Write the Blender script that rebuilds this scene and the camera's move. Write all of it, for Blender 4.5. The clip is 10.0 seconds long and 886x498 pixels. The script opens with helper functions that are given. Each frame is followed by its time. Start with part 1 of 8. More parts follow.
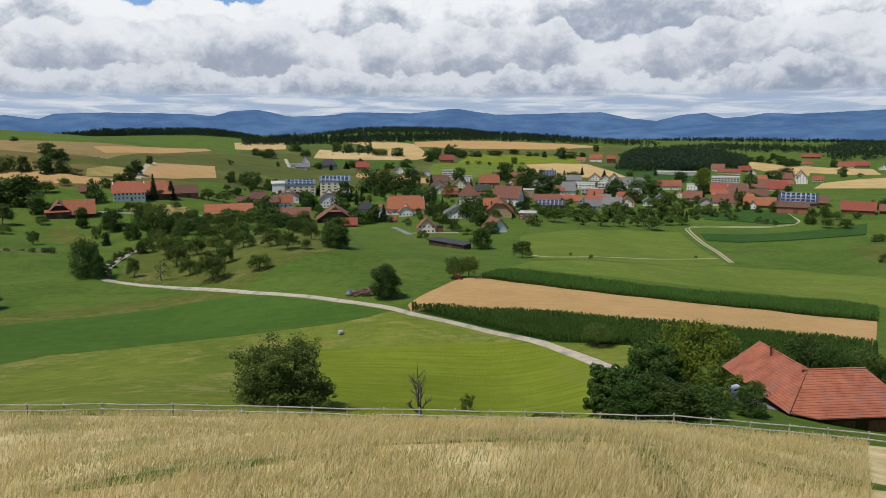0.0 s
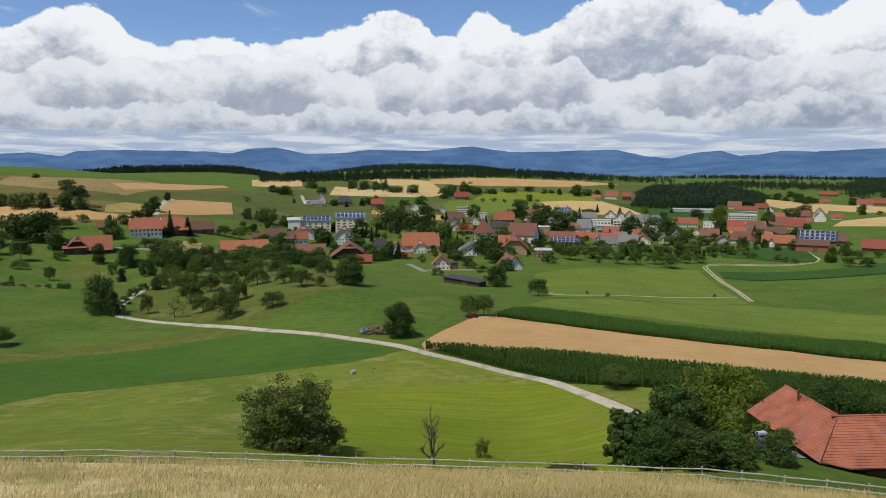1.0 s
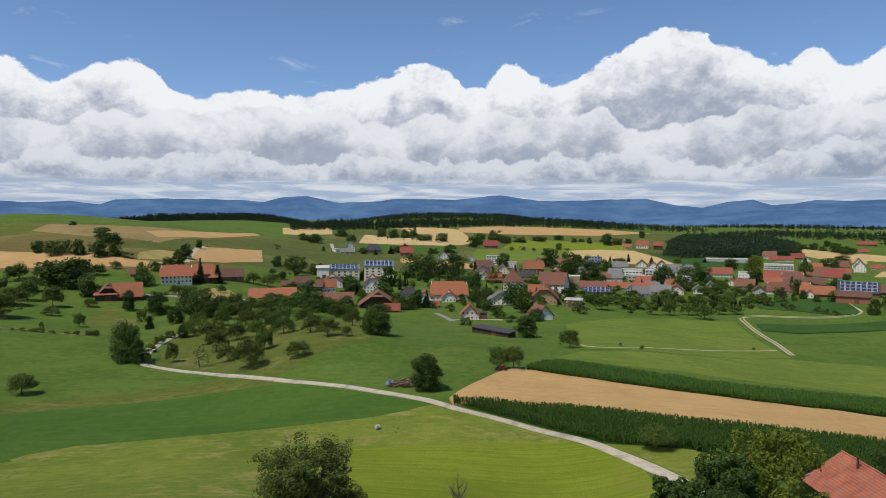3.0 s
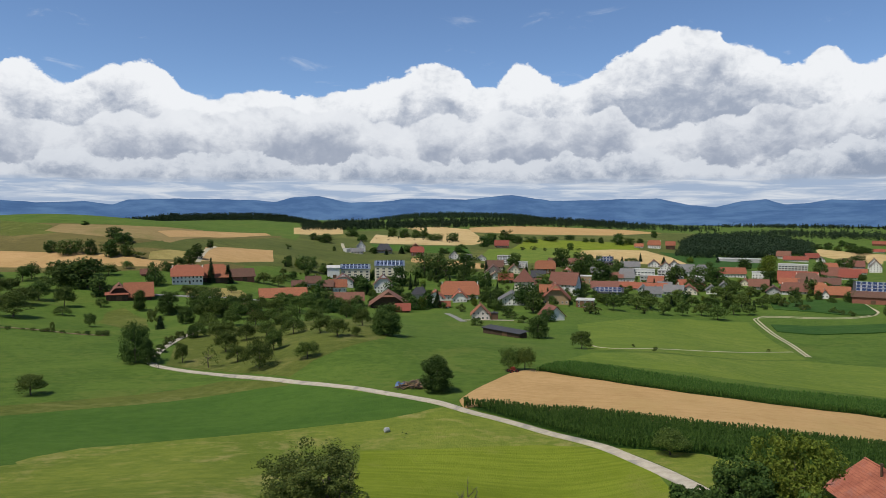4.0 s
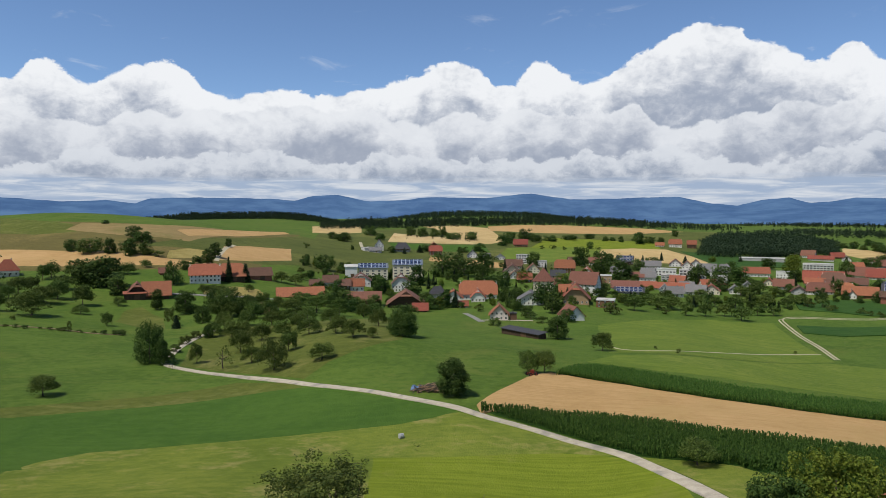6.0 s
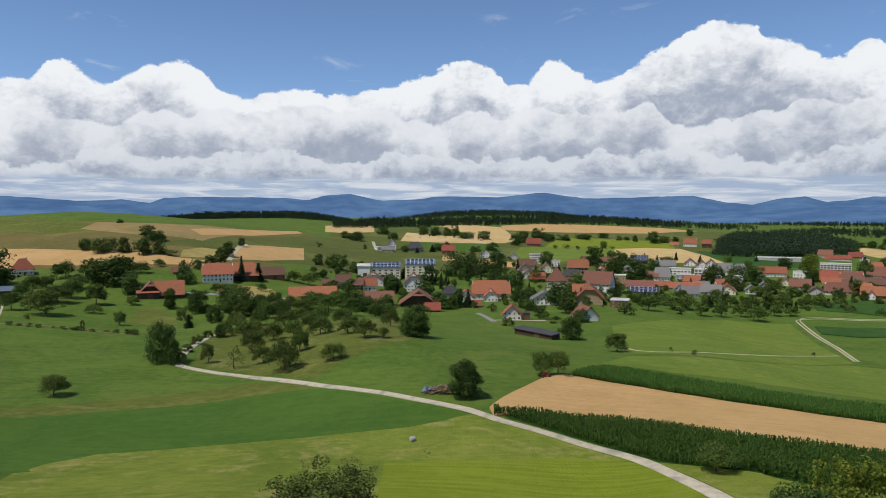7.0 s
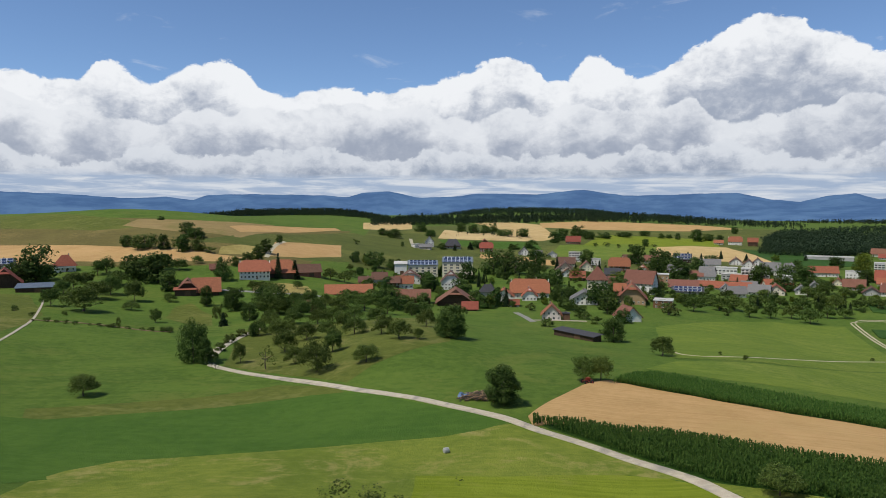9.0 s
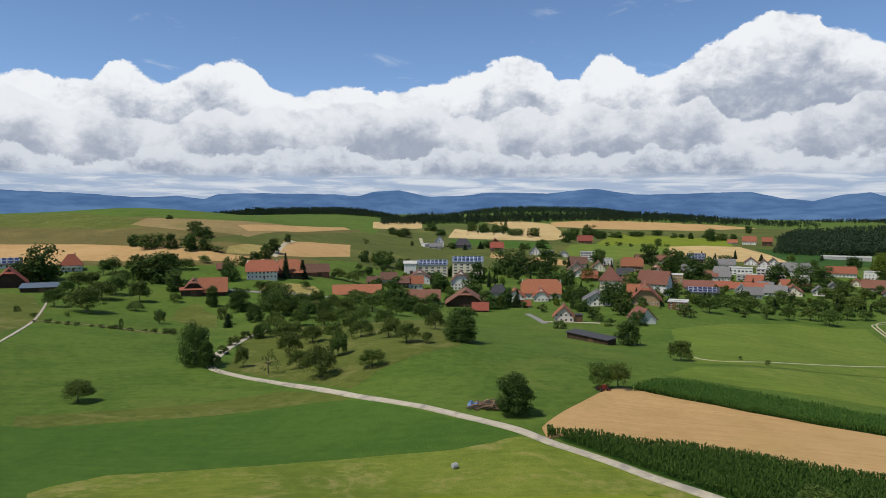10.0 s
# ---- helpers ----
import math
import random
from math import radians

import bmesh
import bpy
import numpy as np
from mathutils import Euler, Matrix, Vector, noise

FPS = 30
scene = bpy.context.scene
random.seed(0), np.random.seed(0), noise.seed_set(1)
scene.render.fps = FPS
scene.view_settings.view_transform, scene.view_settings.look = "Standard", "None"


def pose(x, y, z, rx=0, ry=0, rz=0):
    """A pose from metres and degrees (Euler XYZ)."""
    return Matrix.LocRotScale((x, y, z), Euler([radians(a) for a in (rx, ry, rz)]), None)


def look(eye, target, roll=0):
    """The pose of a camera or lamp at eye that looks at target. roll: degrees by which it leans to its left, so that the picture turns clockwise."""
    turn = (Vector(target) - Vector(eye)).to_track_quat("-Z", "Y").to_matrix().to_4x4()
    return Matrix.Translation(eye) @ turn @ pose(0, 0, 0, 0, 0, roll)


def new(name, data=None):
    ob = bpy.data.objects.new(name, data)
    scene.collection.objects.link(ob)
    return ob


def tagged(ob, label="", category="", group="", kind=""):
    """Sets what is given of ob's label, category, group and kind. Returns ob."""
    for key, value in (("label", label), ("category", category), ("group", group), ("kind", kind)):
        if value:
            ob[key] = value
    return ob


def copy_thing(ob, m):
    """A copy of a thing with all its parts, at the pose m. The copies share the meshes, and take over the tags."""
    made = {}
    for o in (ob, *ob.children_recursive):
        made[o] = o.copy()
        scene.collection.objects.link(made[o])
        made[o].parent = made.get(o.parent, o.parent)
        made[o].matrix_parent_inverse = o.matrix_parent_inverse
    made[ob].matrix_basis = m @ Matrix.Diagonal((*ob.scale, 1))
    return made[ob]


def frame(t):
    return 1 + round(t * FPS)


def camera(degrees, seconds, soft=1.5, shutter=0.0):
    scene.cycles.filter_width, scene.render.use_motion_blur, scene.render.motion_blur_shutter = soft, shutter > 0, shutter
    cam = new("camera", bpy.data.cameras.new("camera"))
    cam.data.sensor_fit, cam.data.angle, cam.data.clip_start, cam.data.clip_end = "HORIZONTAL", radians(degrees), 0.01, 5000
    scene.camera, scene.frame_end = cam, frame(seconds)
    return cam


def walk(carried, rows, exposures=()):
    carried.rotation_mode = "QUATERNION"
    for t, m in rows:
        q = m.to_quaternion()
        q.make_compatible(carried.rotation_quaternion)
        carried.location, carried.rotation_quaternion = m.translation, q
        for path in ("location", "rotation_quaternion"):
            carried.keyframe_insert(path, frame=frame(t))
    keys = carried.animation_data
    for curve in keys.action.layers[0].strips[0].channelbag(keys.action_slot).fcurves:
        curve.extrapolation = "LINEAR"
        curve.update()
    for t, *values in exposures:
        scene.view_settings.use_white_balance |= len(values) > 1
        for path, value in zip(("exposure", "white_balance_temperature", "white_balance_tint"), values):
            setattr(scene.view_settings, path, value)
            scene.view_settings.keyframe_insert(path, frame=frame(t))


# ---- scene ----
# ---------------------------------------------------------------- camera
cam = camera(64.0, 10.0, soft=0.8)
PATH = [
    (0, -0.777, -10.664, 60.183, 80.267, 0.110, -4.577),
    (0.5, -0.684, -9.574, 60.148, 81.757, 0.084, -4.141),
    (1, -0.567, -8.424, 60.167, 83.227, 0.065, -3.359),
    (1.5, -0.523, -7.441, 60.225, 84.684, 0.032, -2.618),
    (2, -0.466, -6.115, 60.192, 86.307, -0.032, -1.978),
    (2.5, -0.396, -4.946, 60.019, 87.136, -0.060, -1.498),
    (3, -0.320, -3.729, 60.063, 87.133, -0.053, -1.016),
    (4.5, 0.000, 0.000, 60.000, 87.099, -0.013, 0.259),
    (5, 0.109, 1.320, 60.009, 87.074, -0.022, 0.633),
    (5.5, 0.234, 2.608, 60.039, 87.040, -0.007, 1.007),
    (7, 0.457, 6.298, 60.100, 86.943, 0.044, 2.421),
    (7.5, 0.410, 7.756, 60.020, 86.902, 0.030, 3.191),
    (8, 0.415, 9.466, 60.020, 86.839, 0.046, 3.932),
    (8.5, 0.420, 12.024, 60.030, 86.776, 0.022, 4.728),
    (9, 0.402, 15.198, 60.031, 86.721, 0.012, 5.506),
    (9.5, 0.219, 19.183, 60.053, 86.675, -0.012, 6.146),
    (10, -0.124, 23.865, 60.012, 86.645, -0.003, 6.344),
]
walk(cam, [(t, pose(*p)) for t, *p in PATH])

# ---------------------------------------------------------------- sun, sky and clouds
SUN_AZ, SUN_EL = radians(-126), radians(60)   # from the left and a little behind, high summer
sun = new("sun", bpy.data.lights.new("sun", "SUN"))
sun.data.energy, sun.data.angle, sun.data.color = 4.1, radians(0.53), (1.0, 0.94, 0.83)
sun_dir = Vector((math.sin(SUN_AZ) * math.cos(SUN_EL), math.cos(SUN_AZ) * math.cos(SUN_EL), math.sin(SUN_EL)))
sun.matrix_world = look(sun_dir * 900, (0, 0, 0))


class Nodes:
    """A small helper to wire shader nodes."""

    def __init__(self, tree):
        self.t = tree
        tree.nodes.clear()

    def n(self, kind):
        return self.t.nodes.new(kind)

    def put(self, sock, v):
        if hasattr(v, "is_output") or hasattr(v, "links"):
            self.t.links.new(v, sock)
        else:
            sock.default_value = v

    def math(self, op, a, b=0.0, c=None, clamp=False):
        node = self.n("ShaderNodeMath")
        node.operation, node.use_clamp = op, clamp
        self.put(node.inputs[0], a)
        self.put(node.inputs[1], b)
        if c is not None:
            self.put(node.inputs[2], c)
        return node.outputs[0]

    def ramp(self, v, lo, hi, a=0.0, b=1.0):
        node = self.n("ShaderNodeMapRange")
        node.interpolation_type = "SMOOTHSTEP"
        for i, x in enumerate((v, lo, hi, a, b)):
            self.put(node.inputs[i], x)
        return node.outputs[0]

    def mix(self, fac, a, b, blend="MIX"):
        node = self.n("ShaderNodeMix")
        node.data_type, node.blend_type = "RGBA", blend
        self.put(node.inputs[0], fac)
        self.put(node.inputs[6], a)
        self.put(node.inputs[7], b)
        return node.outputs[2]

    def noise(self, vec, scale, detail=4.0, rough=0.5, dist=0.0):
        node = self.n("ShaderNodeTexNoise")
        self.put(node.inputs["Vector"], vec)
        for k, v in (("Scale", scale), ("Detail", detail), ("Roughness", rough), ("Distortion", dist)):
            self.put(node.inputs[k], v)
        return node.outputs[0]

    def puffs(self, vec, scale, detail=3.0, rough=0.5):
        node = self.n("ShaderNodeTexVoronoi")
        node.feature, node.normalize = "SMOOTH_F1", True
        self.put(node.inputs["Vector"], vec)
        for k, v in (("Scale", scale), ("Detail", detail), ("Roughness", rough), ("Smoothness", 0.35)):
            self.put(node.inputs[k], v)
        return self.math("SUBTRACT", 1.0, node.outputs["Distance"])

    def vec(self, x, y, z):
        node = self.n("ShaderNodeCombineXYZ")
        for i, v in enumerate((x, y, z)):
            self.put(node.inputs[i], v)
        return node.outputs[0]

    def shift(self, vec, by):
        node = self.n("ShaderNodeVectorMath")
        node.operation = "ADD"
        self.put(node.inputs[0], vec)
        node.inputs[1].default_value = by
        return node.outputs[0]


world = bpy.data.worlds.new("sky")
scene.world = world
world.use_nodes = True
k = Nodes(world.node_tree)
sky = k.n("ShaderNodeTexSky")
sky.sky_type, sky.sun_disc, sky.sun_elevation, sky.sun_rotation = "NISHITA", False, SUN_EL, SUN_AZ
sky.altitude, sky.air_density, sky.dust_density, sky.ozone_density = 2500, 1.0, 0.0, 5.0
way = k.n("ShaderNodeTexCoord").outputs["Generated"]
sep = k.n("ShaderNodeSeparateXYZ")
k.put(sep.inputs[0], way)
az = k.math("MULTIPLY", k.math("ARCTAN2", sep.outputs[0], sep.outputs[1]), 57.2958)      # degrees, 0 ahead
el = k.math("MULTIPLY", k.math("ARCSINE", sep.outputs[2]), 57.2958)

# height of the cumulus tops along the horizon, in degrees
TOPS = [(-45, 10.5), (-40, 9.8), (-37.5, 10.6), (-35.6, 10.9), (-34.2, 10.4), (-32.6, 10.7), (-30.2, 12.0), (-27.8, 10.8), (-25.9, 11.6), (-23.1, 12.6), (-21.2, 12.2), (-19.4, 10.6),
        (-17.8, 10.3), (-14.3, 11.0), (-11.0, 10.6), (-7.5, 11.4), (-4.2, 12.1), (-2.0, 12.8), (0.1, 13.2), (1.9, 12.3), (3.4, 11.3), (5.2, 12.6), (6.4, 13.1), (8.0, 12.2), (9.7, 11.7),
        (11.4, 12.1), (12.3, 12.7), (14.3, 13.7), (16.4, 14.6), (19.4, 15.4), (21.0, 15.1), (21.9, 13.7), (23.6, 13.4), (25.3, 12.6), (26.6, 12.1), (28.2, 13.1), (29.5, 12.5), (31.0, 11.8), (33, 12.9), (36, 12.0), (45, 11)]
curve = k.n("ShaderNodeFloatCurve")
pts = curve.mapping.curves[0].points
for i, (a, e) in enumerate(TOPS):
    p = (a / 90 + 0.5, e / 20)
    if i < 2:
        pts[i].location = p
    else:
        pts.new(*p)
curve.mapping.update()
k.put(curve.inputs["Value"], k.math("ADD", k.math("DIVIDE", az, 90.0), 0.5))
top = k.math("SUBTRACT", k.math("MULTIPLY", curve.outputs[0], 20.0), 1.5)


def torn(vec, scale, by, seed):
    """The same coordinates, torn by fine noise."""
    warp = k.n("ShaderNodeTexNoise")
    k.put(warp.inputs["Vector"], k.shift(vec, (seed, seed * 0.6, seed)))
    warp.inputs["Scale"].default_value, warp.inputs["Detail"].default_value, warp.inputs["Roughness"].default_value = scale, 8, 0.58
    cen = k.shift(warp.outputs["Color"], (-0.5, -0.5, -0.5))
    sub = k.n("ShaderNodeVectorMath")
    sub.operation = "MULTIPLY_ADD"
    k.put(sub.inputs[0], cen)
    sub.inputs[1].default_value = (by, by * 0.8, 0.0)
    k.put(sub.inputs[2], vec)
    return sub.outputs[0]


def bank(height, seed, size, rough_edge, light, shade, fade):
    """One row of heaped clouds below a height: its cover, and its colour, white along the top and greyer below."""
    vec = k.vec(az, k.math("MULTIPLY", el, 1.25), seed)
    bent = torn(vec, 0.6 / size, 2.6 * size, seed)
    relief = k.math("SUBTRACT", k.math("ADD", k.math("MULTIPLY", k.puffs(bent, 0.42 / size, 1.0, 0.5), 0.65), k.math("MULTIPLY", k.puffs(bent, 1.2 / size, 2.0, 0.6), 0.35)), 0.68)
    depth = k.math("ADD", k.math("SUBTRACT", height, el), k.math("MULTIPLY", relief, rough_edge))
    cover = k.ramp(depth, 0.0, 0.28)
    soft = k.noise(torn(vec, 0.5 / size, 1.6, seed + 9.0), 0.20 / size, 7, 0.6, 0.3)
    down = k.math("ADD", k.ramp(depth, 0.0, fade, 1.0, 0.0), k.math("MULTIPLY", k.math("SUBTRACT", soft, 0.5), 2.6))
    down = k.math("ADD", down, k.math("MULTIPLY", relief, 0.9))
    fine = k.noise(torn(vec, 0.9 / size, 1.2, seed + 4.0), 0.75 / size, 7, 0.62, 0.2)
    down = k.math("ADD", down, k.math("MULTIPLY", k.math("SUBTRACT", fine, 0.5), 1.3))
    tone = k.ramp(down, -0.2, 1.0)
    return cover, k.mix(tone, (*shade, 1), (*light, 1))


def wander(level, amp, scale, seed):
    """A level that rises and falls along the horizon."""
    return k.math("ADD", level, k.math("MULTIPLY", k.math("SUBTRACT", k.noise(k.vec(az, seed, 0.0), scale, 3, 0.55), 0.5), amp))


heaped, cloud = bank(top, 2.0, 1.0, 2.9, (0.87, 0.89, 0.92), (0.35, 0.40, 0.50), 6.0)
for level, amp, scale, seed, size, light, shade, fade in (
        (7.6, 11.0, 0.085, 11.0, 1.1, (0.80, 0.825, 0.865), (0.34, 0.385, 0.48), 4.2),
        (4.4, 7.0, 0.11, 37.0, 0.7, (0.70, 0.735, 0.79), (0.28, 0.335, 0.44), 2.6)):
    c, col = bank(wander(level, amp, scale, seed), seed, size, 2.4, light, shade, fade)
    cloud = k.mix(k.math("MULTIPLY", c, 0.85), cloud, col)
# torn thin layers under the flat cloud base
layers = k.noise(k.vec(k.math("MULTIPLY", az, 0.20), k.math("MULTIPLY", el, 1.9), 7.0), 1.0, 5, 0.55, 0.5)
under = k.mix(k.ramp(layers, 0.40, 0.66), (0.36, 0.45, 0.60, 1), (0.66, 0.70, 0.76, 1))
base_edge = k.math("ADD", el, k.math("MULTIPLY", k.math("SUBTRACT", k.noise(k.vec(k.math("MULTIPLY", az, 0.2), k.math("MULTIPLY", el, 1.5), 1.0), 1.0, 4, 0.6), 0.5), 1.3))
cloud = k.mix(k.ramp(base_edge, 2.2, 2.9), under, cloud)
# thin high wisps
wisp = k.noise(k.vec(k.math("MULTIPLY", az, 0.16), k.math("MULTIPLY", el, 0.5), 11.0), 1.0, 8, 0.62, 0.6)
wisps = k.math("MULTIPLY", k.ramp(wisp, 0.60, 0.78), k.ramp(el, 17.0, 13.0, 0.0, 0.45))
cover = k.math("MAXIMUM", heaped, wisps)
cover = k.math("MULTIPLY", cover, k.ramp(el, -1.5, 0.0))
clear = k.n("ShaderNodeVectorMath")
clear.operation = "SCALE"
k.put(clear.inputs[0], sky.outputs[0])
clear.inputs["Scale"].default_value = 0.125
seen = k.mix(cover, clear.outputs[0], cloud)
back = k.n("ShaderNodeBackground")
k.put(back.inputs[0], seen)
back.inputs[1].default_value = 1.0
k.put(k.n("ShaderNodeOutputWorld").inputs[0], back.outputs[0])
scene.view_settings.exposure = 0.0

# ---------------------------------------------------------------- materials
MATS = {}
DEEP = 0.86       # base colours go with the strength of the sun


def material(name, dark, light, scale=1.0, rough=0.8, fine=8.0, bump=0.0, spec=0.3, third=None, patch=0.1, metal=0.0, stretch=None, space="Object", per=0.0):
    """A two-scale mottled surface: broad patches and fine grain, with relief."""
    dark, light = tuple(c * DEEP for c in dark), tuple(c * DEEP for c in light)
    third = tuple(c * DEEP for c in third) if third else None
    m = bpy.data.materials.new(name)
    m.use_nodes = True
    k = Nodes(m.node_tree)
    co = k.n("ShaderNodeTexCoord").outputs[space]
    if stretch:
        mp = k.n("ShaderNodeMapping")
        k.put(mp.inputs[0], co)
        mp.inputs["Scale"].default_value = stretch
        co = mp.outputs[0]
    broad = k.noise(co, scale, 4, 0.6, 0.3)
    grain = k.noise(co, scale * fine, 5, 0.65)
    f = k.math("ADD", k.math("MULTIPLY", broad, 0.6), k.math("MULTIPLY", grain, 0.4))
    col = k.mix(k.ramp(f, 0.34, 0.66), (*dark, 1), (*light, 1))
    if third:
        col = k.mix(k.ramp(k.noise(co, scale * patch, 5, 0.6, 0.5), 0.5, 0.68), col, (*third, 1))
    if per:
        r = k.n("ShaderNodeObjectInfo").outputs["Random"]
        hsv = k.n("ShaderNodeHueSaturation")
        k.put(hsv.inputs["Value"], k.ramp(r, 0.0, 1.0, 1 - per, 1 + per))
        k.put(hsv.inputs["Hue"], k.ramp(k.math("FRACT", k.math("MULTIPLY", r, 7.3)), 0.0, 1.0, 0.5 - per * 0.05, 0.5 + per * 0.04))
        k.put(hsv.inputs["Color"], col)
        col = hsv.outputs[0]
    b = k.n("ShaderNodeBsdfPrincipled")
    k.put(b.inputs["Base Color"], col)
    b.inputs["Roughness"].default_value, b.inputs["Metallic"].default_value, b.inputs["Specular IOR Level"].default_value = rough, metal, spec
    if bump:
        bp = k.n("ShaderNodeBump")
        bp.inputs["Strength"].default_value, bp.inputs["Distance"].default_value = bump, 0.15
        k.put(bp.inputs["Height"], grain)
        k.put(b.inputs["Normal"], bp.outputs[0])
    k.put(k.n("ShaderNodeOutputMaterial").inputs[0], b.outputs[0])
    MATS[name] = m
    return m


def leaf_material(name, dark, light, through_it=0.35, per=0.2):
    """Leaves that differ one from another and let some light pass."""
    m = bpy.data.materials.new(name)
    m.use_nodes = True
    k = Nodes(m.node_tree)
    dark, light = tuple(c * DEEP * 0.8 for c in dark), tuple(c * DEEP * 0.8 for c in light)
    isl = k.n("ShaderNodeNewGeometry").outputs["Random Per Island"]
    r = k.n("ShaderNodeObjectInfo").outputs["Random"]
    col = k.mix(isl, (*dark, 1), (*light, 1))
    hsv = k.n("ShaderNodeHueSaturation")
    k.put(hsv.inputs["Value"], k.ramp(r, 0.0, 1.0, 1 - per, 1 + per))
    k.put(hsv.inputs["Hue"], k.ramp(k.math("FRACT", k.math("MULTIPLY", r, 5.7)), 0.0, 1.0, 0.485, 0.51))
    k.put(hsv.inputs["Color"], col)
    d, tr, mx = k.n("ShaderNodeBsdfPrincipled"), k.n("ShaderNodeBsdfTranslucent"), k.n("ShaderNodeMixShader")
    d.inputs["Roughness"].default_value, d.inputs["Specular IOR Level"].default_value = 0.7, 0.1
    k.put(d.inputs["Base Color"], hsv.outputs[0])
    k.put(tr.inputs[0], hsv.outputs[0])
    mx.inputs[0].default_value = through_it
    k.put(mx.inputs[1], d.outputs[0])
    k.put(mx.inputs[2], tr.outputs[0])
    k.put(k.n("ShaderNodeOutputMaterial").inputs[0], mx.outputs[0])
    MATS[name] = m
    return m


def field_material(name, dark, light, turn, row=0.8, rows=0.25, third=None, rough=0.9, patch=0.02, tufts=0.5):
    """A worked field: broad mottling, tufts and clumps, drier patches and faint rows along the direction turn (degrees)."""
    m = bpy.data.materials.new(name)
    m.use_nodes = True
    k = Nodes(m.node_tree)
    dark, light = tuple(c * DEEP for c in dark), tuple(c * DEEP for c in light)
    co = k.n("ShaderNodeTexCoord").outputs["Object"]
    mp = k.n("ShaderNodeMapping")
    k.put(mp.inputs[0], co)
    mp.inputs["Rotation"].default_value = (0, 0, radians(-turn))
    sp = k.n("ShaderNodeSeparateXYZ")
    k.put(sp.inputs[0], mp.outputs[0])
    along = k.vec(k.math("MULTIPLY", sp.outputs[0], 0.05), k.math("MULTIPLY", sp.outputs[1], 1.0 / row), 0.0)
    lines = k.noise(along, 1.0, 3, 0.6)
    broad = k.noise(co, 0.035, 5, 0.62, 0.6)
    clump = k.noise(co, 0.35, 6, 0.7, 0.3)
    grain = k.noise(co, 2.2, 4, 0.75)
    f = k.math("ADD", k.math("MULTIPLY", broad, 0.34), k.math("MULTIPLY", clump, 0.42 - rows * 0.5))
    f = k.math("ADD", f, k.math("ADD", k.math("MULTIPLY", grain, 0.24 - rows * 0.5), k.math("MULTIPLY", lines, rows)))
    col = k.mix(k.ramp(f, 0.40, 0.60), (*dark, 1), (*light, 1))
    if third:
        third = tuple(c * DEEP for c in third)
        spots = k.math("ADD", k.math("MULTIPLY", k.noise(co, patch, 6, 0.66, 0.8), 0.7), k.math("MULTIPLY", clump, 0.3))
        col = k.mix(k.math("MULTIPLY", k.ramp(spots, 0.50, 0.64), 0.75), col, (*third, 1))
    # single tufts of darker herbs
    dot = k.ramp(k.noise(co, 1.3, 3, 0.6), 0.64, 0.76, 0.0, tufts)
    col = k.mix(dot, col, tuple(c * 0.5 for c in dark) + (1,))
    b = k.n("ShaderNodeBsdfPrincipled")
    k.put(b.inputs["Base Color"], col)
    b.inputs["Roughness"].default_value, b.inputs["Specular IOR Level"].default_value = rough, 0.05
    bp = k.n("ShaderNodeBump")
    bp.inputs["Strength"].default_value, bp.inputs["Distance"].default_value = 0.8, 0.3
    k.put(bp.inputs["Height"], k.math("ADD", clump, grain))
    k.put(b.inputs["Normal"], bp.outputs[0])
    k.put(k.n("ShaderNodeOutputMaterial").inputs[0], b.outputs[0])
    MATS[name] = m
    return m


# grass and crops
field_material("meadow", (0.066, 0.118, 0.020), (0.112, 0.172, 0.030), 20, 3.0, 0.12, (0.135, 0.165, 0.036))
field_material("dark_meadow", (0.052, 0.112, 0.018), (0.078, 0.145, 0.024), 8, 2.0, 0.15, tufts=0.8)
field_material("dry_meadow", (0.115, 0.16, 0.024), (0.20, 0.235, 0.038), 12, 1.5, 0.15, (0.31, 0.27, 0.10), patch=0.06)
field_material("mown_meadow", (0.145, 0.19, 0.016), (0.205, 0.255, 0.026), 3, 1.2, 0.42, (0.20, 0.22, 0.04), patch=0.03)
field_material("bright_meadow", (0.105, 0.162, 0.026), (0.165, 0.218, 0.036), -12, 3.0, 0.25, (0.20, 0.24, 0.05))
field_material("pasture", (0.082, 0.108, 0.022), (0.132, 0.150, 0.032), -30, 2.0, 0.12, (0.20, 0.19, 0.065), patch=0.05)
field_material("hill_pasture", (0.120, 0.105, 0.036), (0.165, 0.140, 0.048), 5, 2.5, 0.2, (0.22, 0.17, 0.065), patch=0.012)
field_material("hill_dry", (0.24, 0.175, 0.075), (0.32, 0.235, 0.105), 5, 2.5, 0.2, (0.18, 0.165, 0.055))
field_material("far_pasture", (0.076, 0.098, 0.026), (0.118, 0.134, 0.036), 5, 2.5, 0.2, (0.18, 0.18, 0.05), patch=0.008)
field_material("young_corn", (0.030, 0.078, 0.018), (0.055, 0.112, 0.024), -8, 1.2, 0.4)
field_material("stubble", (0.42, 0.265, 0.11), (0.54, 0.35, 0.16), -11, 0.9, 0.3, (0.46, 0.31, 0.13), tufts=0.1)
field_material("wheat", (0.46, 0.33, 0.145), (0.60, 0.44, 0.21), -6, 3.0, 0.35, (0.42, 0.30, 0.12), tufts=0.1)
field_material("pale_wheat", (0.50, 0.37, 0.18), (0.62, 0.47, 0.24), 5, 4.0, 0.35, (0.44, 0.31, 0.13), tufts=0.1)
# the shade below the standing corn is painted into this dark green
field_material("corn_floor_shade", (0.02, 0.055, 0.01), (0.04, 0.09, 0.015), -11, 0.75, 0.4)
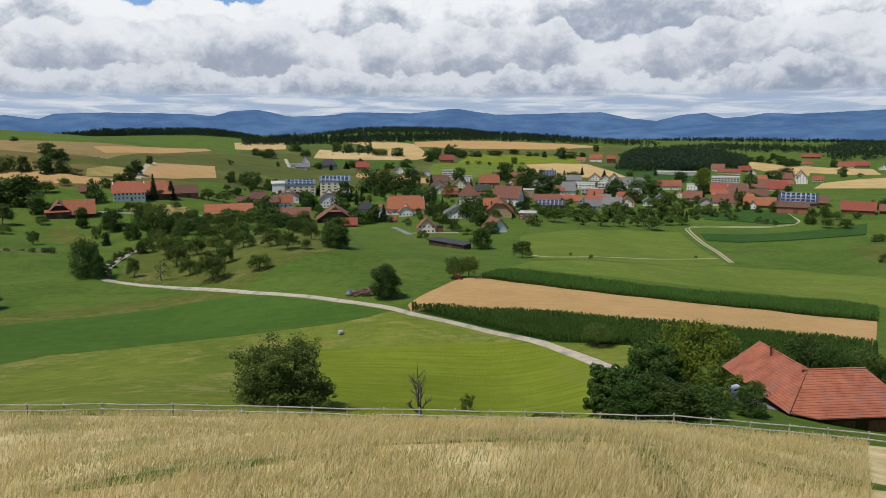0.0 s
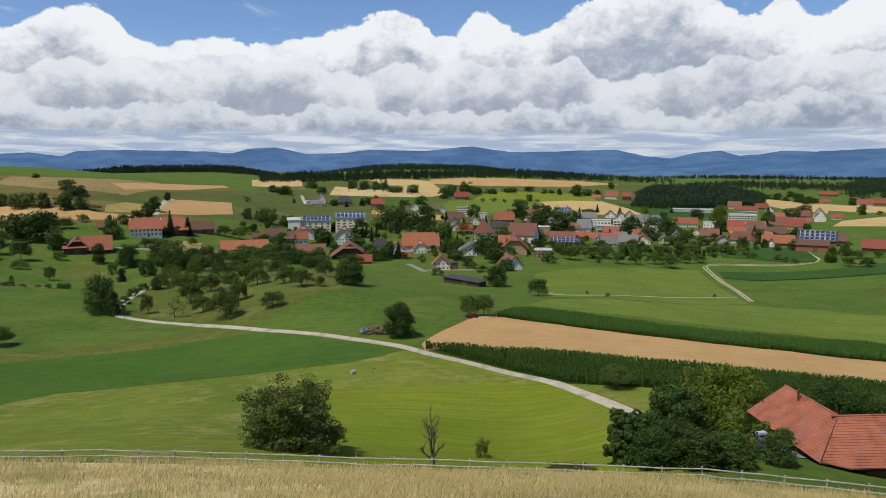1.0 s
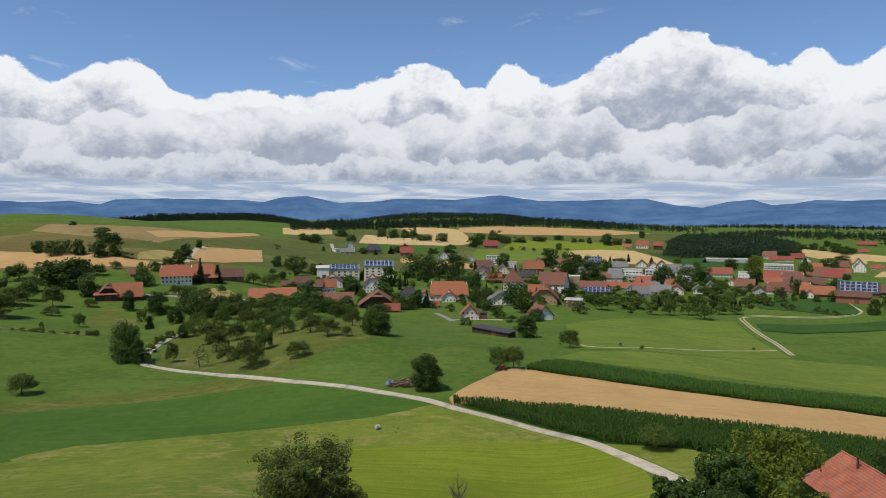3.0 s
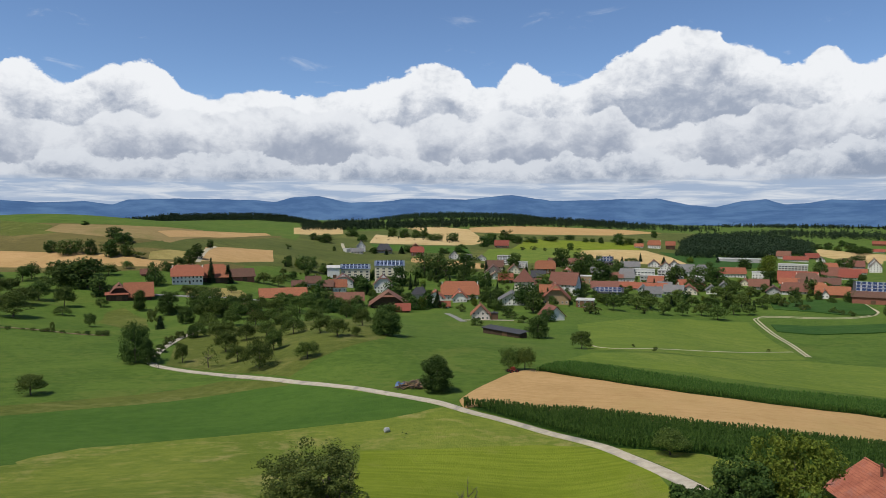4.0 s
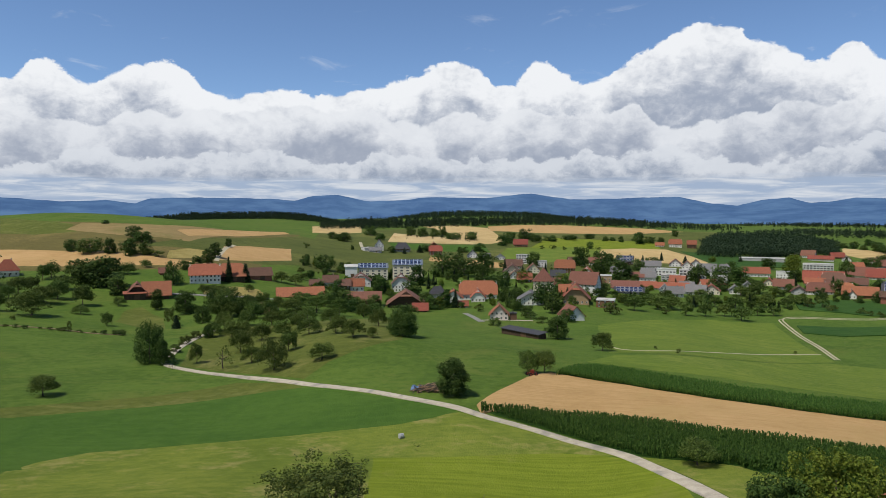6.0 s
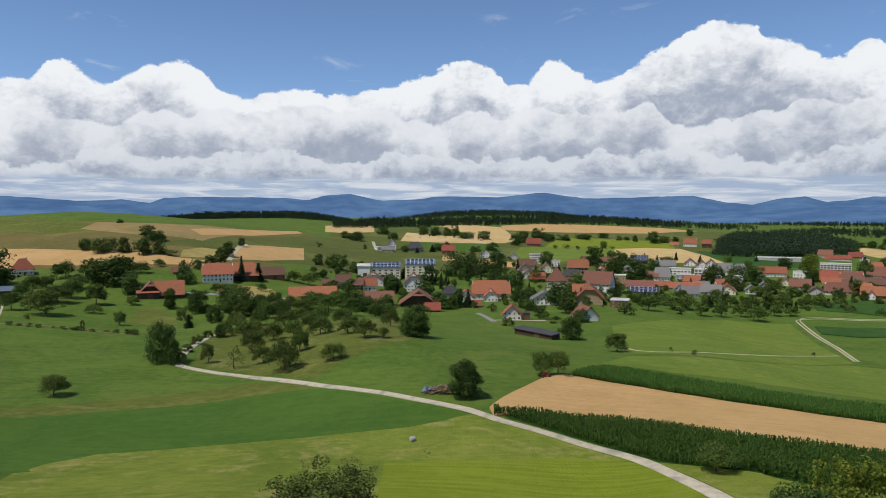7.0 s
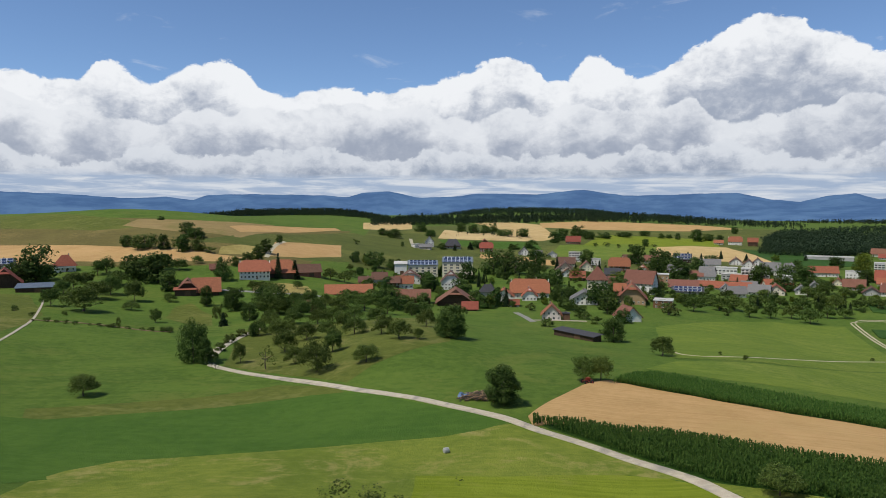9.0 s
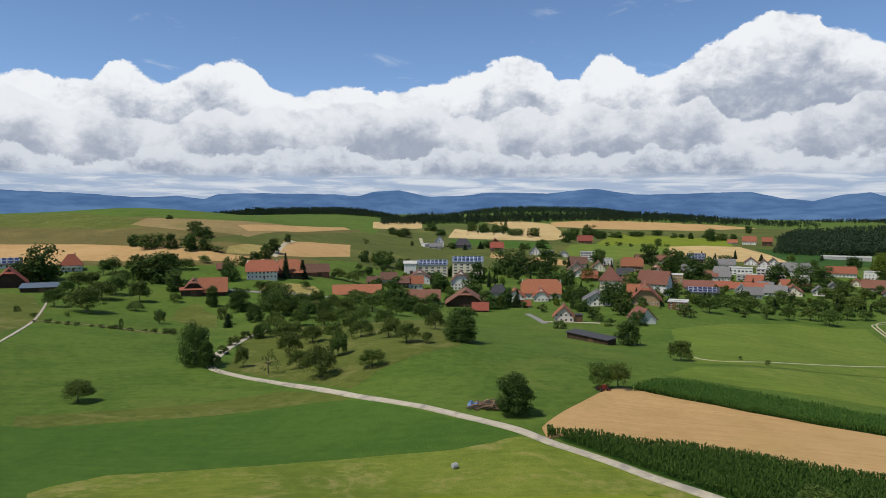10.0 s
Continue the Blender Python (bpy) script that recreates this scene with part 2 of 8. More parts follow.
field_material("dry_hill", (0.26, 0.215, 0.07), (0.40, 0.32, 0.12), 10, 0.6, 0.2, (0.20, 0.20, 0.055), patch=0.08)
material("gravel", (0.40, 0.35, 0.27), (0.54, 0.48, 0.375), 0.6, 0.9, 12, 0.3, third=(0.29, 0.27, 0.23), patch=0.3)
material("asphalt", (0.20, 0.195, 0.185), (0.28, 0.275, 0.26), 0.5, 0.85, 12, 0.2)
material("track", (0.38, 0.34, 0.23), (0.52, 0.47, 0.33), 0.5, 0.95, 10, 0.2)
material("earth", (0.18, 0.12, 0.07), (0.30, 0.21, 0.13), 0.8, 0.95, 8, 0.5)
material("straw_grass", (0.46, 0.36, 0.16), (0.74, 0.60, 0.31), 0.35, 0.8, 20, 0.0, third=(0.26, 0.25, 0.08), patch=0.5)
leaf_material("corn_leaf", (0.046, 0.135, 0.024), (0.118, 0.235, 0.044), 0.3)
leaf_material("dry_blade", (0.70, 0.54, 0.23), (1.0, 0.83, 0.45), 0.4, 0.1)
leaf_material("green_blade", (0.30, 0.32, 0.07), (0.58, 0.56, 0.17), 0.4, 0.1)
# trees
leaf_material("leaf_apple", (0.052, 0.098, 0.020), (0.150, 0.215, 0.046), 0.22)
leaf_material("leaf_oak", (0.034, 0.078, 0.018), (0.105, 0.172, 0.036), 0.2)
leaf_material("leaf_lime", (0.060, 0.115, 0.014), (0.20, 0.265, 0.036), 0.3)
leaf_material("leaf_shrub", (0.046, 0.088, 0.020), (0.150, 0.200, 0.045), 0.22)
# far woods: the haze of distance is put in as a lighter, bluer green
leaf_material("leaf_wood_haze", (0.020, 0.044, 0.024), (0.055, 0.085, 0.040), 0.12)
leaf_material("needle", (0.018, 0.038, 0.016), (0.040, 0.068, 0.026), 0.12)
leaf_material("leaf_plum", (0.05, 0.035, 0.02), (0.10, 0.07, 0.03), 0.2)
material("bark", (0.06, 0.05, 0.04), (0.14, 0.115, 0.09), 1.5, 0.95, 6, 0.5)
material("dead_bark", (0.055, 0.045, 0.04), (0.16, 0.14, 0.12), 2.5, 0.95, 6, 0.5)
# buildings
for nm, c in (("white_render", (0.82, 0.805, 0.77)), ("cream_render", (0.78, 0.71, 0.55)), ("yellow_render", (0.62, 0.50, 0.22)), ("grey_render", (0.42, 0.42, 0.41)), ("pink_render", (0.70, 0.62, 0.58)), ("ochre_render", (0.42, 0.29, 0.17))):
    material(nm, tuple(v * 0.88 for v in c), c, 0.5, 0.9, 8, 0.1, per=0.05)
for nm, c in (("red_tile", (0.30, 0.085, 0.052)), ("orange_tile", (0.35, 0.125, 0.066)), ("brown_tile", (0.17, 0.088, 0.062)), ("old_tile", (0.22, 0.098, 0.066)), ("grey_tile", (0.20, 0.195, 0.195)), ("dark_tile", (0.06, 0.06, 0.07))):
    material(nm, tuple(v * 0.68 for v in c), c, 0.9, 0.85, 7, 0.4, third=tuple(v * 0.8 for v in c), patch=0.2, per=0.12)
material("barn_tile", (0.27, 0.085, 0.050), (0.44, 0.155, 0.088), 0.5, 0.85, 14, 0.4, third=(0.30, 0.13, 0.10), patch=0.8)
material("flat_roof", (0.40, 0.39, 0.37), (0.55, 0.54, 0.51), 0.3, 0.9, 10, 0.2, per=0.1)
material("dark_wood", (0.045, 0.028, 0.018), (0.10, 0.062, 0.038), 0.8, 0.85, 8, 0.2, stretch=(6, 6, 0.6), per=0.15)
material("brown_wood", (0.13, 0.065, 0.035), (0.24, 0.125, 0.07), 0.8, 0.85, 8, 0.2, stretch=(6, 6, 0.6), per=0.15)
material("brick_wall", (0.24, 0.09, 0.06), (0.36, 0.15, 0.10), 1.5, 0.9, 8, 0.3)
material("metal_roof", (0.13, 0.16, 0.20), (0.20, 0.24, 0.29), 0.4, 0.45, 6, 0.1, metal=0.4)
material("fence_wood", (0.25, 0.235, 0.21), (0.45, 0.43, 0.39), 2.0, 0.9, 10, 0.3, stretch=(1, 1, 1))
material("solar_cell", (0.020, 0.035, 0.085), (0.035, 0.055, 0.13), 0.3, 0.18, 4, 0.0, spec=0.6)
material("silver_trim", (0.42, 0.44, 0.47), (0.55, 0.57, 0.60), 1.0, 0.5, 5, 0.0)
material("window_frame_paint", (0.62, 0.61, 0.58), (0.74, 0.73, 0.70), 2.0, 0.6, 5)
material("window_dark", (0.015, 0.018, 0.022), (0.035, 0.042, 0.05), 0.8, 0.08, 3, 0.0, spec=0.6)
material("door_wood", (0.09, 0.05, 0.03), (0.16, 0.09, 0.05), 2.0, 0.7, 6)
material("chimney_stone", (0.26, 0.20, 0.17), (0.38, 0.30, 0.26), 1.5, 0.9, 6, 0.3)
material("white_wrap", (0.30, 0.31, 0.31), (0.46, 0.47, 0.47), 1.0, 0.4, 5, 0.2)
# dark colour that stands for the shade below the bale
material("bale_shade", (0.05, 0.07, 0.06), (0.08, 0.10, 0.09), 1.0, 0.4, 5, 0.2)
material("cut_wood", (0.20, 0.12, 0.07), (0.38, 0.26, 0.17), 2.0, 0.9, 6, 0.3)
material("tarp_blue", (0.05, 0.10, 0.22), (0.09, 0.16, 0.30), 1.0, 0.5, 5, 0.2)
material("red_paint", (0.20, 0.035, 0.025), (0.30, 0.055, 0.035), 1.0, 0.4, 5)
material("rubber", (0.015, 0.015, 0.015), (0.03, 0.03, 0.03), 1.0, 0.8, 5)
material("car_grey", (0.45, 0.47, 0.48), (0.55, 0.57, 0.58), 1.0, 0.3, 5)
# far mountains, with miles of blue air painted in as haze and glow
m = bpy.data.materials.new("hazed_mountain")
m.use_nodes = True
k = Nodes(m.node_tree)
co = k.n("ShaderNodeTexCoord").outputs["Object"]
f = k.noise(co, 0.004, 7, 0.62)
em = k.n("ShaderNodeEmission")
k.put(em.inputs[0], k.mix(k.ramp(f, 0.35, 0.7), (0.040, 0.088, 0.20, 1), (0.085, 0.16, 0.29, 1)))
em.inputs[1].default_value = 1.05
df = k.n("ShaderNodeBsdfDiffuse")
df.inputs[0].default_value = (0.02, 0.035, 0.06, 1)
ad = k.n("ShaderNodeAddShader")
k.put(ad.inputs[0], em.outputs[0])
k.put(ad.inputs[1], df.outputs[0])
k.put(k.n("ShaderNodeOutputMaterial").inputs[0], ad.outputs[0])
MATS["hazed_mountain"] = m

# ---------------------------------------------------------------- the lie of the land
# heights of the ground along thirteen bearings (every 7 degrees, from a point 60 m behind), at these distances
RANGES = (25, 55, 80, 105, 135, 170, 210, 260, 320, 400, 500, 640, 820, 1050, 1400, 2000, 3000, 4800)
PROFILES = []


def profile(*heights):
    PROFILES.append(heights)


profile(55.4, 52.2, 48.6, 44.2, 37.4, 32.5, 28, 24.4, 21.9, 19.9, 18.6, 20.4, 27.9, 37.5, 43.4, 41, 32.5, 22.2)
profile(55.7, 51.1, 46.6, 42.6, 33.7, 27.6, 22.4, 18.7, 17.2, 16.3, 13.7, 14.3, 28, 45.7, 50.9, 43, 30.7, 19.5)
profile(56.2, 50.3, 45.4, 40.8, 30.4, 23, 16.7, 11.9, 10.4, 10.9, 9.3, 15.9, 37.8, 58.1, 55.1, 40.6, 26.2, 16)
profile(56.8, 50, 44.5, 40.2, 29.2, 20.1, 13.4, 10, 7.6, 5.6, 3.5, 18.8, 40.9, 49.6, 46.4, 40, 30, 13.4)
profile(57.6, 50.6, 44.6, 38.4, 28.6, 19.4, 13, 9.5, 7.9, 7.3, 4.6, 9.1, 19.9, 29.3, 32.2, 41, 36, 14)
profile(58.3, 51.8, 45.3, 37.2, 26.4, 17.8, 13, 12.8, 15.4, 8.5, -3.4, -7.1, 0.6, 12.1, 22.8, 24.3, 30, 17.5)
profile(58.7, 52.6, 45.8, 36.2, 23.6, 16.2, 13.8, 13.5, 11.7, 2.8, -6.1, -10.4, -6, 3.7, 16.8, 25, 46, 18.5)
profile(58.4, 52.4, 45.8, 35.8, 21.7, 14.3, 13.3, 12, 8.8, -0.1, -5.4, -6.9, -7.8, -3.6, 5.7, 24, 37, 12.3)
profile(57.8, 51.2, 44.6, 35.8, 23.5, 17.9, 14.4, 11.5, 8.1, 0.3, -7.8, -12.6, -12.6, -10.4, -4.9, 14.4, 12, 1.4)
profile(56.9, 50.1, 43.2, 35.6, 23.7, 16.6, 13.3, 10.3, 4, -4.7, -13.1, -16.9, -13.7, -11.7, -8.7, 5.4, 3.4, -7.1)
profile(56.1, 50.1, 43.5, 36.0, 22.4, 14.5, 11.3, 8, 2, -5.7, -11.5, -11.9, -9, -15.3, -14, -1.3, 0.8, -11.4)
profile(55.8, 51.7, 46, 38.9, 27.4, 19.7, 13.9, 8.7, 3.3, -2.3, -6.4, -7.7, -8.4, -11.5, -11.4, -4.4, -2.8, -13.2)
profile(55.7, 53.5, 49.5, 43, 33.1, 25.5, 18.8, 12.8, 7.5, 2.5, -1.3, -4.1, -6.2, -8, -8.4, -6.2, -6.9, -14.4)
LAND = np.array(PROFILES)
LOG_RANGES = np.log(np.array(RANGES, float))


def spline(p0, p1, p2, p3, t):
    return 0.5 * (2 * p1 + (p2 - p0) * t + (2 * p0 - 5 * p1 + 4 * p2 - p3) * t * t + (3 * p1 - p0 - 3 * p2 + p3) * t ** 3)


def land(x, y):
    """Height of the ground, for numbers or arrays."""
    x, y = np.asarray(x, float), np.asarray(y, float)
    r, b = np.hypot(x, y + 60), np.degrees(np.arctan2(x, y + 60))
    behind = np.clip((np.abs(b) - 42) / 138, 0, 1)
    behind = behind * behind * (3 - 2 * behind)
    a = (np.clip(b, -42, 42) + 42) / 7
    i = np.clip(np.floor(a).astype(int), 0, 11)
    q = np.interp(np.log(np.clip(r, 25, 4800)), LOG_RANGES, np.arange(18))
    j = np.clip(np.floor(q).astype(int), 0, 16)

    def along(ii):
        ii = np.clip(ii, 0, 12)
        h = [LAND[ii, np.clip(j + s, 0, 17)] for s in (-1, 0, 1, 2)]
        return spline(*h, q - j)

    h = spline(along(i - 1), along(i), along(i + 1), along(i + 2), a - i)
    hb = np.interp(np.log(np.clip(r, 25, 4800)), LOG_RANGES, (LAND[0] + LAND[-1]) / 2)
    return h * (1 - behind) + hb * behind


def mesh_of(name, verts, faces, mat, smooth=False):
    me = bpy.data.meshes.new(name)
    me.from_pydata([tuple(v) for v in verts], [], [tuple(int(i) for i in q) for q in faces])
    me.materials.append(MATS[mat])
    if smooth:
        me.polygons.foreach_set("use_smooth", [True] * len(me.polygons))
    me.update()
    return me


def grid_faces(nu, nv):
    """Quads of a grid with nu rows of nv points."""
    i, j = np.meshgrid(np.arange(nu - 1), np.arange(nv - 1), indexing="ij")
    a = (i * nv + j).ravel()
    return np.stack([a, a + 1, a + nv + 1, a + nv], 1)


def part(name, bm, mat, parent, label=""):
    """Link a bmesh (or a mesh) as one mesh object under a thing or a part."""
    if isinstance(bm, bmesh.types.BMesh):
        me = bpy.data.meshes.new(name)
        bm.to_mesh(me)
        bm.free()
        me.materials.append(MATS[mat])
    else:
        me = bm
    ob = new(name, me)
    ob.parent = parent
    if label:
        ob["label"] = label
    return ob


# the ground: one sheet out to the horizon
angles = np.concatenate([np.arange(-180, -52, 6.0), np.arange(-52, 52, 0.4), np.arange(52, 180.1, 6.0)])
radii = np.concatenate([[0.5, 2.0], np.geomspace(5, 4790, 700)])
A, Rr = np.meshgrid(np.radians(angles), radii, indexing="ij")
gx, gy = Rr * np.sin(A), Rr * np.cos(A) - 60
gv = np.stack([gx, gy, land(gx, gy)], -1).reshape(-1, 3)
tagged(new("ground", mesh_of("ground", gv, grid_faces(len(angles), len(radii))[:, ::-1], "meadow", True)),
       "green rolling meadow land reaching to the horizon", "ground", kind="structure")


def smooth_line(pts, n):
    """n points evenly along a smooth line through pts."""
    p = np.array(pts, float)
    p = np.vstack([2 * p[0] - p[1], p, 2 * p[-1] - p[-2]])
    out = []
    for i in range(1, len(p) - 2):
        for t in np.linspace(0, 1, 12, endpoint=False):
            out.append(spline(p[i - 1], p[i], p[i + 1], p[i + 2], t))
    out.append(p[-2])
    out = np.array(out)
    d = np.concatenate([[0], np.cumsum(np.hypot(*np.diff(out, axis=0).T))])
    s = np.linspace(0, d[-1], n)
    return np.stack([np.interp(s, d, out[:, 0]), np.interp(s, d, out[:, 1])], 1)


def straight_line(pts, n):
    p = np.array(pts, float)
    d = np.concatenate([[0], np.cumsum(np.hypot(*np.diff(p, axis=0).T))])
    s = np.linspace(0, d[-1], n)
    return np.stack([np.interp(s, d, p[:, 0]), np.interp(s, d, p[:, 1])], 1)


def field(name, label, near, far, mat, lift=0.12, category="field"):
    """A field between its near and its far edge, laid on the land; standing crops are lifted and get sides."""
    span = max(np.hypot(*(np.array(near[0]) - near[-1])), np.hypot(*(np.array(far[0]) - far[-1])))
    deep = max(np.hypot(*(np.array(near[0]) - far[0])), np.hypot(*(np.array(near[-1]) - far[-1])))
    nu, nv = int(np.clip(span / 3, 12, 220)), int(np.clip(deep / 3, 8, 110))
    a, b = straight_line(near, nu), straight_line(far, nu)
    t = np.linspace(0, 1, nv)[None, :, None]
    p = a[:, None] * (1 - t) + b[:, None] * t
    wob = np.array([[noise.noise((x * 0.06, y * 0.06, 5.0)) for x, y in row] for row in p])
    p = p + wob[..., None] * 0.9 * np.array([0.6, 1.0])
    low_lift = lift if lift >= 0.25 else lift * 0.4
    far_lift = 0.00012 * np.hypot(p[..., 0], p[..., 1])
    z = land(p[..., 0], p[..., 1]) + low_lift + far_lift
    v = np.concatenate([p, z[..., None]], -1).reshape(-1, 3)
    f = grid_faces(nu, nv)
    rim = [i * nv for i in range(nu)] + [(nu - 1) * nv + j for j in range(1, nv)] + [i * nv + nv - 1 for i in range(nu - 2, -1, -1)] + [j for j in range(nv - 2, 0, -1)]
    low = v[rim] - np.array([0, 0, lift + 0.6])
    n0 = len(v)
    sides = [] if lift < 0.25 else [(rim[i], rim[(i + 1) % len(rim)], n0 + (i + 1) % len(rim), n0 + i) for i in range(len(rim))]
    ob = new(name, mesh_of(name, np.vstack([v, low]) if sides else v, np.vstack([f, np.array(sides)]) if sides else f, mat, False))
    bm = bmesh.new()
    bm.from_mesh(ob.data)
    bmesh.ops.recalc_face_normals(bm, faces=bm.faces)
    bm.to_mesh(ob.data)
    bm.free()
    return tagged(ob, label, category, kind="structure")


def strip(name, label, pts, width, mat, lift=0.2, category="road", crown=0.0):
    """A road or track of a given width along a smooth line, with a slight thickness."""
    n = int(np.clip(np.hypot(*np.diff(np.array(pts, float), axis=0).T).sum() / 2.5, 16, 240))
    c = smooth_line(pts, n)
    d = np.gradient(c, axis=0)
    d /= np.hypot(d[:, 0], d[:, 1])[:, None] + 1e-9
    side = np.stack([d[:, 1], -d[:, 0]], 1)
    rows = []
    wob = np.array([noise.noise((x * 0.15, y * 0.15, 2.0)) for x, y in c])[:, None] * 0.12
    for o, dz in ((-0.52, -0.7), (-0.5, 0.0), (-0.2, crown), (0.2, crown), (0.5, 0.0), (0.52, -0.7)):
        q = c + side * (width * o + wob * (1 if o > 0 else -1))
        z = land(q[:, 0], q[:, 1]) + lift * 0.7 + 0.00015 * np.hypot(q[:, 0], q[:, 1]) + dz
        rows.append(np.concatenate([q, z[:, None]], 1))
    v = np.stack(rows, 1).reshape(-1, 3)
    ob = new(name, mesh_of(name, v, grid_faces(n, 6)[:, ::-1], mat, False))
    return tagged(ob, label, category, kind="structure")


# distant mountain ranges, far beyond the valley
def mountain_range(name, label, radius, crest, foot, seed):
    """A long ridge seen along the horizon; crest: (bearing, degrees above the eye)."""
    b = np.linspace(-75, 75, 700)
    ca, ce = zip(*crest)
    e = np.interp(b, ca, ce) + np.array([noise.fractal((x * 0.55, seed, 0.0), 0.9, 2.0, 5) for x in b]) * 0.05
    top_z = 60 + np.tan(np.radians(e)) * radius
    rows = []
    for t in np.linspace(0, 1, 14):
        r = radius - (1 - t) * 550
        z = foot + (top_z - foot) * t ** 0.8
        relief = np.array([noise.fractal((x * 0.5, t * 3.0, seed + 4.0), 0.8, 2.0, 5) for x in b]) * 14 * t * (1 - t) * 4
        rows.append(np.stack([np.sin(np.radians(b)) * (r + relief * 3), np.cos(np.radians(b)) * (r + relief * 3), z + relief * 0.3], 1))
    rows.append(np.stack([np.sin(np.radians(b)) * (radius + 60), np.cos(np.radians(b)) * (radius + 60), np.full(700, foot)], 1))
    v = np.stack(rows, 0).reshape(-1, 3)
    tagged(new(name, mesh_of(name, v, grid_faces(15, 700)[:, ::-1], "hazed_mountain", True)), label, "mountains", kind="structure")


mountain_range("mountains_far", "long wooded mountain range on the horizon, painted blue with haze", 4720, [(-75.0, 0.90), (-50.0, 1.10), (-40.0, 1.30), (-33.0, 1.01), (-29.6, 0.76), (-26.7, 0.87), (-24.8, 0.63), (-23.8, 1.01), (-20.9, 1.12), (-14.6, 1.02), (-13.1, 0.90), (-11.8, 1.26), (-9.8, 1.36), (-7.1, 0.82), (-4.8, 0.96), (-2.1, 1.19), (2.0, 1.10), (4.3, 1.37), (5.6, 1.46), (8.7, 1.00), (12.2, 1.03), (14.4, 1.11), (16.9, 1.14), (19.3, 0.65), (21.1, 0.47), (22.9, 0.88), (24.6, 1.04), (25.8, 0.66), (27.3, 0.73), (28.7, 1.00), (31.0, 0.90), (36.0, 1.15), (40.0, 1.30), (55.0, 1.10), (75.0, 0.90)], 20, 3.0)
mountain_range("mountains_near", "lower foothills beyond the plain, painted blue with haze", 4300, [(-75.0, -0.60), (10.0, -0.50), (13.1, -0.43), (17.3, -0.16), (21.3, 0.09), (25.1, 0.26), (28.7, 0.41), (31.0, 0.55), (40.0, 0.90), (60.0, 0.80), (75.0, 0.60)], 0, 9.0)

# ---------------------------------------------------------------- fields, roads and tracks
field("hill_base", "olive dry grass of the western hill",
      [(-398.6, 503.2), (-321.8, 514.7), (-255.3, 513.7), (-192.4, 539.4), (-169, 593.9)],
      [(-741.9, 919.4), (-603, 865), (-448.5, 761.3), (-318.5, 760.9), (-238.8, 1066.2)], "hill_pasture", 0.05)
field("rise_base", "olive meadows rising behind the village",
      [(-146.7, 642.8), (-28.2, 776.5), (125.1, 809.4), (315.9, 877.4)],
      [(-250.9, 1278.6), (-62.9, 1721.3), (279.7, 1814.9), (651.1, 1811.9)], "far_pasture", 0.05)
field("meadow_dry_near", "yellowish mown hillside meadow with dry streaks",
      [(-58, 52.3), (-33, 48.9), (-23.5, 48.9), (-12.9, 47.7), (-9.3, 48.2), (-15.7, 133.2)],
      [(-77.1, 120.1), (-76.6, 129.2), (-72, 138.8), (-57, 143.5), (-47.3, 146.6), (-36.5, 150.5), (-25.1, 154.7)], "dry_meadow", 0.1)
field("meadow_dry_upper", "sun-dried grass along the lane",
      [(-15.7, 133.2), (-0.4, 134), (10.5, 137), (21.7, 139.4), (30, 137.3), (34.5, 126), (36.4, 116.3)],
      [(-25.1, 154.7), (-13.1, 157.9), (-5.7, 161.9), (-0.5, 166.7), (6, 162.8), (12, 157.7), (17.7, 152.4), (22.8, 146.8), (27.7, 141.9), (31.9, 136.1), (35, 127.8), (37.3, 119.2)], "dry_meadow", 0.1)
field("meadow_mown", "bright freshly mown grass below the slope",
      [(-9.3, 48.2), (-3, 46.1), (5.9, 45.3), (13.8, 44.6), (18.8, 43.7), (26.4, 42.3), (31.4, 41.1)],
      [(-15.7, 133.2), (-0.4, 134), (10.5, 137), (21.7, 139.4), (30, 137.3), (34.5, 126), (36.4, 116.3)], "mown_meadow", 0.12)
field("meadow_dark", "deep green dense meadow strip beside the lane",
      [(-85.6, 108.7), (-75.4, 122.3), (-77.1, 120.1), (-76.6, 129.2), (-72, 138.8), (-57, 143.5), (-47.3, 146.6), (-36.5, 150.5), (-25.1, 154.7), (-13.1, 157.9), (-5.7, 161.9), (-0.5, 166.7)],
      [(-127.8, 166.3), (-106.8, 166.9), (-83.3, 180.8), (-75, 185.6), (-62.6, 193.5), (-52.6, 196.7), (-41.4, 196.4), (-27.5, 187.4), (-14.8, 178.5), (-0.9, 168.2)], "dark_meadow", 0.13)
field("meadow_edge", "worn yellowish grass between meadow and lane",
      [(-110.3, 164), (-79.4, 181.8), (-55.1, 195.3), (-42.8, 196.8)],
      [(-118.1, 175.7), (-85.3, 195.4), (-66.9, 212.6), (-47.5, 203.1)], "pasture", 0.11)
field("pasture_slope", "orchard pasture on the sunny bank",
      [(-95.6, 242.2), (-72.1, 229.5), (-44.8, 205.8)],
      [(-116.3, 314.5), (-98.9, 333), (-40.7, 220.2)], "pasture", 0.11)
field("pasture_orchard", "dry grass under the orchard trees",
      [(-40.7, 220.2), (-28.8, 239.1), (-20.3, 254.1)],
      [(-96.1, 323.4), (-62, 336.1), (-34, 425.7)], "pasture", 0.12)
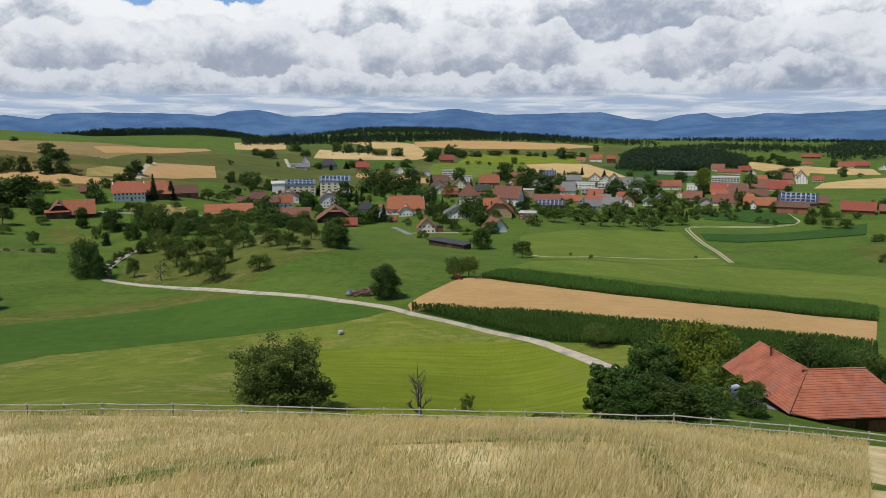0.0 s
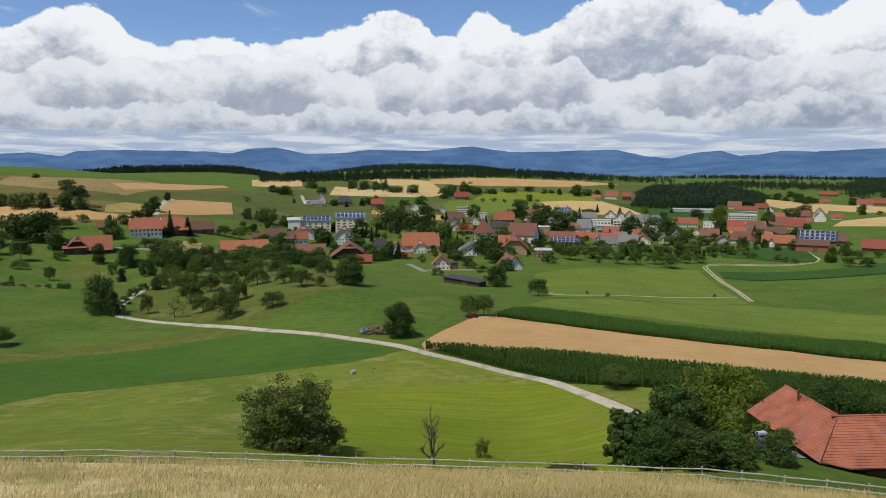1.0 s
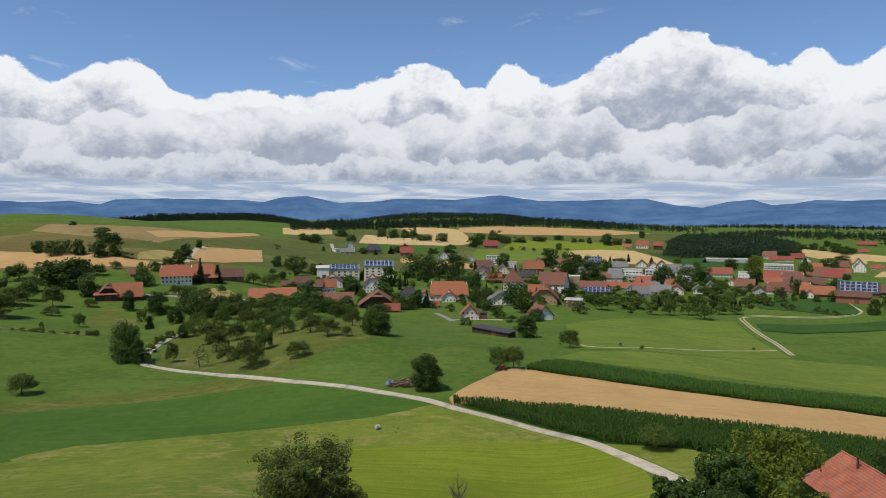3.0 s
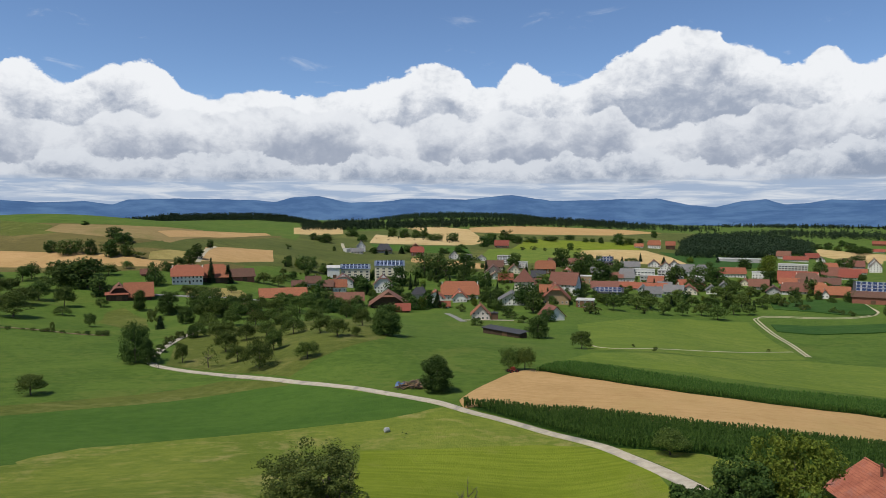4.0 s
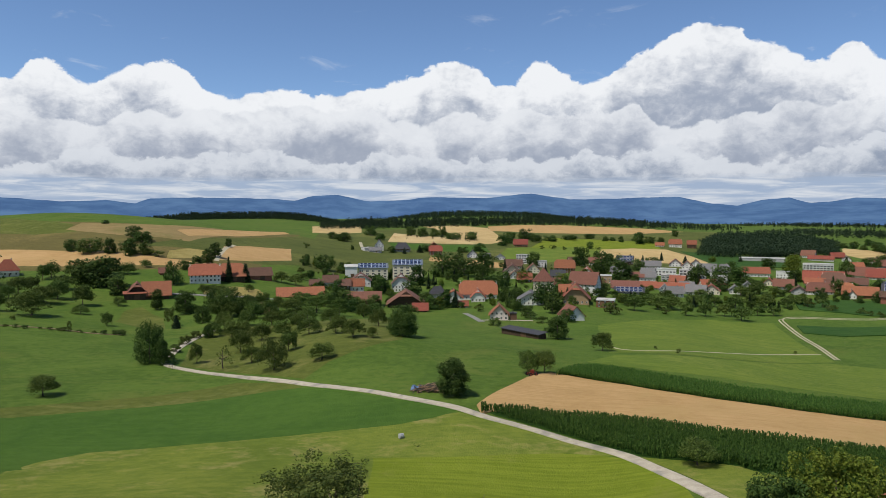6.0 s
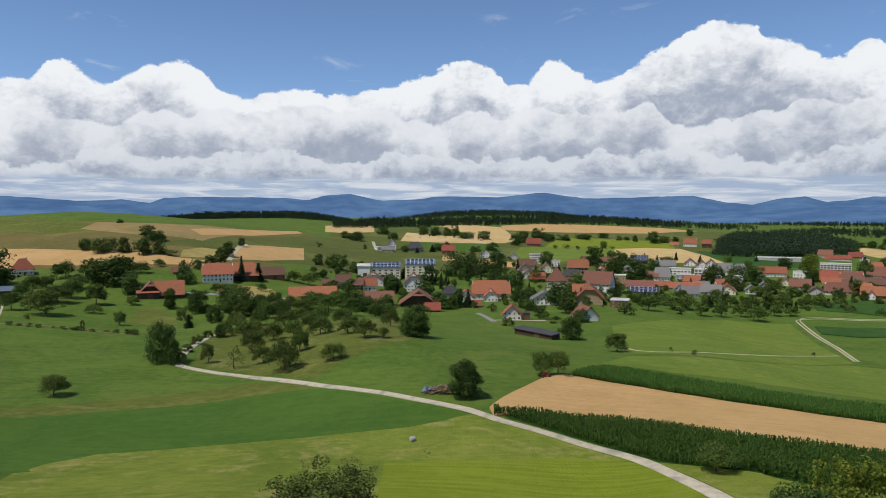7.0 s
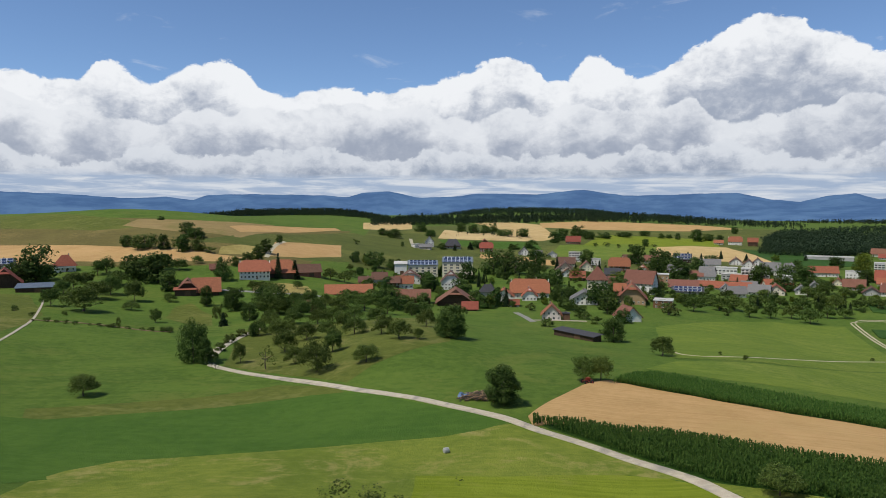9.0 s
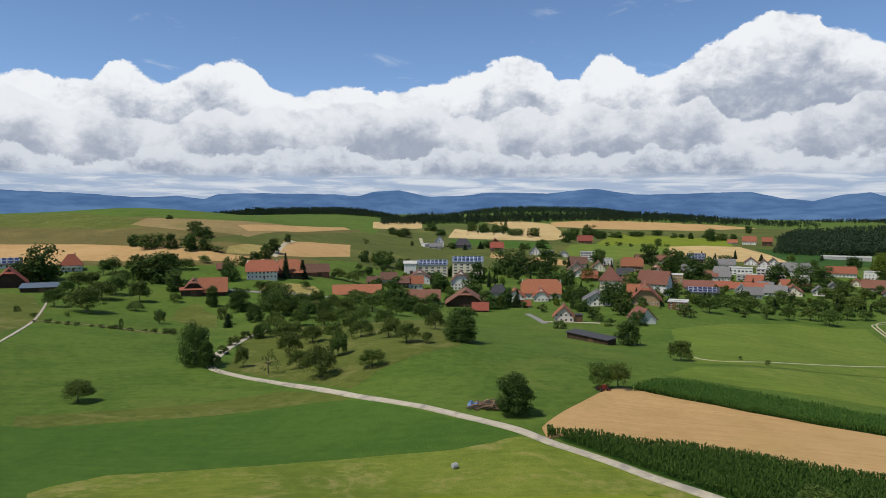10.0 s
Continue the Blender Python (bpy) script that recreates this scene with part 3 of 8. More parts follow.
field("stubble_field", "harvested tan stubble field between two strips of corn",
      [(4.6, 172.3), (5.4, 164.7), (8.8, 167.5), (12.8, 168.1), (19.2, 166.1), (25.5, 164.3), (31.8, 163.5), (37.5, 160), (42.9, 156.9), (47.9, 153), (52.9, 150.1), (58.1, 148.5), (63, 146.3), (68.1, 145), (73.2, 144), (78.3, 143), (85.9, 143), (104.3, 141.6), (110.2, 136.9)],
      [(4.6, 172.3), (6.5, 177.7), (9.7, 185), (14.8, 195.2), (19.7, 205.8), (23.7, 212), (27.4, 214.9), (30.6, 213.3), (32.8, 211.3), (40, 205.2), (47, 200.5), (53.2, 194.3), (59.5, 190), (65.4, 185.5), (71.6, 182.8), (77.4, 179.6), (82.8, 176), (88.8, 174.3), (94.6, 172.6), (104.1, 173), (123.1, 169.2), (131.1, 165.1)], "stubble", 0.3)
# dark sheets below both corn strips, with the shade put into their colour
field("corn_field_floor_north", "ground under the northern corn strip, painted dark for shade",
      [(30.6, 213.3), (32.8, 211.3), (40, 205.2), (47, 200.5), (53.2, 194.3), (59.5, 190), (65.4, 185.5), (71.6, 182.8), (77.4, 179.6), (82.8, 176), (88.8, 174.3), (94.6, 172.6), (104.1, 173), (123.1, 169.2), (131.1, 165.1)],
      [(28.5, 210.7), (30.9, 215.9), (36.4, 223.3), (42.1, 225.6), (48.5, 222.4), (58.5, 214.1), (64.9, 207.4), (71.7, 203.5), (77.9, 198.9), (84.7, 196.6), (91, 193.6), (97.7, 191.9), (105.4, 192.4), (116.4, 193.5), (139.9, 194.5), (145.4, 184.8)], "corn_floor_shade", 0.15)
field("corn_field_floor_south", "ground under the southern corn, painted dark for shade",
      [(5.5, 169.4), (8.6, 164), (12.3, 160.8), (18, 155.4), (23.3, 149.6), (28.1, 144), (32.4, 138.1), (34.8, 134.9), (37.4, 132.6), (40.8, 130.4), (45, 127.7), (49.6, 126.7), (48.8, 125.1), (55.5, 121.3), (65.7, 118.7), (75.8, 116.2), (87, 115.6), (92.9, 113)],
      [(5.4, 164.7), (8.8, 167.5), (12.8, 168.1), (19.2, 166.1), (25.5, 164.3), (31.8, 163.5), (37.5, 160), (42.9, 156.9), (47.9, 153), (52.9, 150.1), (58.1, 148.5), (63, 146.3), (68.1, 145), (73.2, 144), (78.3, 143), (85.9, 143), (104.3, 141.6), (110.2, 136.9)], "corn_floor_shade", 0.15)
field("meadow_bright_east", "light green meadow beyond the corn",
      [(42.4, 239.1), (61.8, 225.8), (92.5, 216.8), (132.3, 211.2), (170.2, 174.5)],
      [(56.6, 260.4), (95.9, 271), (161.9, 314.8), (188.5, 301.5), (227.9, 234.4)], "bright_meadow", 0.12)
field("meadow_yellow_east", "yellowish mown meadow behind the corn",
      [(56.3, 268.9), (97.7, 276.2), (167.8, 321.2)],
      [(79.2, 410.4), (120.7, 455.5), (173.3, 491.2), (214.5, 490.8)], "bright_meadow", 0.1)
field("corn_lens_floor", "dark green young corn strip beside the track",
      [(212.1, 442.9), (226.6, 424.9), (259, 419.8), (282.5, 419.1), (308, 419.5)],
      [(224, 476.7), (244.2, 458.5), (277.5, 450.3), (305.7, 454.3), (342, 466.6)], "young_corn", 0.6)
field("corn_village_floor", "dark green crop field in front of the farmyard",
      [(262.3, 554.5), (278.7, 524.5), (286.7, 500), (302.5, 491.7), (310.9, 501.4)],
      [(278.9, 598.6), (303.2, 589.9), (322.3, 571.6), (331.7, 555.3), (323, 530.6)], "young_corn", 0.6)
field("tan_strip_west", "long tan harvested strip along the hillside",
      [(-380.5, 486.5), (-332.5, 531.2), (-264.6, 531.8), (-208.6, 547), (-197.4, 553.2)],
      [(-477.4, 605.6), (-402.2, 598.3), (-297.1, 585.2), (-236.1, 569.1), (-205.2, 574.1)], "stubble", 0.15)
field("hill_pasture_west", "brownish dry pasture on the hill above the tan strip",
      [(-480.2, 609), (-404.1, 601.1), (-336.7, 593.2), (-278.7, 588.1)],
      [(-572, 721.6), (-484.5, 699), (-405.7, 671.2), (-341.9, 649.6)], "hill_pasture", 0.12)
field("hill_green_west", "smooth green hilltop meadow",
      [(-572, 721.6), (-484.5, 699), (-405.7, 671.2), (-373.7, 686.5)],
      [(-744.8, 933.3), (-618.7, 887), (-469.7, 774.1), (-409.3, 744.4)], "pasture", 0.12)
field("hill_tan_upper", "pale tan dry field over the brow of the hill",
      [(-393.5, 702.4), (-312.8, 657.9), (-252.9, 659.1), (-260.3, 813.5)],
      [(-404.4, 755.3), (-360.3, 754.6), (-321.8, 768.6), (-295.3, 876.1)], "hill_dry", 0.13)
field("hill_stubble_far", "tan field on the far slope of the hill",
      [(-267.1, 695), (-254.6, 816.5), (-249.7, 1040.4)],
      [(-293.8, 731.8), (-289, 901), (-272.5, 1096.9)], "stubble", 0.15)
field("hill_green_slope", "green slope beside the ploughed square",
      [(-285.3, 601.5), (-239.4, 625.1), (-176.2, 618.2), (-134.8, 710.2)],
      [(-261.5, 653.5), (-248.7, 778.2), (-228, 1019.2), (-153, 937.6)], "far_pasture", 0.11)
field("hill_dry_grass", "golden dry grass on the bank",
      [(-237, 571.2), (-222.5, 582.1), (-211.9, 589.8)],
      [(-247.3, 600.8), (-239.4, 625.1), (-224.1, 632.4)], "dry_hill", 0.14)
field("beige_square", "square tan field on the slope above the farm",
      [(-205.1, 597.7), (-184.7, 630), (-164.6, 692.7)],
      [(-227.7, 683.7), (-217, 736.4), (-189.8, 795.8)], "stubble", 0.16)
field("dry_bank_farm", "sunburnt dry grass bank below the farmhouse",
      [(-162.9, 449.9), (-141, 449.9), (-125.7, 459.3)],
      [(-172.9, 476.3), (-155.1, 492.9), (-138.4, 490.1)], "dry_hill", 0.12)
field("dry_mound", "dry mown bank with worn paths",
      [(-175.3, 359), (-151.6, 337.4), (-138.8, 333.4)],
      [(-189.7, 398.2), (-187.2, 415.2), (-159.1, 379)], "pasture", 0.12)
field("pasture_west", "sloping pasture below the farm sheds",
      [(-189.7, 253.2), (-198.6, 285), (-212.7, 318.3)],
      [(-294.9, 381.7), (-281.6, 386.2), (-268.8, 387.2)], "pasture", 0.1)
field("far_wheat_north", "pale ripe wheat field on the far rise",
      [(-111.3, 1092.6), (-40.4, 1108.9), (31, 1137.4)],
      [(-121, 1310.5), (-65.8, 1255.5), (24.4, 1263.1)], "pale_wheat", 0.2)
field("far_wheat_broad", "broad tan field on the far rise",
      [(22.2, 1151.8), (50.2, 1163.4), (78.6, 1247)],
      [(-95.5, 1820.5), (-8.9, 1895.2), (67.1, 1717.3)], "wheat", 0.2)
field("far_wheat_west", "tan field before the woods",
      [(-243.3, 1168.3), (-205.6, 1193.5), (-177.2, 1277.9)],
      [(-302.2, 1450.8), (-277.6, 1611), (-246.6, 1777.7)], "wheat", 0.2)
field("far_wheat_east", "tan strip below the wooded ridge",
      [(67.5, 1566.6), (190.6, 1555.8), (392.9, 1629.2), (556.4, 1782.6)],
      [(71.2, 1822.1), (191.1, 1937.7), (312.2, 1926.9), (493.1, 1919.3)], "stubble", 0.2)
field("far_green_mid", "green strip between the far wheat fields",
      [(-91.9, 996), (-35.8, 982.6), (43.9, 1015.3)],
      [(-107.6, 1073.4), (-39.7, 1089), (39.6, 1123.4)], "dark_meadow", 0.15)
field("yellow_meadow_mid", "yellow-green meadow above the village",
      [(48.1, 940), (111.9, 911.4), (195.3, 1049.3)],
      [(74.4, 1109.9), (166.6, 1202.9), (251, 1243.4)], "bright_meadow", 0.14)
field("yellow_meadow_upper", "yellow-green ripening meadow on the rise",
      [(112.6, 1139.5), (216.7, 1164.5), (357.9, 1274.1)],
      [(173.2, 1413.4), (289.7, 1435.8), (390.2, 1429.9)], "mown_meadow", 0.14)
field("tan_field_village", "tan ploughed strip behind the village houses",
      [(-37, 865.7), (16.3, 836.8), (55.4, 824.7)],
      [(-39.2, 915.4), (17.6, 904.9), (55.7, 881.5)], "stubble", 0.15)
field("golden_wheat", "ripe golden wheat field above the new houses",
      [(202.8, 1044.9), (242.6, 1004.5), (289.2, 974.2), (340.1, 977)],
      [(237.7, 1201.2), (305.3, 1264.9), (365, 1264.1), (360, 1018.1)], "wheat", 0.3)
field("green_crop_east", "dark green crop field by the wood",
      [(338.9, 958.3), (362.1, 925.1), (424, 933.3)],
      [(379.8, 1231.1), (417.9, 1161.7), (508.4, 1119.6)], "young_corn", 0.4)
field("far_tan_east", "tan field beyond the village",
      [(650.6, 1222), (634.9, 1110.7), (649.4, 1036.8)],
      [(713.9, 1345.2), (747.7, 1308.5), (759.6, 1213.2)], "wheat", 0.2)
strip("road", "pale gravel farm lane winding through the meadows",
      [(-112.4, 295.4), (-111.6, 282.5), (-110.2, 269.1), (-106.8, 255.2), (-101.8, 245.7), (-97.4, 240.7), (-84.4, 231.7), (-72.6, 224.1), (-60.9, 214.9), (-50, 205.6), (-40.1, 197.5), (-31.3, 192), (-23, 187.2), (-15, 181.2), (-7.5, 175.6), (-0.5, 170.1), (6, 162.8), (12, 157.7), (17.7, 152.4), (22.8, 146.8), (27.7, 141.9), (31.9, 136.1), (35, 127.8), (37.3, 119.2), (38.8, 110), (39.9, 100.1), (40.6, 94.7), (41, 88.7)], 2.7, "gravel", 0.2, crown=0.05)
strip("farm_lane", "narrow lane climbing past the hedge",
      [(-106.5, 259.8), (-109.7, 274.5), (-111.6, 296.4), (-110.7, 319.3)], 2.6, "gravel", 0.2)
strip("village_road", "grey asphalt road into the village",
      [(-191.1, 455.4), (-172.4, 455.4), (-149.1, 452.3), (-116.9, 454)], 4.0, "asphalt", 0.2)
strip("village_street", "grey lane down to the village edge",
      [(3.7, 477.1), (8.9, 450.8), (13.4, 421.6)], 3.6, "asphalt", 0.2)
strip("village_lane", "pale lane past the white house",
      [(13.7, 432.7), (25.7, 431.6), (44.1, 426.5)], 3.0, "gravel", 0.2)
strip("hill_lane", "pale track up the hill beside the ploughed square",
      [(-203.9, 591.5), (-211.4, 621.3), (-222.1, 671.9), (-225.6, 707.7)], 4.0, "track", 0.2)
strip("far_lane", "pale lane to the houses on the rise",
      [(-146, 1041), (-130.6, 953.4), (-117.8, 918.8), (-102.5, 912.8)], 4.5, "track", 0.2)
strip("track_near", "pale wheel track of a field path through grass",
      [(173, 330.8), (190.9, 383.1), (203, 429.7), (219.5, 487), (226.4, 508.4), (234.1, 513.1), (246.7, 512), (263.1, 494.6), (278, 484.7), (290.2, 484.7), (303.6, 491.5), (314.5, 506.7), (323.7, 530.3), (334.2, 557.9)], 1.0, "track", 0.22)
strip("track_far", "pale wheel track of a field path through grass",
      [(175, 331.5), (192.9, 383.3), (205.1, 429.6), (221.8, 486.7), (228.8, 507.9), (236.9, 519.4), (249.2, 517.2), (265.6, 499.4), (280.6, 489.3), (292.9, 489.3), (306.5, 496.2), (315.3, 506.4), (323.7, 530.3), (334.2, 557.9)], 1.0, "track", 0.22)
strip("mown_path", "thin pale path across the meadow",
      [(63.5, 294.5), (65, 284.1), (74.5, 280), (98.6, 293.9), (123.1, 314.5), (153.4, 338.9), (176.7, 352.4)], 1.2, "track", 0.18)
strip("field_fence_path", "narrow path beside the pasture",
      [(-181.7, 249.9), (-191.6, 272.6), (-205.9, 301.6), (-233.7, 346.6), (-249.1, 370.8)], 1.0, "gravel", 0.18)
strip("hedge_bank", "dark overgrown bank with weeds",
      [(-206.6, 300.7), (-190.7, 305.6), (-174.6, 308.6), (-159.1, 308.2), (-147.7, 310.9)], 1.6, "earth", 0.2)
field("verge_dry", "dry yellow grass beside the lane and corn",
      [(33.4, 135.4), (36.4, 128.2), (38.8, 119.4), (40.3, 110), (41.4, 100)],
      [(35, 134.6), (40.8, 130.2), (49.6, 126.4), (55.5, 121), (62, 117)], "dry_meadow", 0.12)
field("far_tan_valley", "tan field on the valley side beyond the village",
      [(654.1, 1220.9), (682.4, 1109.4), (708.6, 1032.3), (747.2, 1009.7)],
      [(727.2, 1364.4), (760, 1275), (781.6, 1187.7), (822.1, 1134)], "wheat", 0.2)
field("wheat_east_edge", "ripe wheat field beyond the eastern farm",
      [(516.9, 811.8), (558.1, 788), (619.1, 757.8)],
      [(579, 892.6), (661.3, 937.3), (780.9, 961)], "wheat", 0.3)
field("dry_corner_east", "dry weedy corner of the eastern meadow",
      [(255.4, 357.3), (238.8, 309.7), (237.9, 279.7)],
      [(273.1, 380.8), (290.2, 380.3), (311.4, 371.7)], "pasture", 0.12)

# ---------------------------------------------------------------- helpers for things
def empty(name, x, y, z, turn=0.0, scale=1.0, squash=1.0):
    ob = new(name)
    ob.matrix_basis = pose(x, y, z, 0, 0, turn) @ Matrix.Diagonal((scale, scale, scale * squash, 1))
    return ob


def limb(bm, a, b, ra, rb, sides=6):
    """A tapered round piece from a to b."""
    a, b = Vector(a), Vector(b)
    q = (b - a).to_track_quat("Z", "Y")
    rings = []
    for p, r in ((a, ra), (b, rb)):
        rings.append([bm.verts.new(p + q @ Vector((math.cos(t) * r, math.sin(t) * r, 0))) for t in [2 * math.pi * i / sides for i in range(sides)]])
    for i in range(sides):
        j = (i + 1) % sides
        bm.faces.new((rings[0][i], rings[0][j], rings[1][j], rings[1][i]))
    bm.faces.new(rings[1])
    bm.faces.new(rings[0][::-1])


def box(bm, x0, x1, y0, y1, z0, z1):
    v = [bm.verts.new((x, y, z)) for z in (z0, z1) for x, y in ((x0, y0), (x1, y0), (x1, y1), (x0, y1))]
    for f in ((3, 2, 1, 0), (4, 5, 6, 7), (0, 1, 5, 4), (1, 2, 6, 5), (2, 3, 7, 6), (3, 0, 4, 7)):
        bm.faces.new([v[i] for i in f])


def slab(bm, corners, thick):
    """A flat piece through its corners, thickened downwards along its normal."""
    c = [Vector(p) for p in corners]
    n = (c[1] - c[0]).cross(c[2] - c[0]).normalized()
    if n.z < 0:
        c, n = c[::-1], -n
    top = [bm.verts.new(p) for p in c]
    low = [bm.verts.new(p - n * thick) for p in c]
    bm.faces.new(top)
    bm.faces.new(low[::-1])
    for i in range(len(c)):
        j = (i + 1) % len(c)
        bm.faces.new((top[i], low[i], low[j], top[j]))


def leaves(rng, centres, sizes, per, leaf, lift=0.25, squash=0.8):
    """Leaf-sized pieces spread over clumps; returns points and faces."""
    n = len(centres)
    d = rng.normal(size=(n, per, 3))
    d /= np.linalg.norm(d, axis=-1, keepdims=True)
    reach = rng.uniform(0.45, 1.0, (n, per, 1)) ** 0.5
    p = centres[:, None] + d * reach * sizes[:, None, None] * np.array([1, 1, squash])
    nn = d + rng.normal(size=d.shape) * 0.4 + np.array([0, 0, lift])
    nn /= np.linalg.norm(nn, axis=-1, keepdims=True)
    u = np.cross(nn, rng.normal(size=d.shape))
    u /= np.linalg.norm(u, axis=-1, keepdims=True) + 1e-9
    w = np.cross(nn, u)
    s = leaf * rng.uniform(0.6, 1.3, (n, per, 1))
    q = np.stack([p - u * s, p - w * s * 0.55, p + u * s, p + w * s * 0.55], 2).reshape(-1, 3)
    return q, np.arange(len(q)).reshape(-1, 4)


def crown_clumps(rng, n, rx, rz, zc, lumpy=0.25, low_cut=-0.75, skirt=True):
    """Clump centres that fill a lumpy crown, thicker towards its skin."""
    out = []
    off = rng.uniform(0, 50)
    while len(out) < n:
        d = rng.normal(size=3)
        d /= (np.hypot(d[0], d[1]) ** 3 + abs(d[2]) ** 3) ** (1 / 3)
        if d[2] < low_cut:
            continue
        r = rng.uniform(0.25, 1.0) ** 0.45
        r *= 1 + lumpy * 1.6 * noise.noise((d[0] * 1.7 + off, d[1] * 1.7, d[2] * 1.7))
        spread = 1 + 0.4 * max(0.0, -d[2])
        out.append((d[0] * r * rx * spread, d[1] * r * rx * spread, zc + d[2] * r * rz))
    for i in range(n // 4 if skirt else 0):
        a = rng.uniform(0, 2 * math.pi)
        r = rx * rng.uniform(0.35, 1.0) * (1 + lumpy * noise.noise((math.cos(a) * 1.5 + off, math.sin(a) * 1.5, 2.0)))
        out[i * 4] = (math.cos(a) * r, math.sin(a) * r, zc + rz * rng.uniform(-1.02, -0.62))
    return np.array(out)


def broad_tree(name, seed, tall, wide, stem, clumps, per, leaf, leaf_mat, label, lumpy=0.25, stems=1, low_cut=-0.75, clump_size=0.26, skirt=True):
    """A broad-leaved tree: tapered trunk, limbs and a crown of many small leaves. Built at the origin."""
    rng = np.random.default_rng(seed)
    root = empty(name, 0, 0, 0)
    bm = bmesh.new()
    zc, rz, rx = stem + (tall - stem) * 0.5, (tall - stem) * 0.5, wide * 0.5
    for s in range(stems):
        ox, oy = (0, 0) if stems == 1 else rng.normal(size=2) * wide * 0.12
        r0 = tall * 0.03 / stems ** 0.5
        bend = Vector((ox + rng.normal() * 0.2, oy + rng.normal() * 0.2, stem * 1.15))
        limb(bm, (ox, oy, -0.5), bend, r0 * 1.25, r0 * 0.8, 7)
        limb(bm, bend, (ox * 1.5, oy * 1.5, zc + rz * 0.45), r0 * 0.8, r0 * 0.2, 6)
        for i in range(7 if stems == 1 else 4):
            a, e = i * 2.4 + rng.uniform(0, 1), rng.uniform(0.1, 0.8)
            start = bend.lerp(Vector((ox, oy, zc + rz * 0.2)), rng.uniform(0, 0.8))
            reach = rx * rng.uniform(0.55, 0.85)
            limb(bm, start, start + Vector((math.cos(a) * reach, math.sin(a) * reach, reach * e)), r0 * 0.42, r0 * 0.1, 5)
    part("trunk", bm, "bark", root)
    cs = crown_clumps(rng, clumps, rx * 0.86, rz * 0.86, zc, lumpy, low_cut, skirt)
    sizes = rng.uniform(0.7, 1.25, clumps) * wide * clump_size * 0.6
    v, f = leaves(rng, cs, sizes, per, leaf)
    part("crown", mesh_of("crown", v, f, leaf_mat), leaf_mat, root)
    return tagged(root, label, "tree")


def spruce(name, seed, tall, wide, label, layers=16, leaf=0.5):
    """A conifer: straight trunk and drooping whorls of needle sprays."""
    rng = np.random.default_rng(seed)
    root = empty(name, 0, 0, 0)
    bm = bmesh.new()
    limb(bm, (0, 0, -0.5), (0, 0, tall * 0.97), tall * 0.018, 0.03, 6)
    part("trunk", bm, "bark", root)
    cs = []
    for i in range(layers):
        t = i / (layers - 1)
        z, r = tall * (0.08 + 0.9 * t), wide * 0.5 * (1 - t) ** 0.85 + 0.12
        m = max(4, int(11 * (1 - t) + 3))
        for j in range(m):
            a = 2 * math.pi * (j + rng.uniform(0, 0.8)) / m
            for q in (0.35, 0.7, 1.0):
                cs.append((math.cos(a) * r * q * rng.uniform(0.85, 1.1), math.sin(a) * r * q * rng.uniform(0.85, 1.1), z - r * q * 0.35 + rng.normal() * 0.1))
    cs = np.array(cs)
    v, f = leaves(rng, cs, np.full(len(cs), tall * 0.035), 5, leaf * tall / 15, 0.35, 0.5)
    part("crown", mesh_of("crown", v, f, "needle"), "needle", root)
    return tagged(root, label, "tree")


# ---------------------------------------------------------------- trees, built once and then copied
STORE = {}


def keep(kind, ob):
    STORE.setdefault(kind, []).append(ob)


APPLE = "round-crowned fruit tree on short orchard grass"
for i in range(6):
    keep("apple", broad_tree("fruit_tree", 20 + i, 6.6, (6.6, 7.4, 6.0, 7.0, 6.4, 7.2)[i], 0.7, 72, 76, 0.18, "leaf_apple", APPLE, 0.3, 1, -0.8, 0.28, False))
for i in range(4):
    keep("oak", broad_tree("broadleaf_tree", 40 + i, 11, (9.5, 10.5, 8.5, 9.0)[i], 0.5, 96, 80, 0.25, "leaf_oak", "dense dark green broad-leaved tree", 0.28, 1, -0.9, 0.27))
for i in range(2):
    keep("lime", broad_tree("broadleaf_tree", 50 + i, 11, (9.0, 8.0)[i], 0.6, 80, 70, 0.25, "leaf_lime", "light green leafy broad-leaved tree", 0.4, 1, -0.9, 0.24))
for i in range(3):
    keep("shrub", broad_tree("bush", 60 + i, 3.2, (4.0, 3.4, 4.6)[i], 0.1, 26, 40, 0.2, "leaf_shrub", "low leafy green bush in the grass", 0.4, 3, -0.4))
for i in range(2):
    keep("spruce", spruce("spruce_tree", 70 + i, 15, (6.5, 5.2)[i], "dark green pointed spruce tree"))
keep("poplar", broad_tree("broadleaf_tree", 80, 14, 5.5, 0.6, 90, 40, 0.32, "leaf_oak", "tall slim dark green tree", 0.3, 1, -0.95, 0.3))
keep("sparse", broad_tree("fruit_tree", 84, 6.6, 6.0, 1.5, 16, 16, 0.24, "leaf_apple", "thin old fruit tree with few leaves", 0.5))
# the same kinds with fewer, larger leaves for the far gardens
for i in range(4):
    keep("far_apple", broad_tree("fruit_tree", 120 + i, 6.6, (6.6, 7.4, 6.0, 7.0)[i], 0.6, 36, 34, 0.36, "leaf_apple", APPLE, 0.28, 1, -0.8, 0.36, False))
for i in range(5):
    keep("far_oak", broad_tree("broadleaf_tree", 140 + i, 11, (9.5, 10.5, 8.5, 9.0, 8.0)[i], 0.3, 48, 36, 0.5, "leaf_oak", "dense dark green broad-leaved tree", 0.24, 1, -0.95, 0.36))
for i in range(2):
    keep("far_lime", broad_tree("broadleaf_tree", 150 + i, 11, (9.0, 8.0)[i], 0.3, 44, 34, 0.5, "leaf_lime", "light green leafy broad-leaved tree", 0.24, 1, -0.95, 0.36))
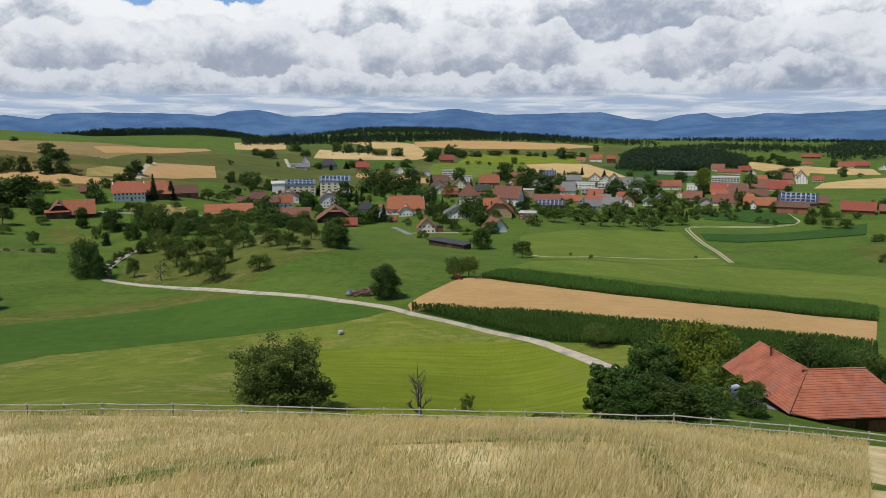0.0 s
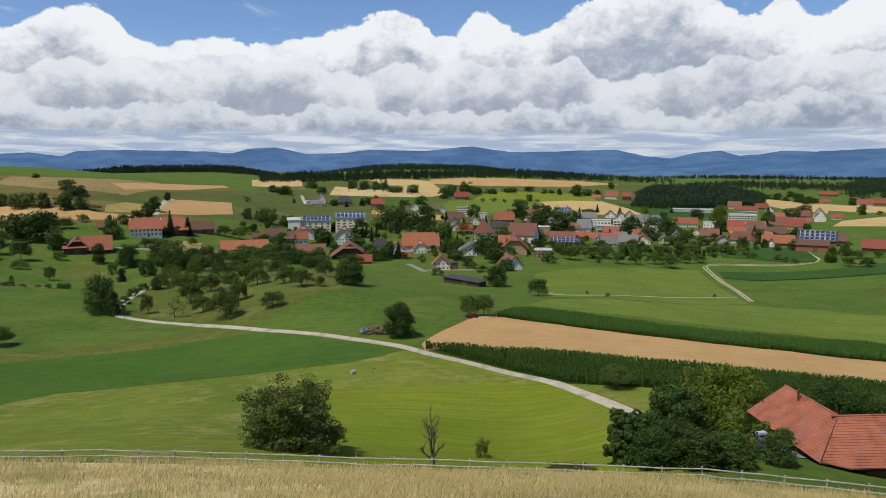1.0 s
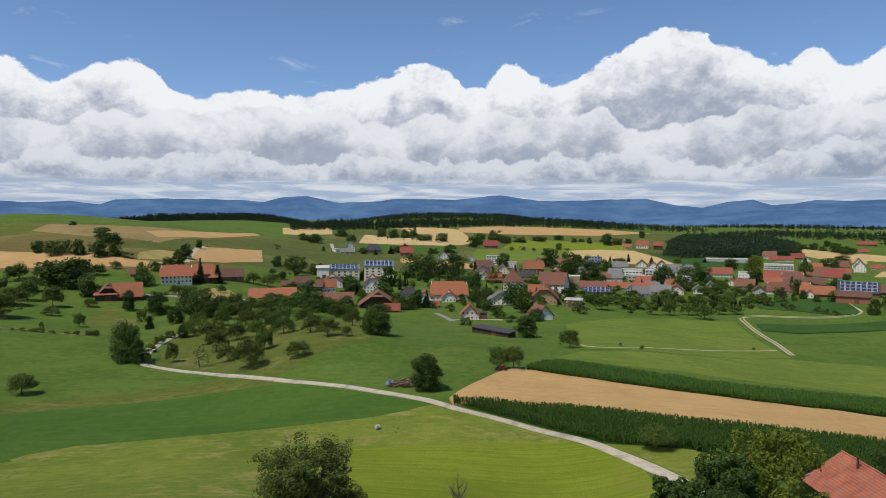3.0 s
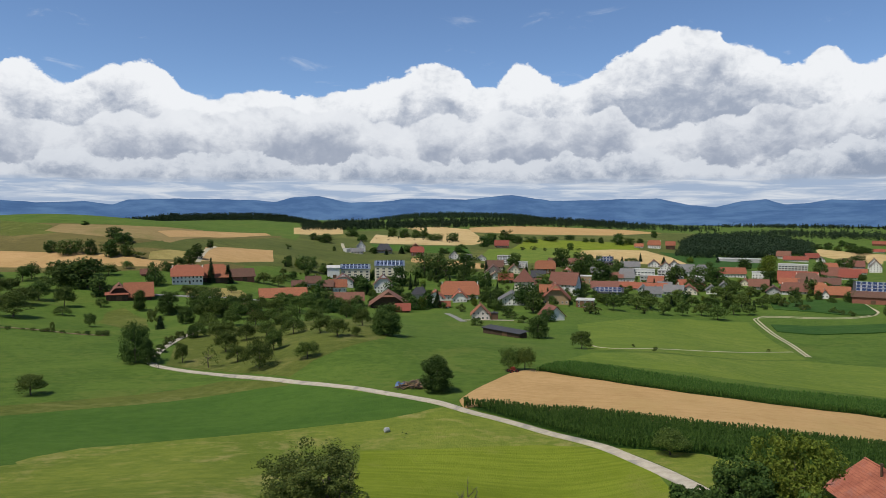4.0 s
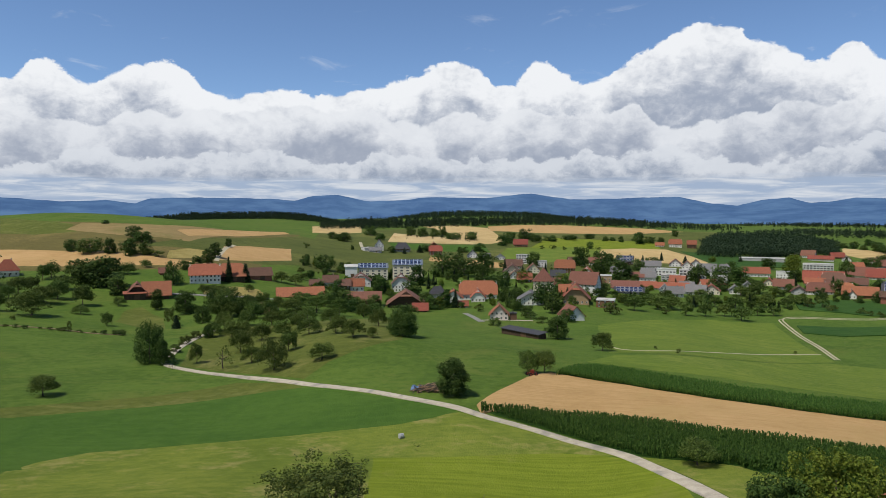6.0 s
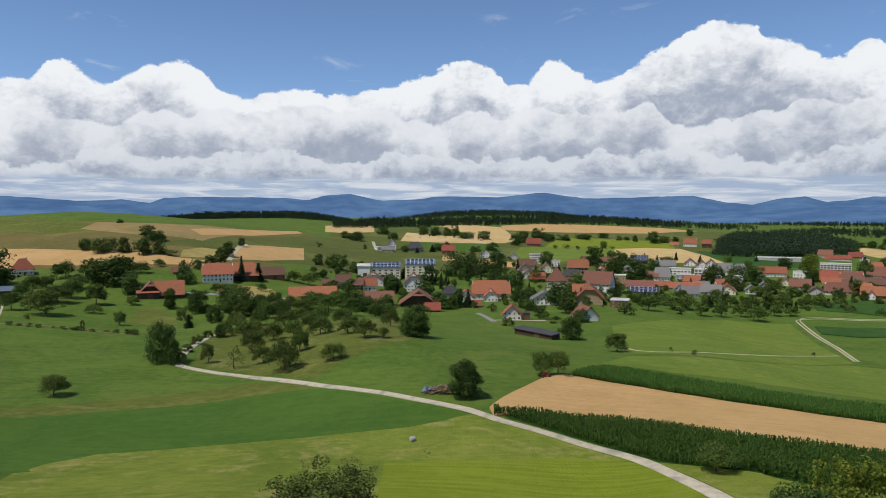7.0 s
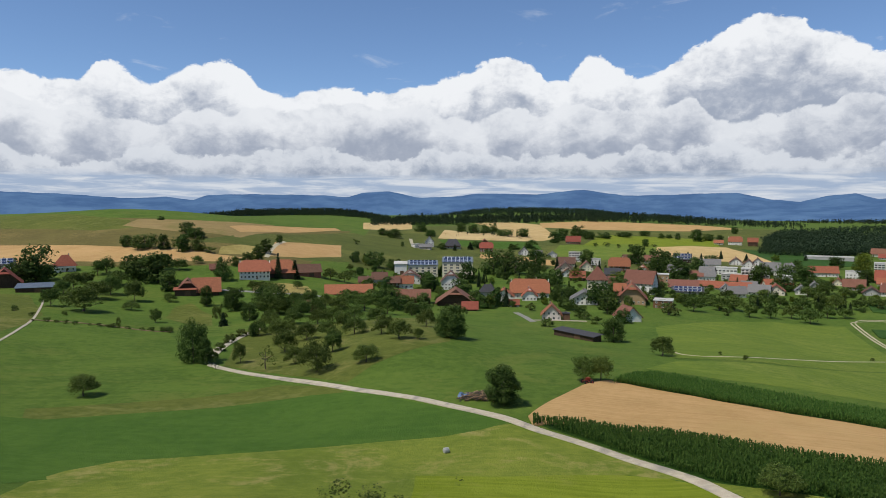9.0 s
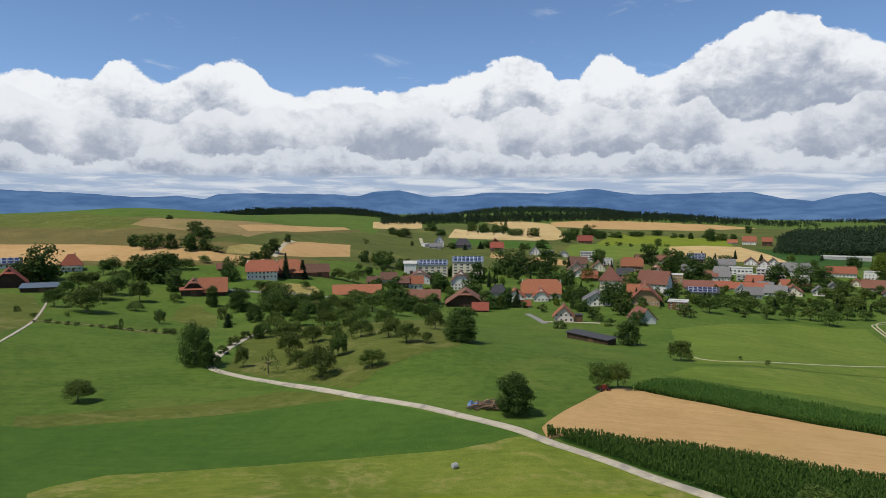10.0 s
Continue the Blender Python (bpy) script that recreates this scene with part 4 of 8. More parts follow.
for i in range(3):
    keep("far_shrub", broad_tree("bush", 160 + i, 3.2, (4.0, 3.4, 4.6)[i], 0.1, 14, 26, 0.3, "leaf_shrub", "low leafy green bush in the grass", 0.4, 3, -0.4))
USED = {}
turner = random.Random(5)


def tree(kind, x, y, tall, wide, group=""):
    """Place a tree of a kind: the first of each variant is moved there, the others are copies."""
    base = kind
    if y > 430 and "far_" + kind in STORE:
        kind = "far_" + kind
    n = USED.get(kind, 0)
    USED[kind] = n + 1
    src = STORE[kind][n % len(STORE[kind])]
    h0, w0 = {"apple": (6.6, 6.7), "oak": (11, 9.4), "lime": (11, 8.5), "shrub": (3.2, 4.0), "spruce": (15, 5.9), "poplar": (14, 5.5), "sparse": (6.6, 6.0)}[base]
    fat, high = (0.84, 0.78) if base == "apple" else (0.82, 0.9)
    at = pose(x, y, float(land(x, y)), 0, 0, turner.uniform(0, 360)) @ Matrix.Diagonal((fat * wide / w0, fat * wide / w0, high * tall / h0, 1))
    if n < len(STORE[kind]):
        src.matrix_basis = at
        ob = src
    else:
        s = src.matrix_basis.copy()
        src.matrix_basis = Matrix.Identity(4)
        ob = copy_thing(src, at)
        src.matrix_basis = s
    if group:
        ob["group"] = group
    return ob


def wood(name, label, near, far, spacing, tall, conifers, seed):
    """A far wood: countless tree crowns between its near and far edge, as one object."""
    rng = np.random.default_rng(seed)
    span = np.hypot(*np.diff(np.array(near, float), axis=0).T).sum()
    deep = np.hypot(*(np.array(near[len(near) // 2]) - far[len(far) // 2]))
    n = int(np.clip(span * deep / spacing ** 2, 30, 2200))
    a, b = straight_line(near, 300), straight_line(far, 300)
    i, t = rng.integers(0, 300, n), rng.uniform(0, 1, n)[:, None]
    p = a[i] * (1 - t) + b[i] * t + rng.normal(size=(n, 2)) * spacing * 0.3
    z = land(p[:, 0], p[:, 1])
    vs, fs, o = [], [], 0
    for (x, y), h, at in zip(p, z, i):
        th = 0.72 * tall * rng.uniform(0.7, 1.12) * min(1.0, 0.45 + 2.5 * min(at, 299 - at) / 300)
        if rng.uniform() < conifers:
            c = np.array([(0, 0, th * q) for q in np.linspace(0.15, 0.95, 5)])
            s = np.linspace(th * 0.24, th * 0.05, 5)
            v, f = leaves(rng, c, s, 11, th * 0.10, 0.4, 0.9)
        else:
            c = rng.normal(size=(7, 3)) * np.array([th * 0.13, th * 0.13, th * 0.17]) + np.array([0, 0, th * 0.55])
            v, f = leaves(rng, c, np.full(7, th * 0.21), 11, th * 0.075, 0.4, 0.8)
        vs.append(v + np.array([x, y, h]))
        fs.append(f + o)
        o += len(v)
    ob = new(name, mesh_of(name, np.vstack(vs), np.vstack(fs), "leaf_wood_haze"))
    return tagged(ob, label, "woodland", kind="stuff")


def corn(name, label, near, far, gap=0.95, tall=2.3, seed=1):
    """Standing corn in rows between the near and the far edge of its field."""
    rng = np.random.default_rng(seed)
    na = int(np.hypot(*np.diff(np.array(near, float), axis=0).T).sum() / 0.5)
    deep = np.array([np.hypot(*(p - q)) for p, q in zip(straight_line(near, na), straight_line(far, na))])
    a, b = straight_line(near, na), straight_line(far, na)
    pts = []
    for i in range(na):
        m = max(2, int(deep[i] / gap))
        t = (np.arange(m) + 0.5)[:, None] / m
        pts.append(a[i] * (1 - t) + b[i] * t)
    p = np.vstack(pts) + rng.normal(size=(sum(len(q) for q in pts), 2)) * 0.14
    if len(p) > 26000:
        p = p[rng.permutation(len(p))[:26000]]
    n = len(p)
    z = land(p[:, 0], p[:, 1]) + 0.1
    h = tall * rng.uniform(0.86, 1.08, n) * (1 + 0.05 * np.sin(p[:, 0] * 0.2))
    vs = []
    for _ in range(5):
        ang = rng.uniform(0, 2 * math.pi, n)
        d = np.stack([np.cos(ang), np.sin(ang)], 1)
        out, low = rng.uniform(0.25, 0.5, n), rng.uniform(0.1, 0.7, n)
        w = np.stack([-d[:, 1], d[:, 0]], 1) * 0.10
        base, mid, tip = p, p + d * (out * 0.45)[:, None], p + d * out[:, None]
        zb, zm, zt = z + h * low, z + h * np.minimum(low + 0.32, 1.0), z + h * np.minimum(low + 0.20, 0.93)
        for q0, q1, za, zb2, s0, s1 in ((base, mid, zb, zm, 1.0, 1.0), (mid, tip, zm, zt, 1.0, 0.3)):
            quad = np.stack([np.c_[q0 - w * s0, za], np.c_[q0 + w * s0, za], np.c_[q1 + w * s1, zb2], np.c_[q1 - w * s1, zb2]], 1)
            vs.append(quad.reshape(-1, 3))
    v = np.vstack(vs)
    ob = new(name, mesh_of(name, v, np.arange(len(v)).reshape(-1, 4), "corn_leaf"))
    return tagged(ob, label, "corn", kind="stuff")


# ---------------------------------------------------------------- houses
def window_meshes(w, h):
    bm = bmesh.new()
    for x0, x1, z0, z1 in ((-w / 2, -w / 2 + 0.13, 0, h), (w / 2 - 0.13, w / 2, 0, h), (-w / 2 + 0.13, w / 2 - 0.13, h - 0.13, h), (-w / 2 + 0.13, w / 2 - 0.13, 0, 0.13), (-0.05, 0.05, 0.13, h - 0.13)):
        box(bm, x0, x1, -0.10, 0.04, z0, z1)
    fr = bpy.data.meshes.new("window")
    bm.to_mesh(fr)
    bm.free()
    fr.materials.append(MATS["window_frame_paint"])
    bm = bmesh.new()
    box(bm, -w / 2 + 0.1, w / 2 - 0.1, -0.05, 0.02, 0.1, h - 0.1)
    pn = bpy.data.meshes.new("pane")
    bm.to_mesh(pn)
    bm.free()
    pn.materials.append(MATS["window_dark"])
    return fr, pn


SMALL_WIN, WIDE_WIN = window_meshes(1.25, 1.5), window_meshes(2.6, 1.6)


def put_window(parent, x, y, z, turn, wide=False):
    fr, pn = WIDE_WIN if wide else SMALL_WIN
    w = new("window", fr)
    w.parent = parent
    w.matrix_basis = pose(x, y, z, 0, 0, turn)
    q = new("pane", pn)
    q.parent = w
    return w


def windows_on(parent, x0, x1, y, z0, z1, turn, every=3.0, wide=False):
    """Rows of windows over one wall; the wall runs from x0 to x1 at y in its own turned frame."""
    floors = max(1, int((z1 - z0) / 2.7))
    n = max(1, int((x1 - x0 - 1.0) / every))
    c, s = math.cos(radians(turn)), math.sin(radians(turn))
    for fl in range(floors):
        for i in range(n):
            x = x0 + (i + 0.5) * (x1 - x0) / n
            put_window(parent, x * c - y * s, x * s + y * c, z0 + fl * 2.7 + 0.9, turn, wide)


BUILT = []


def house(label, x, y, w, d, eave, ridge, turn, wall, roof, form="gable", gable=None, every=3.0, wide=False, chimney=True, sink=1.5, over=0.7, name="house", group="village houses", balcony=False, solar=False, z=None):
    """A house with its ridge along its own x axis: w long, d deep; the front faces its own -y."""
    zz = float(land(x, y)) if z is None else z
    BUILT.append((x, y, max(w, d) * 0.5))
    root = empty(name, x, y, zz, turn)
    a, b = w / 2, d / 2
    if form in ("gable", "half", "hip"):
        eave, over = eave * 0.86, over + 0.3
    bm = bmesh.new()
    box(bm, -a, a, -b, b, -sink, eave)
    part("wall", bm, wall, root)
    if form in ("gable", "half"):
        for sx in (-1, 1):
            bm = bmesh.new()
            v = [bm.verts.new(p) for p in ((sx * a, -b, eave), (sx * a, b, eave), (sx * a, 0, ridge - 0.12), (sx * (a - 0.3), -b, eave), (sx * (a - 0.3), b, eave), (sx * (a - 0.3), 0, ridge - 0.12))]
            for f in ((0, 1, 2), (5, 4, 3), (0, 3, 4, 1), (1, 4, 5, 2), (2, 5, 3, 0)):
                bm.faces.new([v[i] for i in f])
            bmesh.ops.recalc_face_normals(bm, faces=bm.faces)
            part("gable", bm, gable or wall, root)
    bm = bmesh.new()
    drop = (ridge - eave) / b * over if form != "flat" else 0
    ends = a + over
    lo = eave - drop
    cut = 0.0
    if form == "gable":
        for sy in (-1, 1):
            slab(bm, [(-ends, sy * (b + over), lo), (ends, sy * (b + over), lo), (ends, 0, ridge), (-ends, 0, ridge)], 0.22)
    elif form in ("hip", "half"):
        cut = b * (0.8 if form == "hip" else 0.32)
        zc = ridge
        if form == "hip":
            for sy in (-1, 1):
                slab(bm, [(-ends, sy * (b + over), lo), (ends, sy * (b + over), lo), (a - cut, 0, zc), (-a + cut, 0, zc)], 0.22)
            for sx in (-1, 1):
                slab(bm, [(sx * ends, -b - over, lo), (sx * ends, b + over, lo), (sx * (a - cut), 0, zc)], 0.22)
        else:
            yb, zb = b * 0.4, ridge - (ridge - eave) * 0.4
            for sy in (-1, 1):
                slab(bm, [(-ends, sy * (b + over), lo), (ends, sy * (b + over), lo), (ends, sy * yb, zb), (a - cut, 0, zc), (-a + cut, 0, zc), (-ends, sy * yb, zb)], 0.22)
            for sx in (-1, 1):
                slab(bm, [(sx * ends, -yb, zb), (sx * ends, yb, zb), (sx * (a - cut), 0, zc)], 0.22)
    elif form == "mono":
        slab(bm, [(-ends, -b - over, eave + 0.1), (ends, -b - over, eave + 0.1), (ends, b + over, ridge), (-ends, b + over, ridge)], 0.25)
    else:
        box(bm, -a - 0.35, a + 0.35, -b - 0.35, b + 0.35, eave, eave + 0.35)
        box(bm, -a * 0.4, a * 0.1, -b * 0.3, b * 0.4, eave + 0.35, eave + 0.9)
    part("roof", bm, roof, root)
    if chimney and form != "flat":
        bm = bmesh.new()
        cx = a * 0.35
        box(bm, cx - 0.35, cx + 0.35, 0.35, 1.05, ridge - 1.2, ridge + 0.8)
        box(bm, cx - 0.45, cx + 0.45, 0.25, 1.15, ridge + 0.8, ridge + 0.95)
        part("chimney", bm, "chimney_stone", root)
    if every:
        windows_on(root, -a, a, -b, 0.0, eave, 0, every, wide)
        windows_on(root, -b, b, -a, 0.0, eave if form != "gable" else eave + (ridge - eave) * 0.45, -90, every, wide)
        windows_on(root, -b, b, -a, 0.0, eave if form != "gable" else eave + (ridge - eave) * 0.45, 90, every, wide)
        bm = bmesh.new()
        box(bm, -0.5, 0.5, -0.08, 0.03, -0.2, 2.0)
        dr = part("door", bm, "door_wood", root)
        dr.matrix_basis = pose(a * 0.15, -b - 0.02, 0, 0, 0, 0)
    else:
        bm = bmesh.new()
        box(bm, -1.7, 1.7, -0.08, 0.03, -0.3, min(3.2, eave - 0.3))
        dr = part("barn_door", bm, "door_wood", root)
        dr.matrix_basis = pose(a * 0.2, -b - 0.02, 0, 0, 0, 0)
    if balcony:
        for fl in range(max(1, int(eave / 2.8))):
            z0 = 2.5 + fl * 2.8
            bm = bmesh.new()
            box(bm, -a * 0.92, a * 0.92, -b - 1.4, -b - 0.02, z0, z0 + 0.18)
            deck = part("balcony", bm, balcony, root)
            bm = bmesh.new()
            box(bm, -a * 0.92, a * 0.92, -b - 1.4, -b - 1.3, z0 + 0.28, z0 + 1.0)
            part("railing", bm, balcony, deck)
    if solar:
        solar_panels(root, a * 0.92, b, eave, ridge, form)
    return tagged(root, label, "house" if name == "house" else name.replace("_", " "), group)


PANEL = None


def solar_panels(root, half, b, eave, ridge, form):
    """Rows of solar modules on the slope that faces the valley."""
    global PANEL
    if PANEL is None:
        bm = bmesh.new()
        box(bm, -1.5, 1.5, -1.5, 1.5, 0.0, 0.06)
        me = bpy.data.meshes.new("solar_panel")
        bm.to_mesh(me)
        bm.free()
        me.materials.append(MATS["solar_cell"])
        bm = bmesh.new()
        box(bm, -1.75, 1.75, -1.65, -1.5, -0.02, 0.08)
        box(bm, -1.75, 1.75, 1.5, 1.65, -0.02, 0.08)
        box(bm, -1.75, -1.5, -1.5, 1.5, -0.02, 0.08)
        box(bm, 1.5, 1.75, -1.5, 1.5, -0.02, 0.08)
        fr = bpy.data.meshes.new("panel_frame")
        bm.to_mesh(fr)
        bm.free()
        fr.materials.append(MATS["silver_trim"])
        PANEL = (me, fr)
    run = b if form != "mono" else 2 * b
    slope = math.atan2(ridge - eave, run)
    length = run / math.cos(slope)
    nx, ny = max(2, int(2 * half / 3.52)), max(1, int((length - 0.3) / 3.32))
    for i in range(nx):
        for j in range(ny):
            s = 0.25 + (j + 0.5) * (length - 0.3) / ny
            m = pose(-half + (i + 0.5) * 2 * half / nx, -b + s * math.cos(slope), eave + s * math.sin(slope) + 0.2, math.degrees(slope))
            o = new("solar_panel", PANEL[0])
            o.parent = root
            o.matrix_basis = m
            q = new("panel_frame", PANEL[1])
            q.parent = o


# centre of the village
house("dark timber barn with an orange tiled roof", -108.3, 481.4, 30.5, 15, 3.3, 7.9, 16, "dark_wood", "orange_tile", every=0, chimney=False, group="farm buildings", name="barn")
house("brown timber shed with a weathered reddish-brown roof", -110.8, 384.1, 13.8, 9, 2.8, 5.7, 20, "brown_wood", "old_tile", every=0, chimney=False, group="farm buildings", name="shed")
house("yellow-walled house with a brown tiled roof", -114.8, 568.5, 10.4, 7, 2.9, 5.9, 11, "yellow_render", "brown_tile")
house("grey-walled house with a brown tiled roof", -107, 588.2, 11.7, 7.2, 6, 9.8, 10, "grey_render", "brown_tile")
house("white-walled house with a flat grey roof", -103.3, 674.9, 11.4, 14, 9.7, 11.4, 9, "white_render", "flat_roof", form="mono", chimney=False, every=0)
house("cream school wing with solar panels on its roof", -83.9, 688.3, 28, 13, 10, 13.9, 7, "cream_render", "metal_roof", form="mono", chimney=False, solar=True, every=5.2, wide=True)
house("tall cream school wing with solar panels on its roof", -50.9, 693.6, 28.8, 14, 15.2, 19.5, 4, "cream_render", "metal_roof", form="mono", chimney=False, solar=True, every=5.2, wide=True)
house("white-walled house with a brown tiled roof", -88.6, 635.4, 20.2, 17.6, 5.4, 10.7, 98, "white_render", "brown_tile", form="half")
house("white-walled house with an orange tiled roof", -87.2, 594.4, 13.7, 8.5, 5.9, 10.3, 8, "white_render", "orange_tile")
house("dark timber barn with a weathered reddish-brown roof", -70.1, 517.5, 24.8, 13, 4.6, 9.2, 8, "dark_wood", "old_tile", every=0, chimney=False, group="farm buildings", name="barn")
house("white-walled house with a brown tiled roof", -51.2, 620.3, 18.6, 16.2, 8.6, 15.5, 95, "white_render", "brown_tile", form="half", every=2.4)
house("dark timber farmhouse with a weathered reddish-brown roof", -39.1, 519.4, 24, 25.2, 4.5, 12.5, 94, "dark_wood", "old_tile", form="half", over=1.6, every=0, chimney=True, group="farm buildings", name="farmhouse")
house("dark timber shed with a red tiled roof", -26.8, 485, 9.4, 7, 2.8, 6.3, 3, "dark_wood", "red_tile", every=0, chimney=False, group="farm buildings", name="shed")
house("grey-walled house with a dark roof", -18.2, 585.4, 12.1, 7.5, 5.4, 9.3, 2, "grey_render", "dark_tile", form="hip")
house("large inn with an orange tiled half-hipped roof", 15, 575.8, 29.4, 16, 6.3, 14.7, -1, "white_render", "orange_tile", form="half", every=3.2)
house("white-walled house with an orange tiled roof", -4.8, 555.7, 16, 13.9, 5.1, 9.7, 90, "white_render", "orange_tile", every=2.2)
house("white-walled house with an orange tiled roof", 14.5, 558.6, 12.6, 10.9, 4.8, 9.5, 89, "white_render", "orange_tile", form="half", every=2.4)
house("white-walled house with a red tiled roof", 1.9, 519.8, 7.7, 7, 2.5, 5, -0, "white_render", "red_tile", every=0, chimney=False)
house("pale pink house with an orange tiled roof", 24.4, 438.1, 12.6, 11, 4.7, 9.5, 87, "pink_render", "orange_tile", every=2.2, balcony="brown_wood")
house("dark timber garage with a dark roof", 32.7, 433.1, 4.1, 5, 4.2, 4.2, -4, "dark_wood", "dark_tile", form="flat", every=0, chimney=False, name="garage")
house("long low dark timber shed in the meadow", 30.8, 343.4, 25.5, 5, 2.7, 3.6, -51, "dark_wood", "dark_tile", form="mono", every=0, chimney=False, group="farm buildings", name="shed")
house("white-walled house with a grey roof", 52.1, 520.7, 20.6, 17.9, 4.8, 9.5, 84, "white_render", "grey_tile", over=1.2, balcony="dark_wood", every=2.6)
house("tall cream parish house with a steep hipped roof", 69.7, 593.2, 13, 16.3, 13, 21, 83, "cream_render", "old_tile", form="hip", every=2.6)
house("brown timber house with an orange tiled roof", 117.6, 799.8, 21.9, 13.6, 7.5, 14.6, -8, "brown_wood", "orange_tile", form="half", every=2.8)
house("dark timber house with a dark roof", 100.7, 731.9, 14.2, 8.8, 4.4, 8.9, -8, "dark_wood", "dark_tile")
house("white-walled house with a weathered reddish-brown roof", 105.3, 600.3, 23.1, 14.3, 10.8, 18.4, -30, "white_render", "old_tile", every=2.8)
house("ochre house with an orange tiled roof", 86, 528.6, 21.4, 18.6, 6, 14.3, 81, "ochre_render", "orange_tile", form="half", over=1.4, balcony="brown_wood", every=2.8)
house("dark timber house with an orange tiled roof", 82.5, 558.6, 8.3, 7, 7, 10.7, -8, "dark_wood", "orange_tile", every=0, chimney=False)
house("white-walled barn with a weathered reddish-brown roof", 68.3, 435.2, 12.9, 11.2, 4, 8.9, 106, "white_render", "old_tile", every=0, chimney=False, group="farm buildings", name="barn")
house("cream-walled house with a brown tiled roof", 54.8, 743.8, 21.4, 18.6, 6.5, 13.1, 86, "cream_render", "brown_tile", over=1.2, balcony="dark_wood")
house("white-walled house with a brown tiled roof", 56.2, 728.4, 12.3, 10.7, 4, 8, 86, "white_render", "brown_tile")
house("white-walled house with a flat grey roof", 78.4, 888.5, 16.2, 11, 11.1, 11.1, -5, "white_render", "flat_roof", form="flat", wide=True)
house("white-walled house with a flat grey roof", 98.8, 854.5, 10.8, 9, 7.4, 7.4, -7, "white_render", "flat_roof", form="flat")
house("white-walled house with a dark roof", 17, 932.7, 16.2, 14.1, 4.1, 10.3, 89, "white_render", "dark_tile")
house("white-walled house with a grey roof", 52.7, 927.5, 13.6, 11.8, 4.1, 7.4, 87, "white_render", "grey_tile")
house("white-walled house with a grey roof", 35.2, 944.2, 9.8, 7, 2.8, 5.7, -2, "white_render", "grey_tile")
house("white-walled house with a grey roof", -108.2, 953.3, 13.2, 11.4, 8.3, 13.8, 96, "white_render", "grey_tile")
house("grey-walled house with a dark roof", -77.5, 955.9, 21.3, 13.2, 5.5, 12.3, 5, "grey_render", "dark_tile", form="hip", balcony="dark_wood")
house("grey-walled house with a grey roof", -109.3, 918.5, 15.4, 9.5, 3.8, 6.8, 7, "grey_render", "grey_tile")
house("brown timber house with a red tiled roof", -31.9, 938.1, 16.5, 10.2, 7.6, 12.9, 2, "brown_wood", "red_tile", form="half")
house("brown timber house with a red tiled roof", 98.6, 1155.9, 22.4, 13.9, 5.5, 12.3, -5, "brown_wood", "red_tile")
house("white-walled house with a weathered reddish-brown roof", 84.5, 649.2, 13, 8, 3.7, 7.9, -7, "white_render", "old_tile")
house("white-walled house with a red tiled roof", 120.5, 706.4, 9.8, 7, 3.9, 7.5, -10, "white_render", "red_tile")
# eastern half of the village
house("ochre house with a flat grey roof", 141.5, 710.7, 18.7, 14, 7.3, 7.3, -11, "ochre_render", "flat_roof", form="flat")
house("white-walled house with a weathered reddish-brown roof", 121.4, 620.5, 9.9, 7, 6.3, 10, -11, "white_render", "old_tile")
house("cream-walled house with a weathered reddish-brown roof", 153.3, 661.9, 24.6, 15.3, 3.4, 8.2, -13, "cream_render", "old_tile", every=3)
house("grey-walled house with a dark roof", 149.6, 630.9, 24.4, 15.1, 2.3, 5.7, -13, "grey_render", "dark_tile", solar=True, chimney=False)
house("cream-walled house with an orange tiled roof", 177.2, 685.5, 21.3, 13.2, 2.9, 6.4, -14, "cream_render", "orange_tile")
house("white-walled house with an orange tiled roof", 199.3, 674.2, 30.5, 11, 3.3, 7.4, -16, "white_render", "orange_tile")
house("white-walled house with a grey roof", 186.2, 649.6, 10.7, 9.3, 4.1, 8.2, 74, "white_render", "grey_tile")
house("white-walled house with a grey roof", 188.1, 626.7, 13.9, 8.6, 4.5, 9, -2, "white_render", "grey_tile")
house("white-walled house with a grey roof", 213.7, 646.7, 16.9, 10.5, 4.1, 9.1, -30, "white_render", "grey_tile")
house("cream-walled house with an orange tiled roof", 230.7, 656.8, 16.7, 14.6, 4, 8.9, 71, "cream_render", "orange_tile")
house("white-walled house with an orange tiled roof", 249.7, 686.2, 12.1, 7.5, 3.3, 6.6, -20, "white_render", "orange_tile")
house("white-walled house with a grey roof", 197.3, 748.7, 14.6, 9, 6, 9.7, -15, "white_render", "grey_tile", every=2.6)
house("white-walled house with a flat grey roof", 235, 817.2, 23.1, 13, 7.7, 7.7, -16, "white_render", "flat_roof", form="flat", wide=True, every=3.4)
house("white flat-roofed block of flats with long balconies", 240.3, 739, 25.9, 14, 13.9, 13.9, -18, "white_render", "flat_roof", form="flat", wide=True, every=3.4, balcony="window_frame_paint")
house("grey-walled house with a flat grey roof", 222.2, 756, 17.7, 12, 6.5, 6.5, -16, "grey_render", "flat_roof", form="flat", wide=True, every=3.4)
house("white-walled house with a grey roof", 241, 900.2, 22.7, 14.1, 5, 10.1, -15, "white_render", "grey_tile")
house("dark timber house with a dark roof", 220, 951.1, 21.1, 13.1, 5.2, 11.5, -13, "dark_wood", "dark_tile", solar=True)
house("white-walled house with a weathered reddish-brown roof", 283, 939.6, 17.9, 15.6, 3.9, 9.7, 73, "white_render", "old_tile")
house("white-walled house with a weathered reddish-brown roof", 287.9, 907, 14.8, 12.9, 4.6, 10.1, 72, "white_render", "old_tile")
house("white-walled house with a brown tiled roof", 307.1, 931.7, 16.1, 14, 3.9, 9.6, 72, "white_render", "brown_tile")
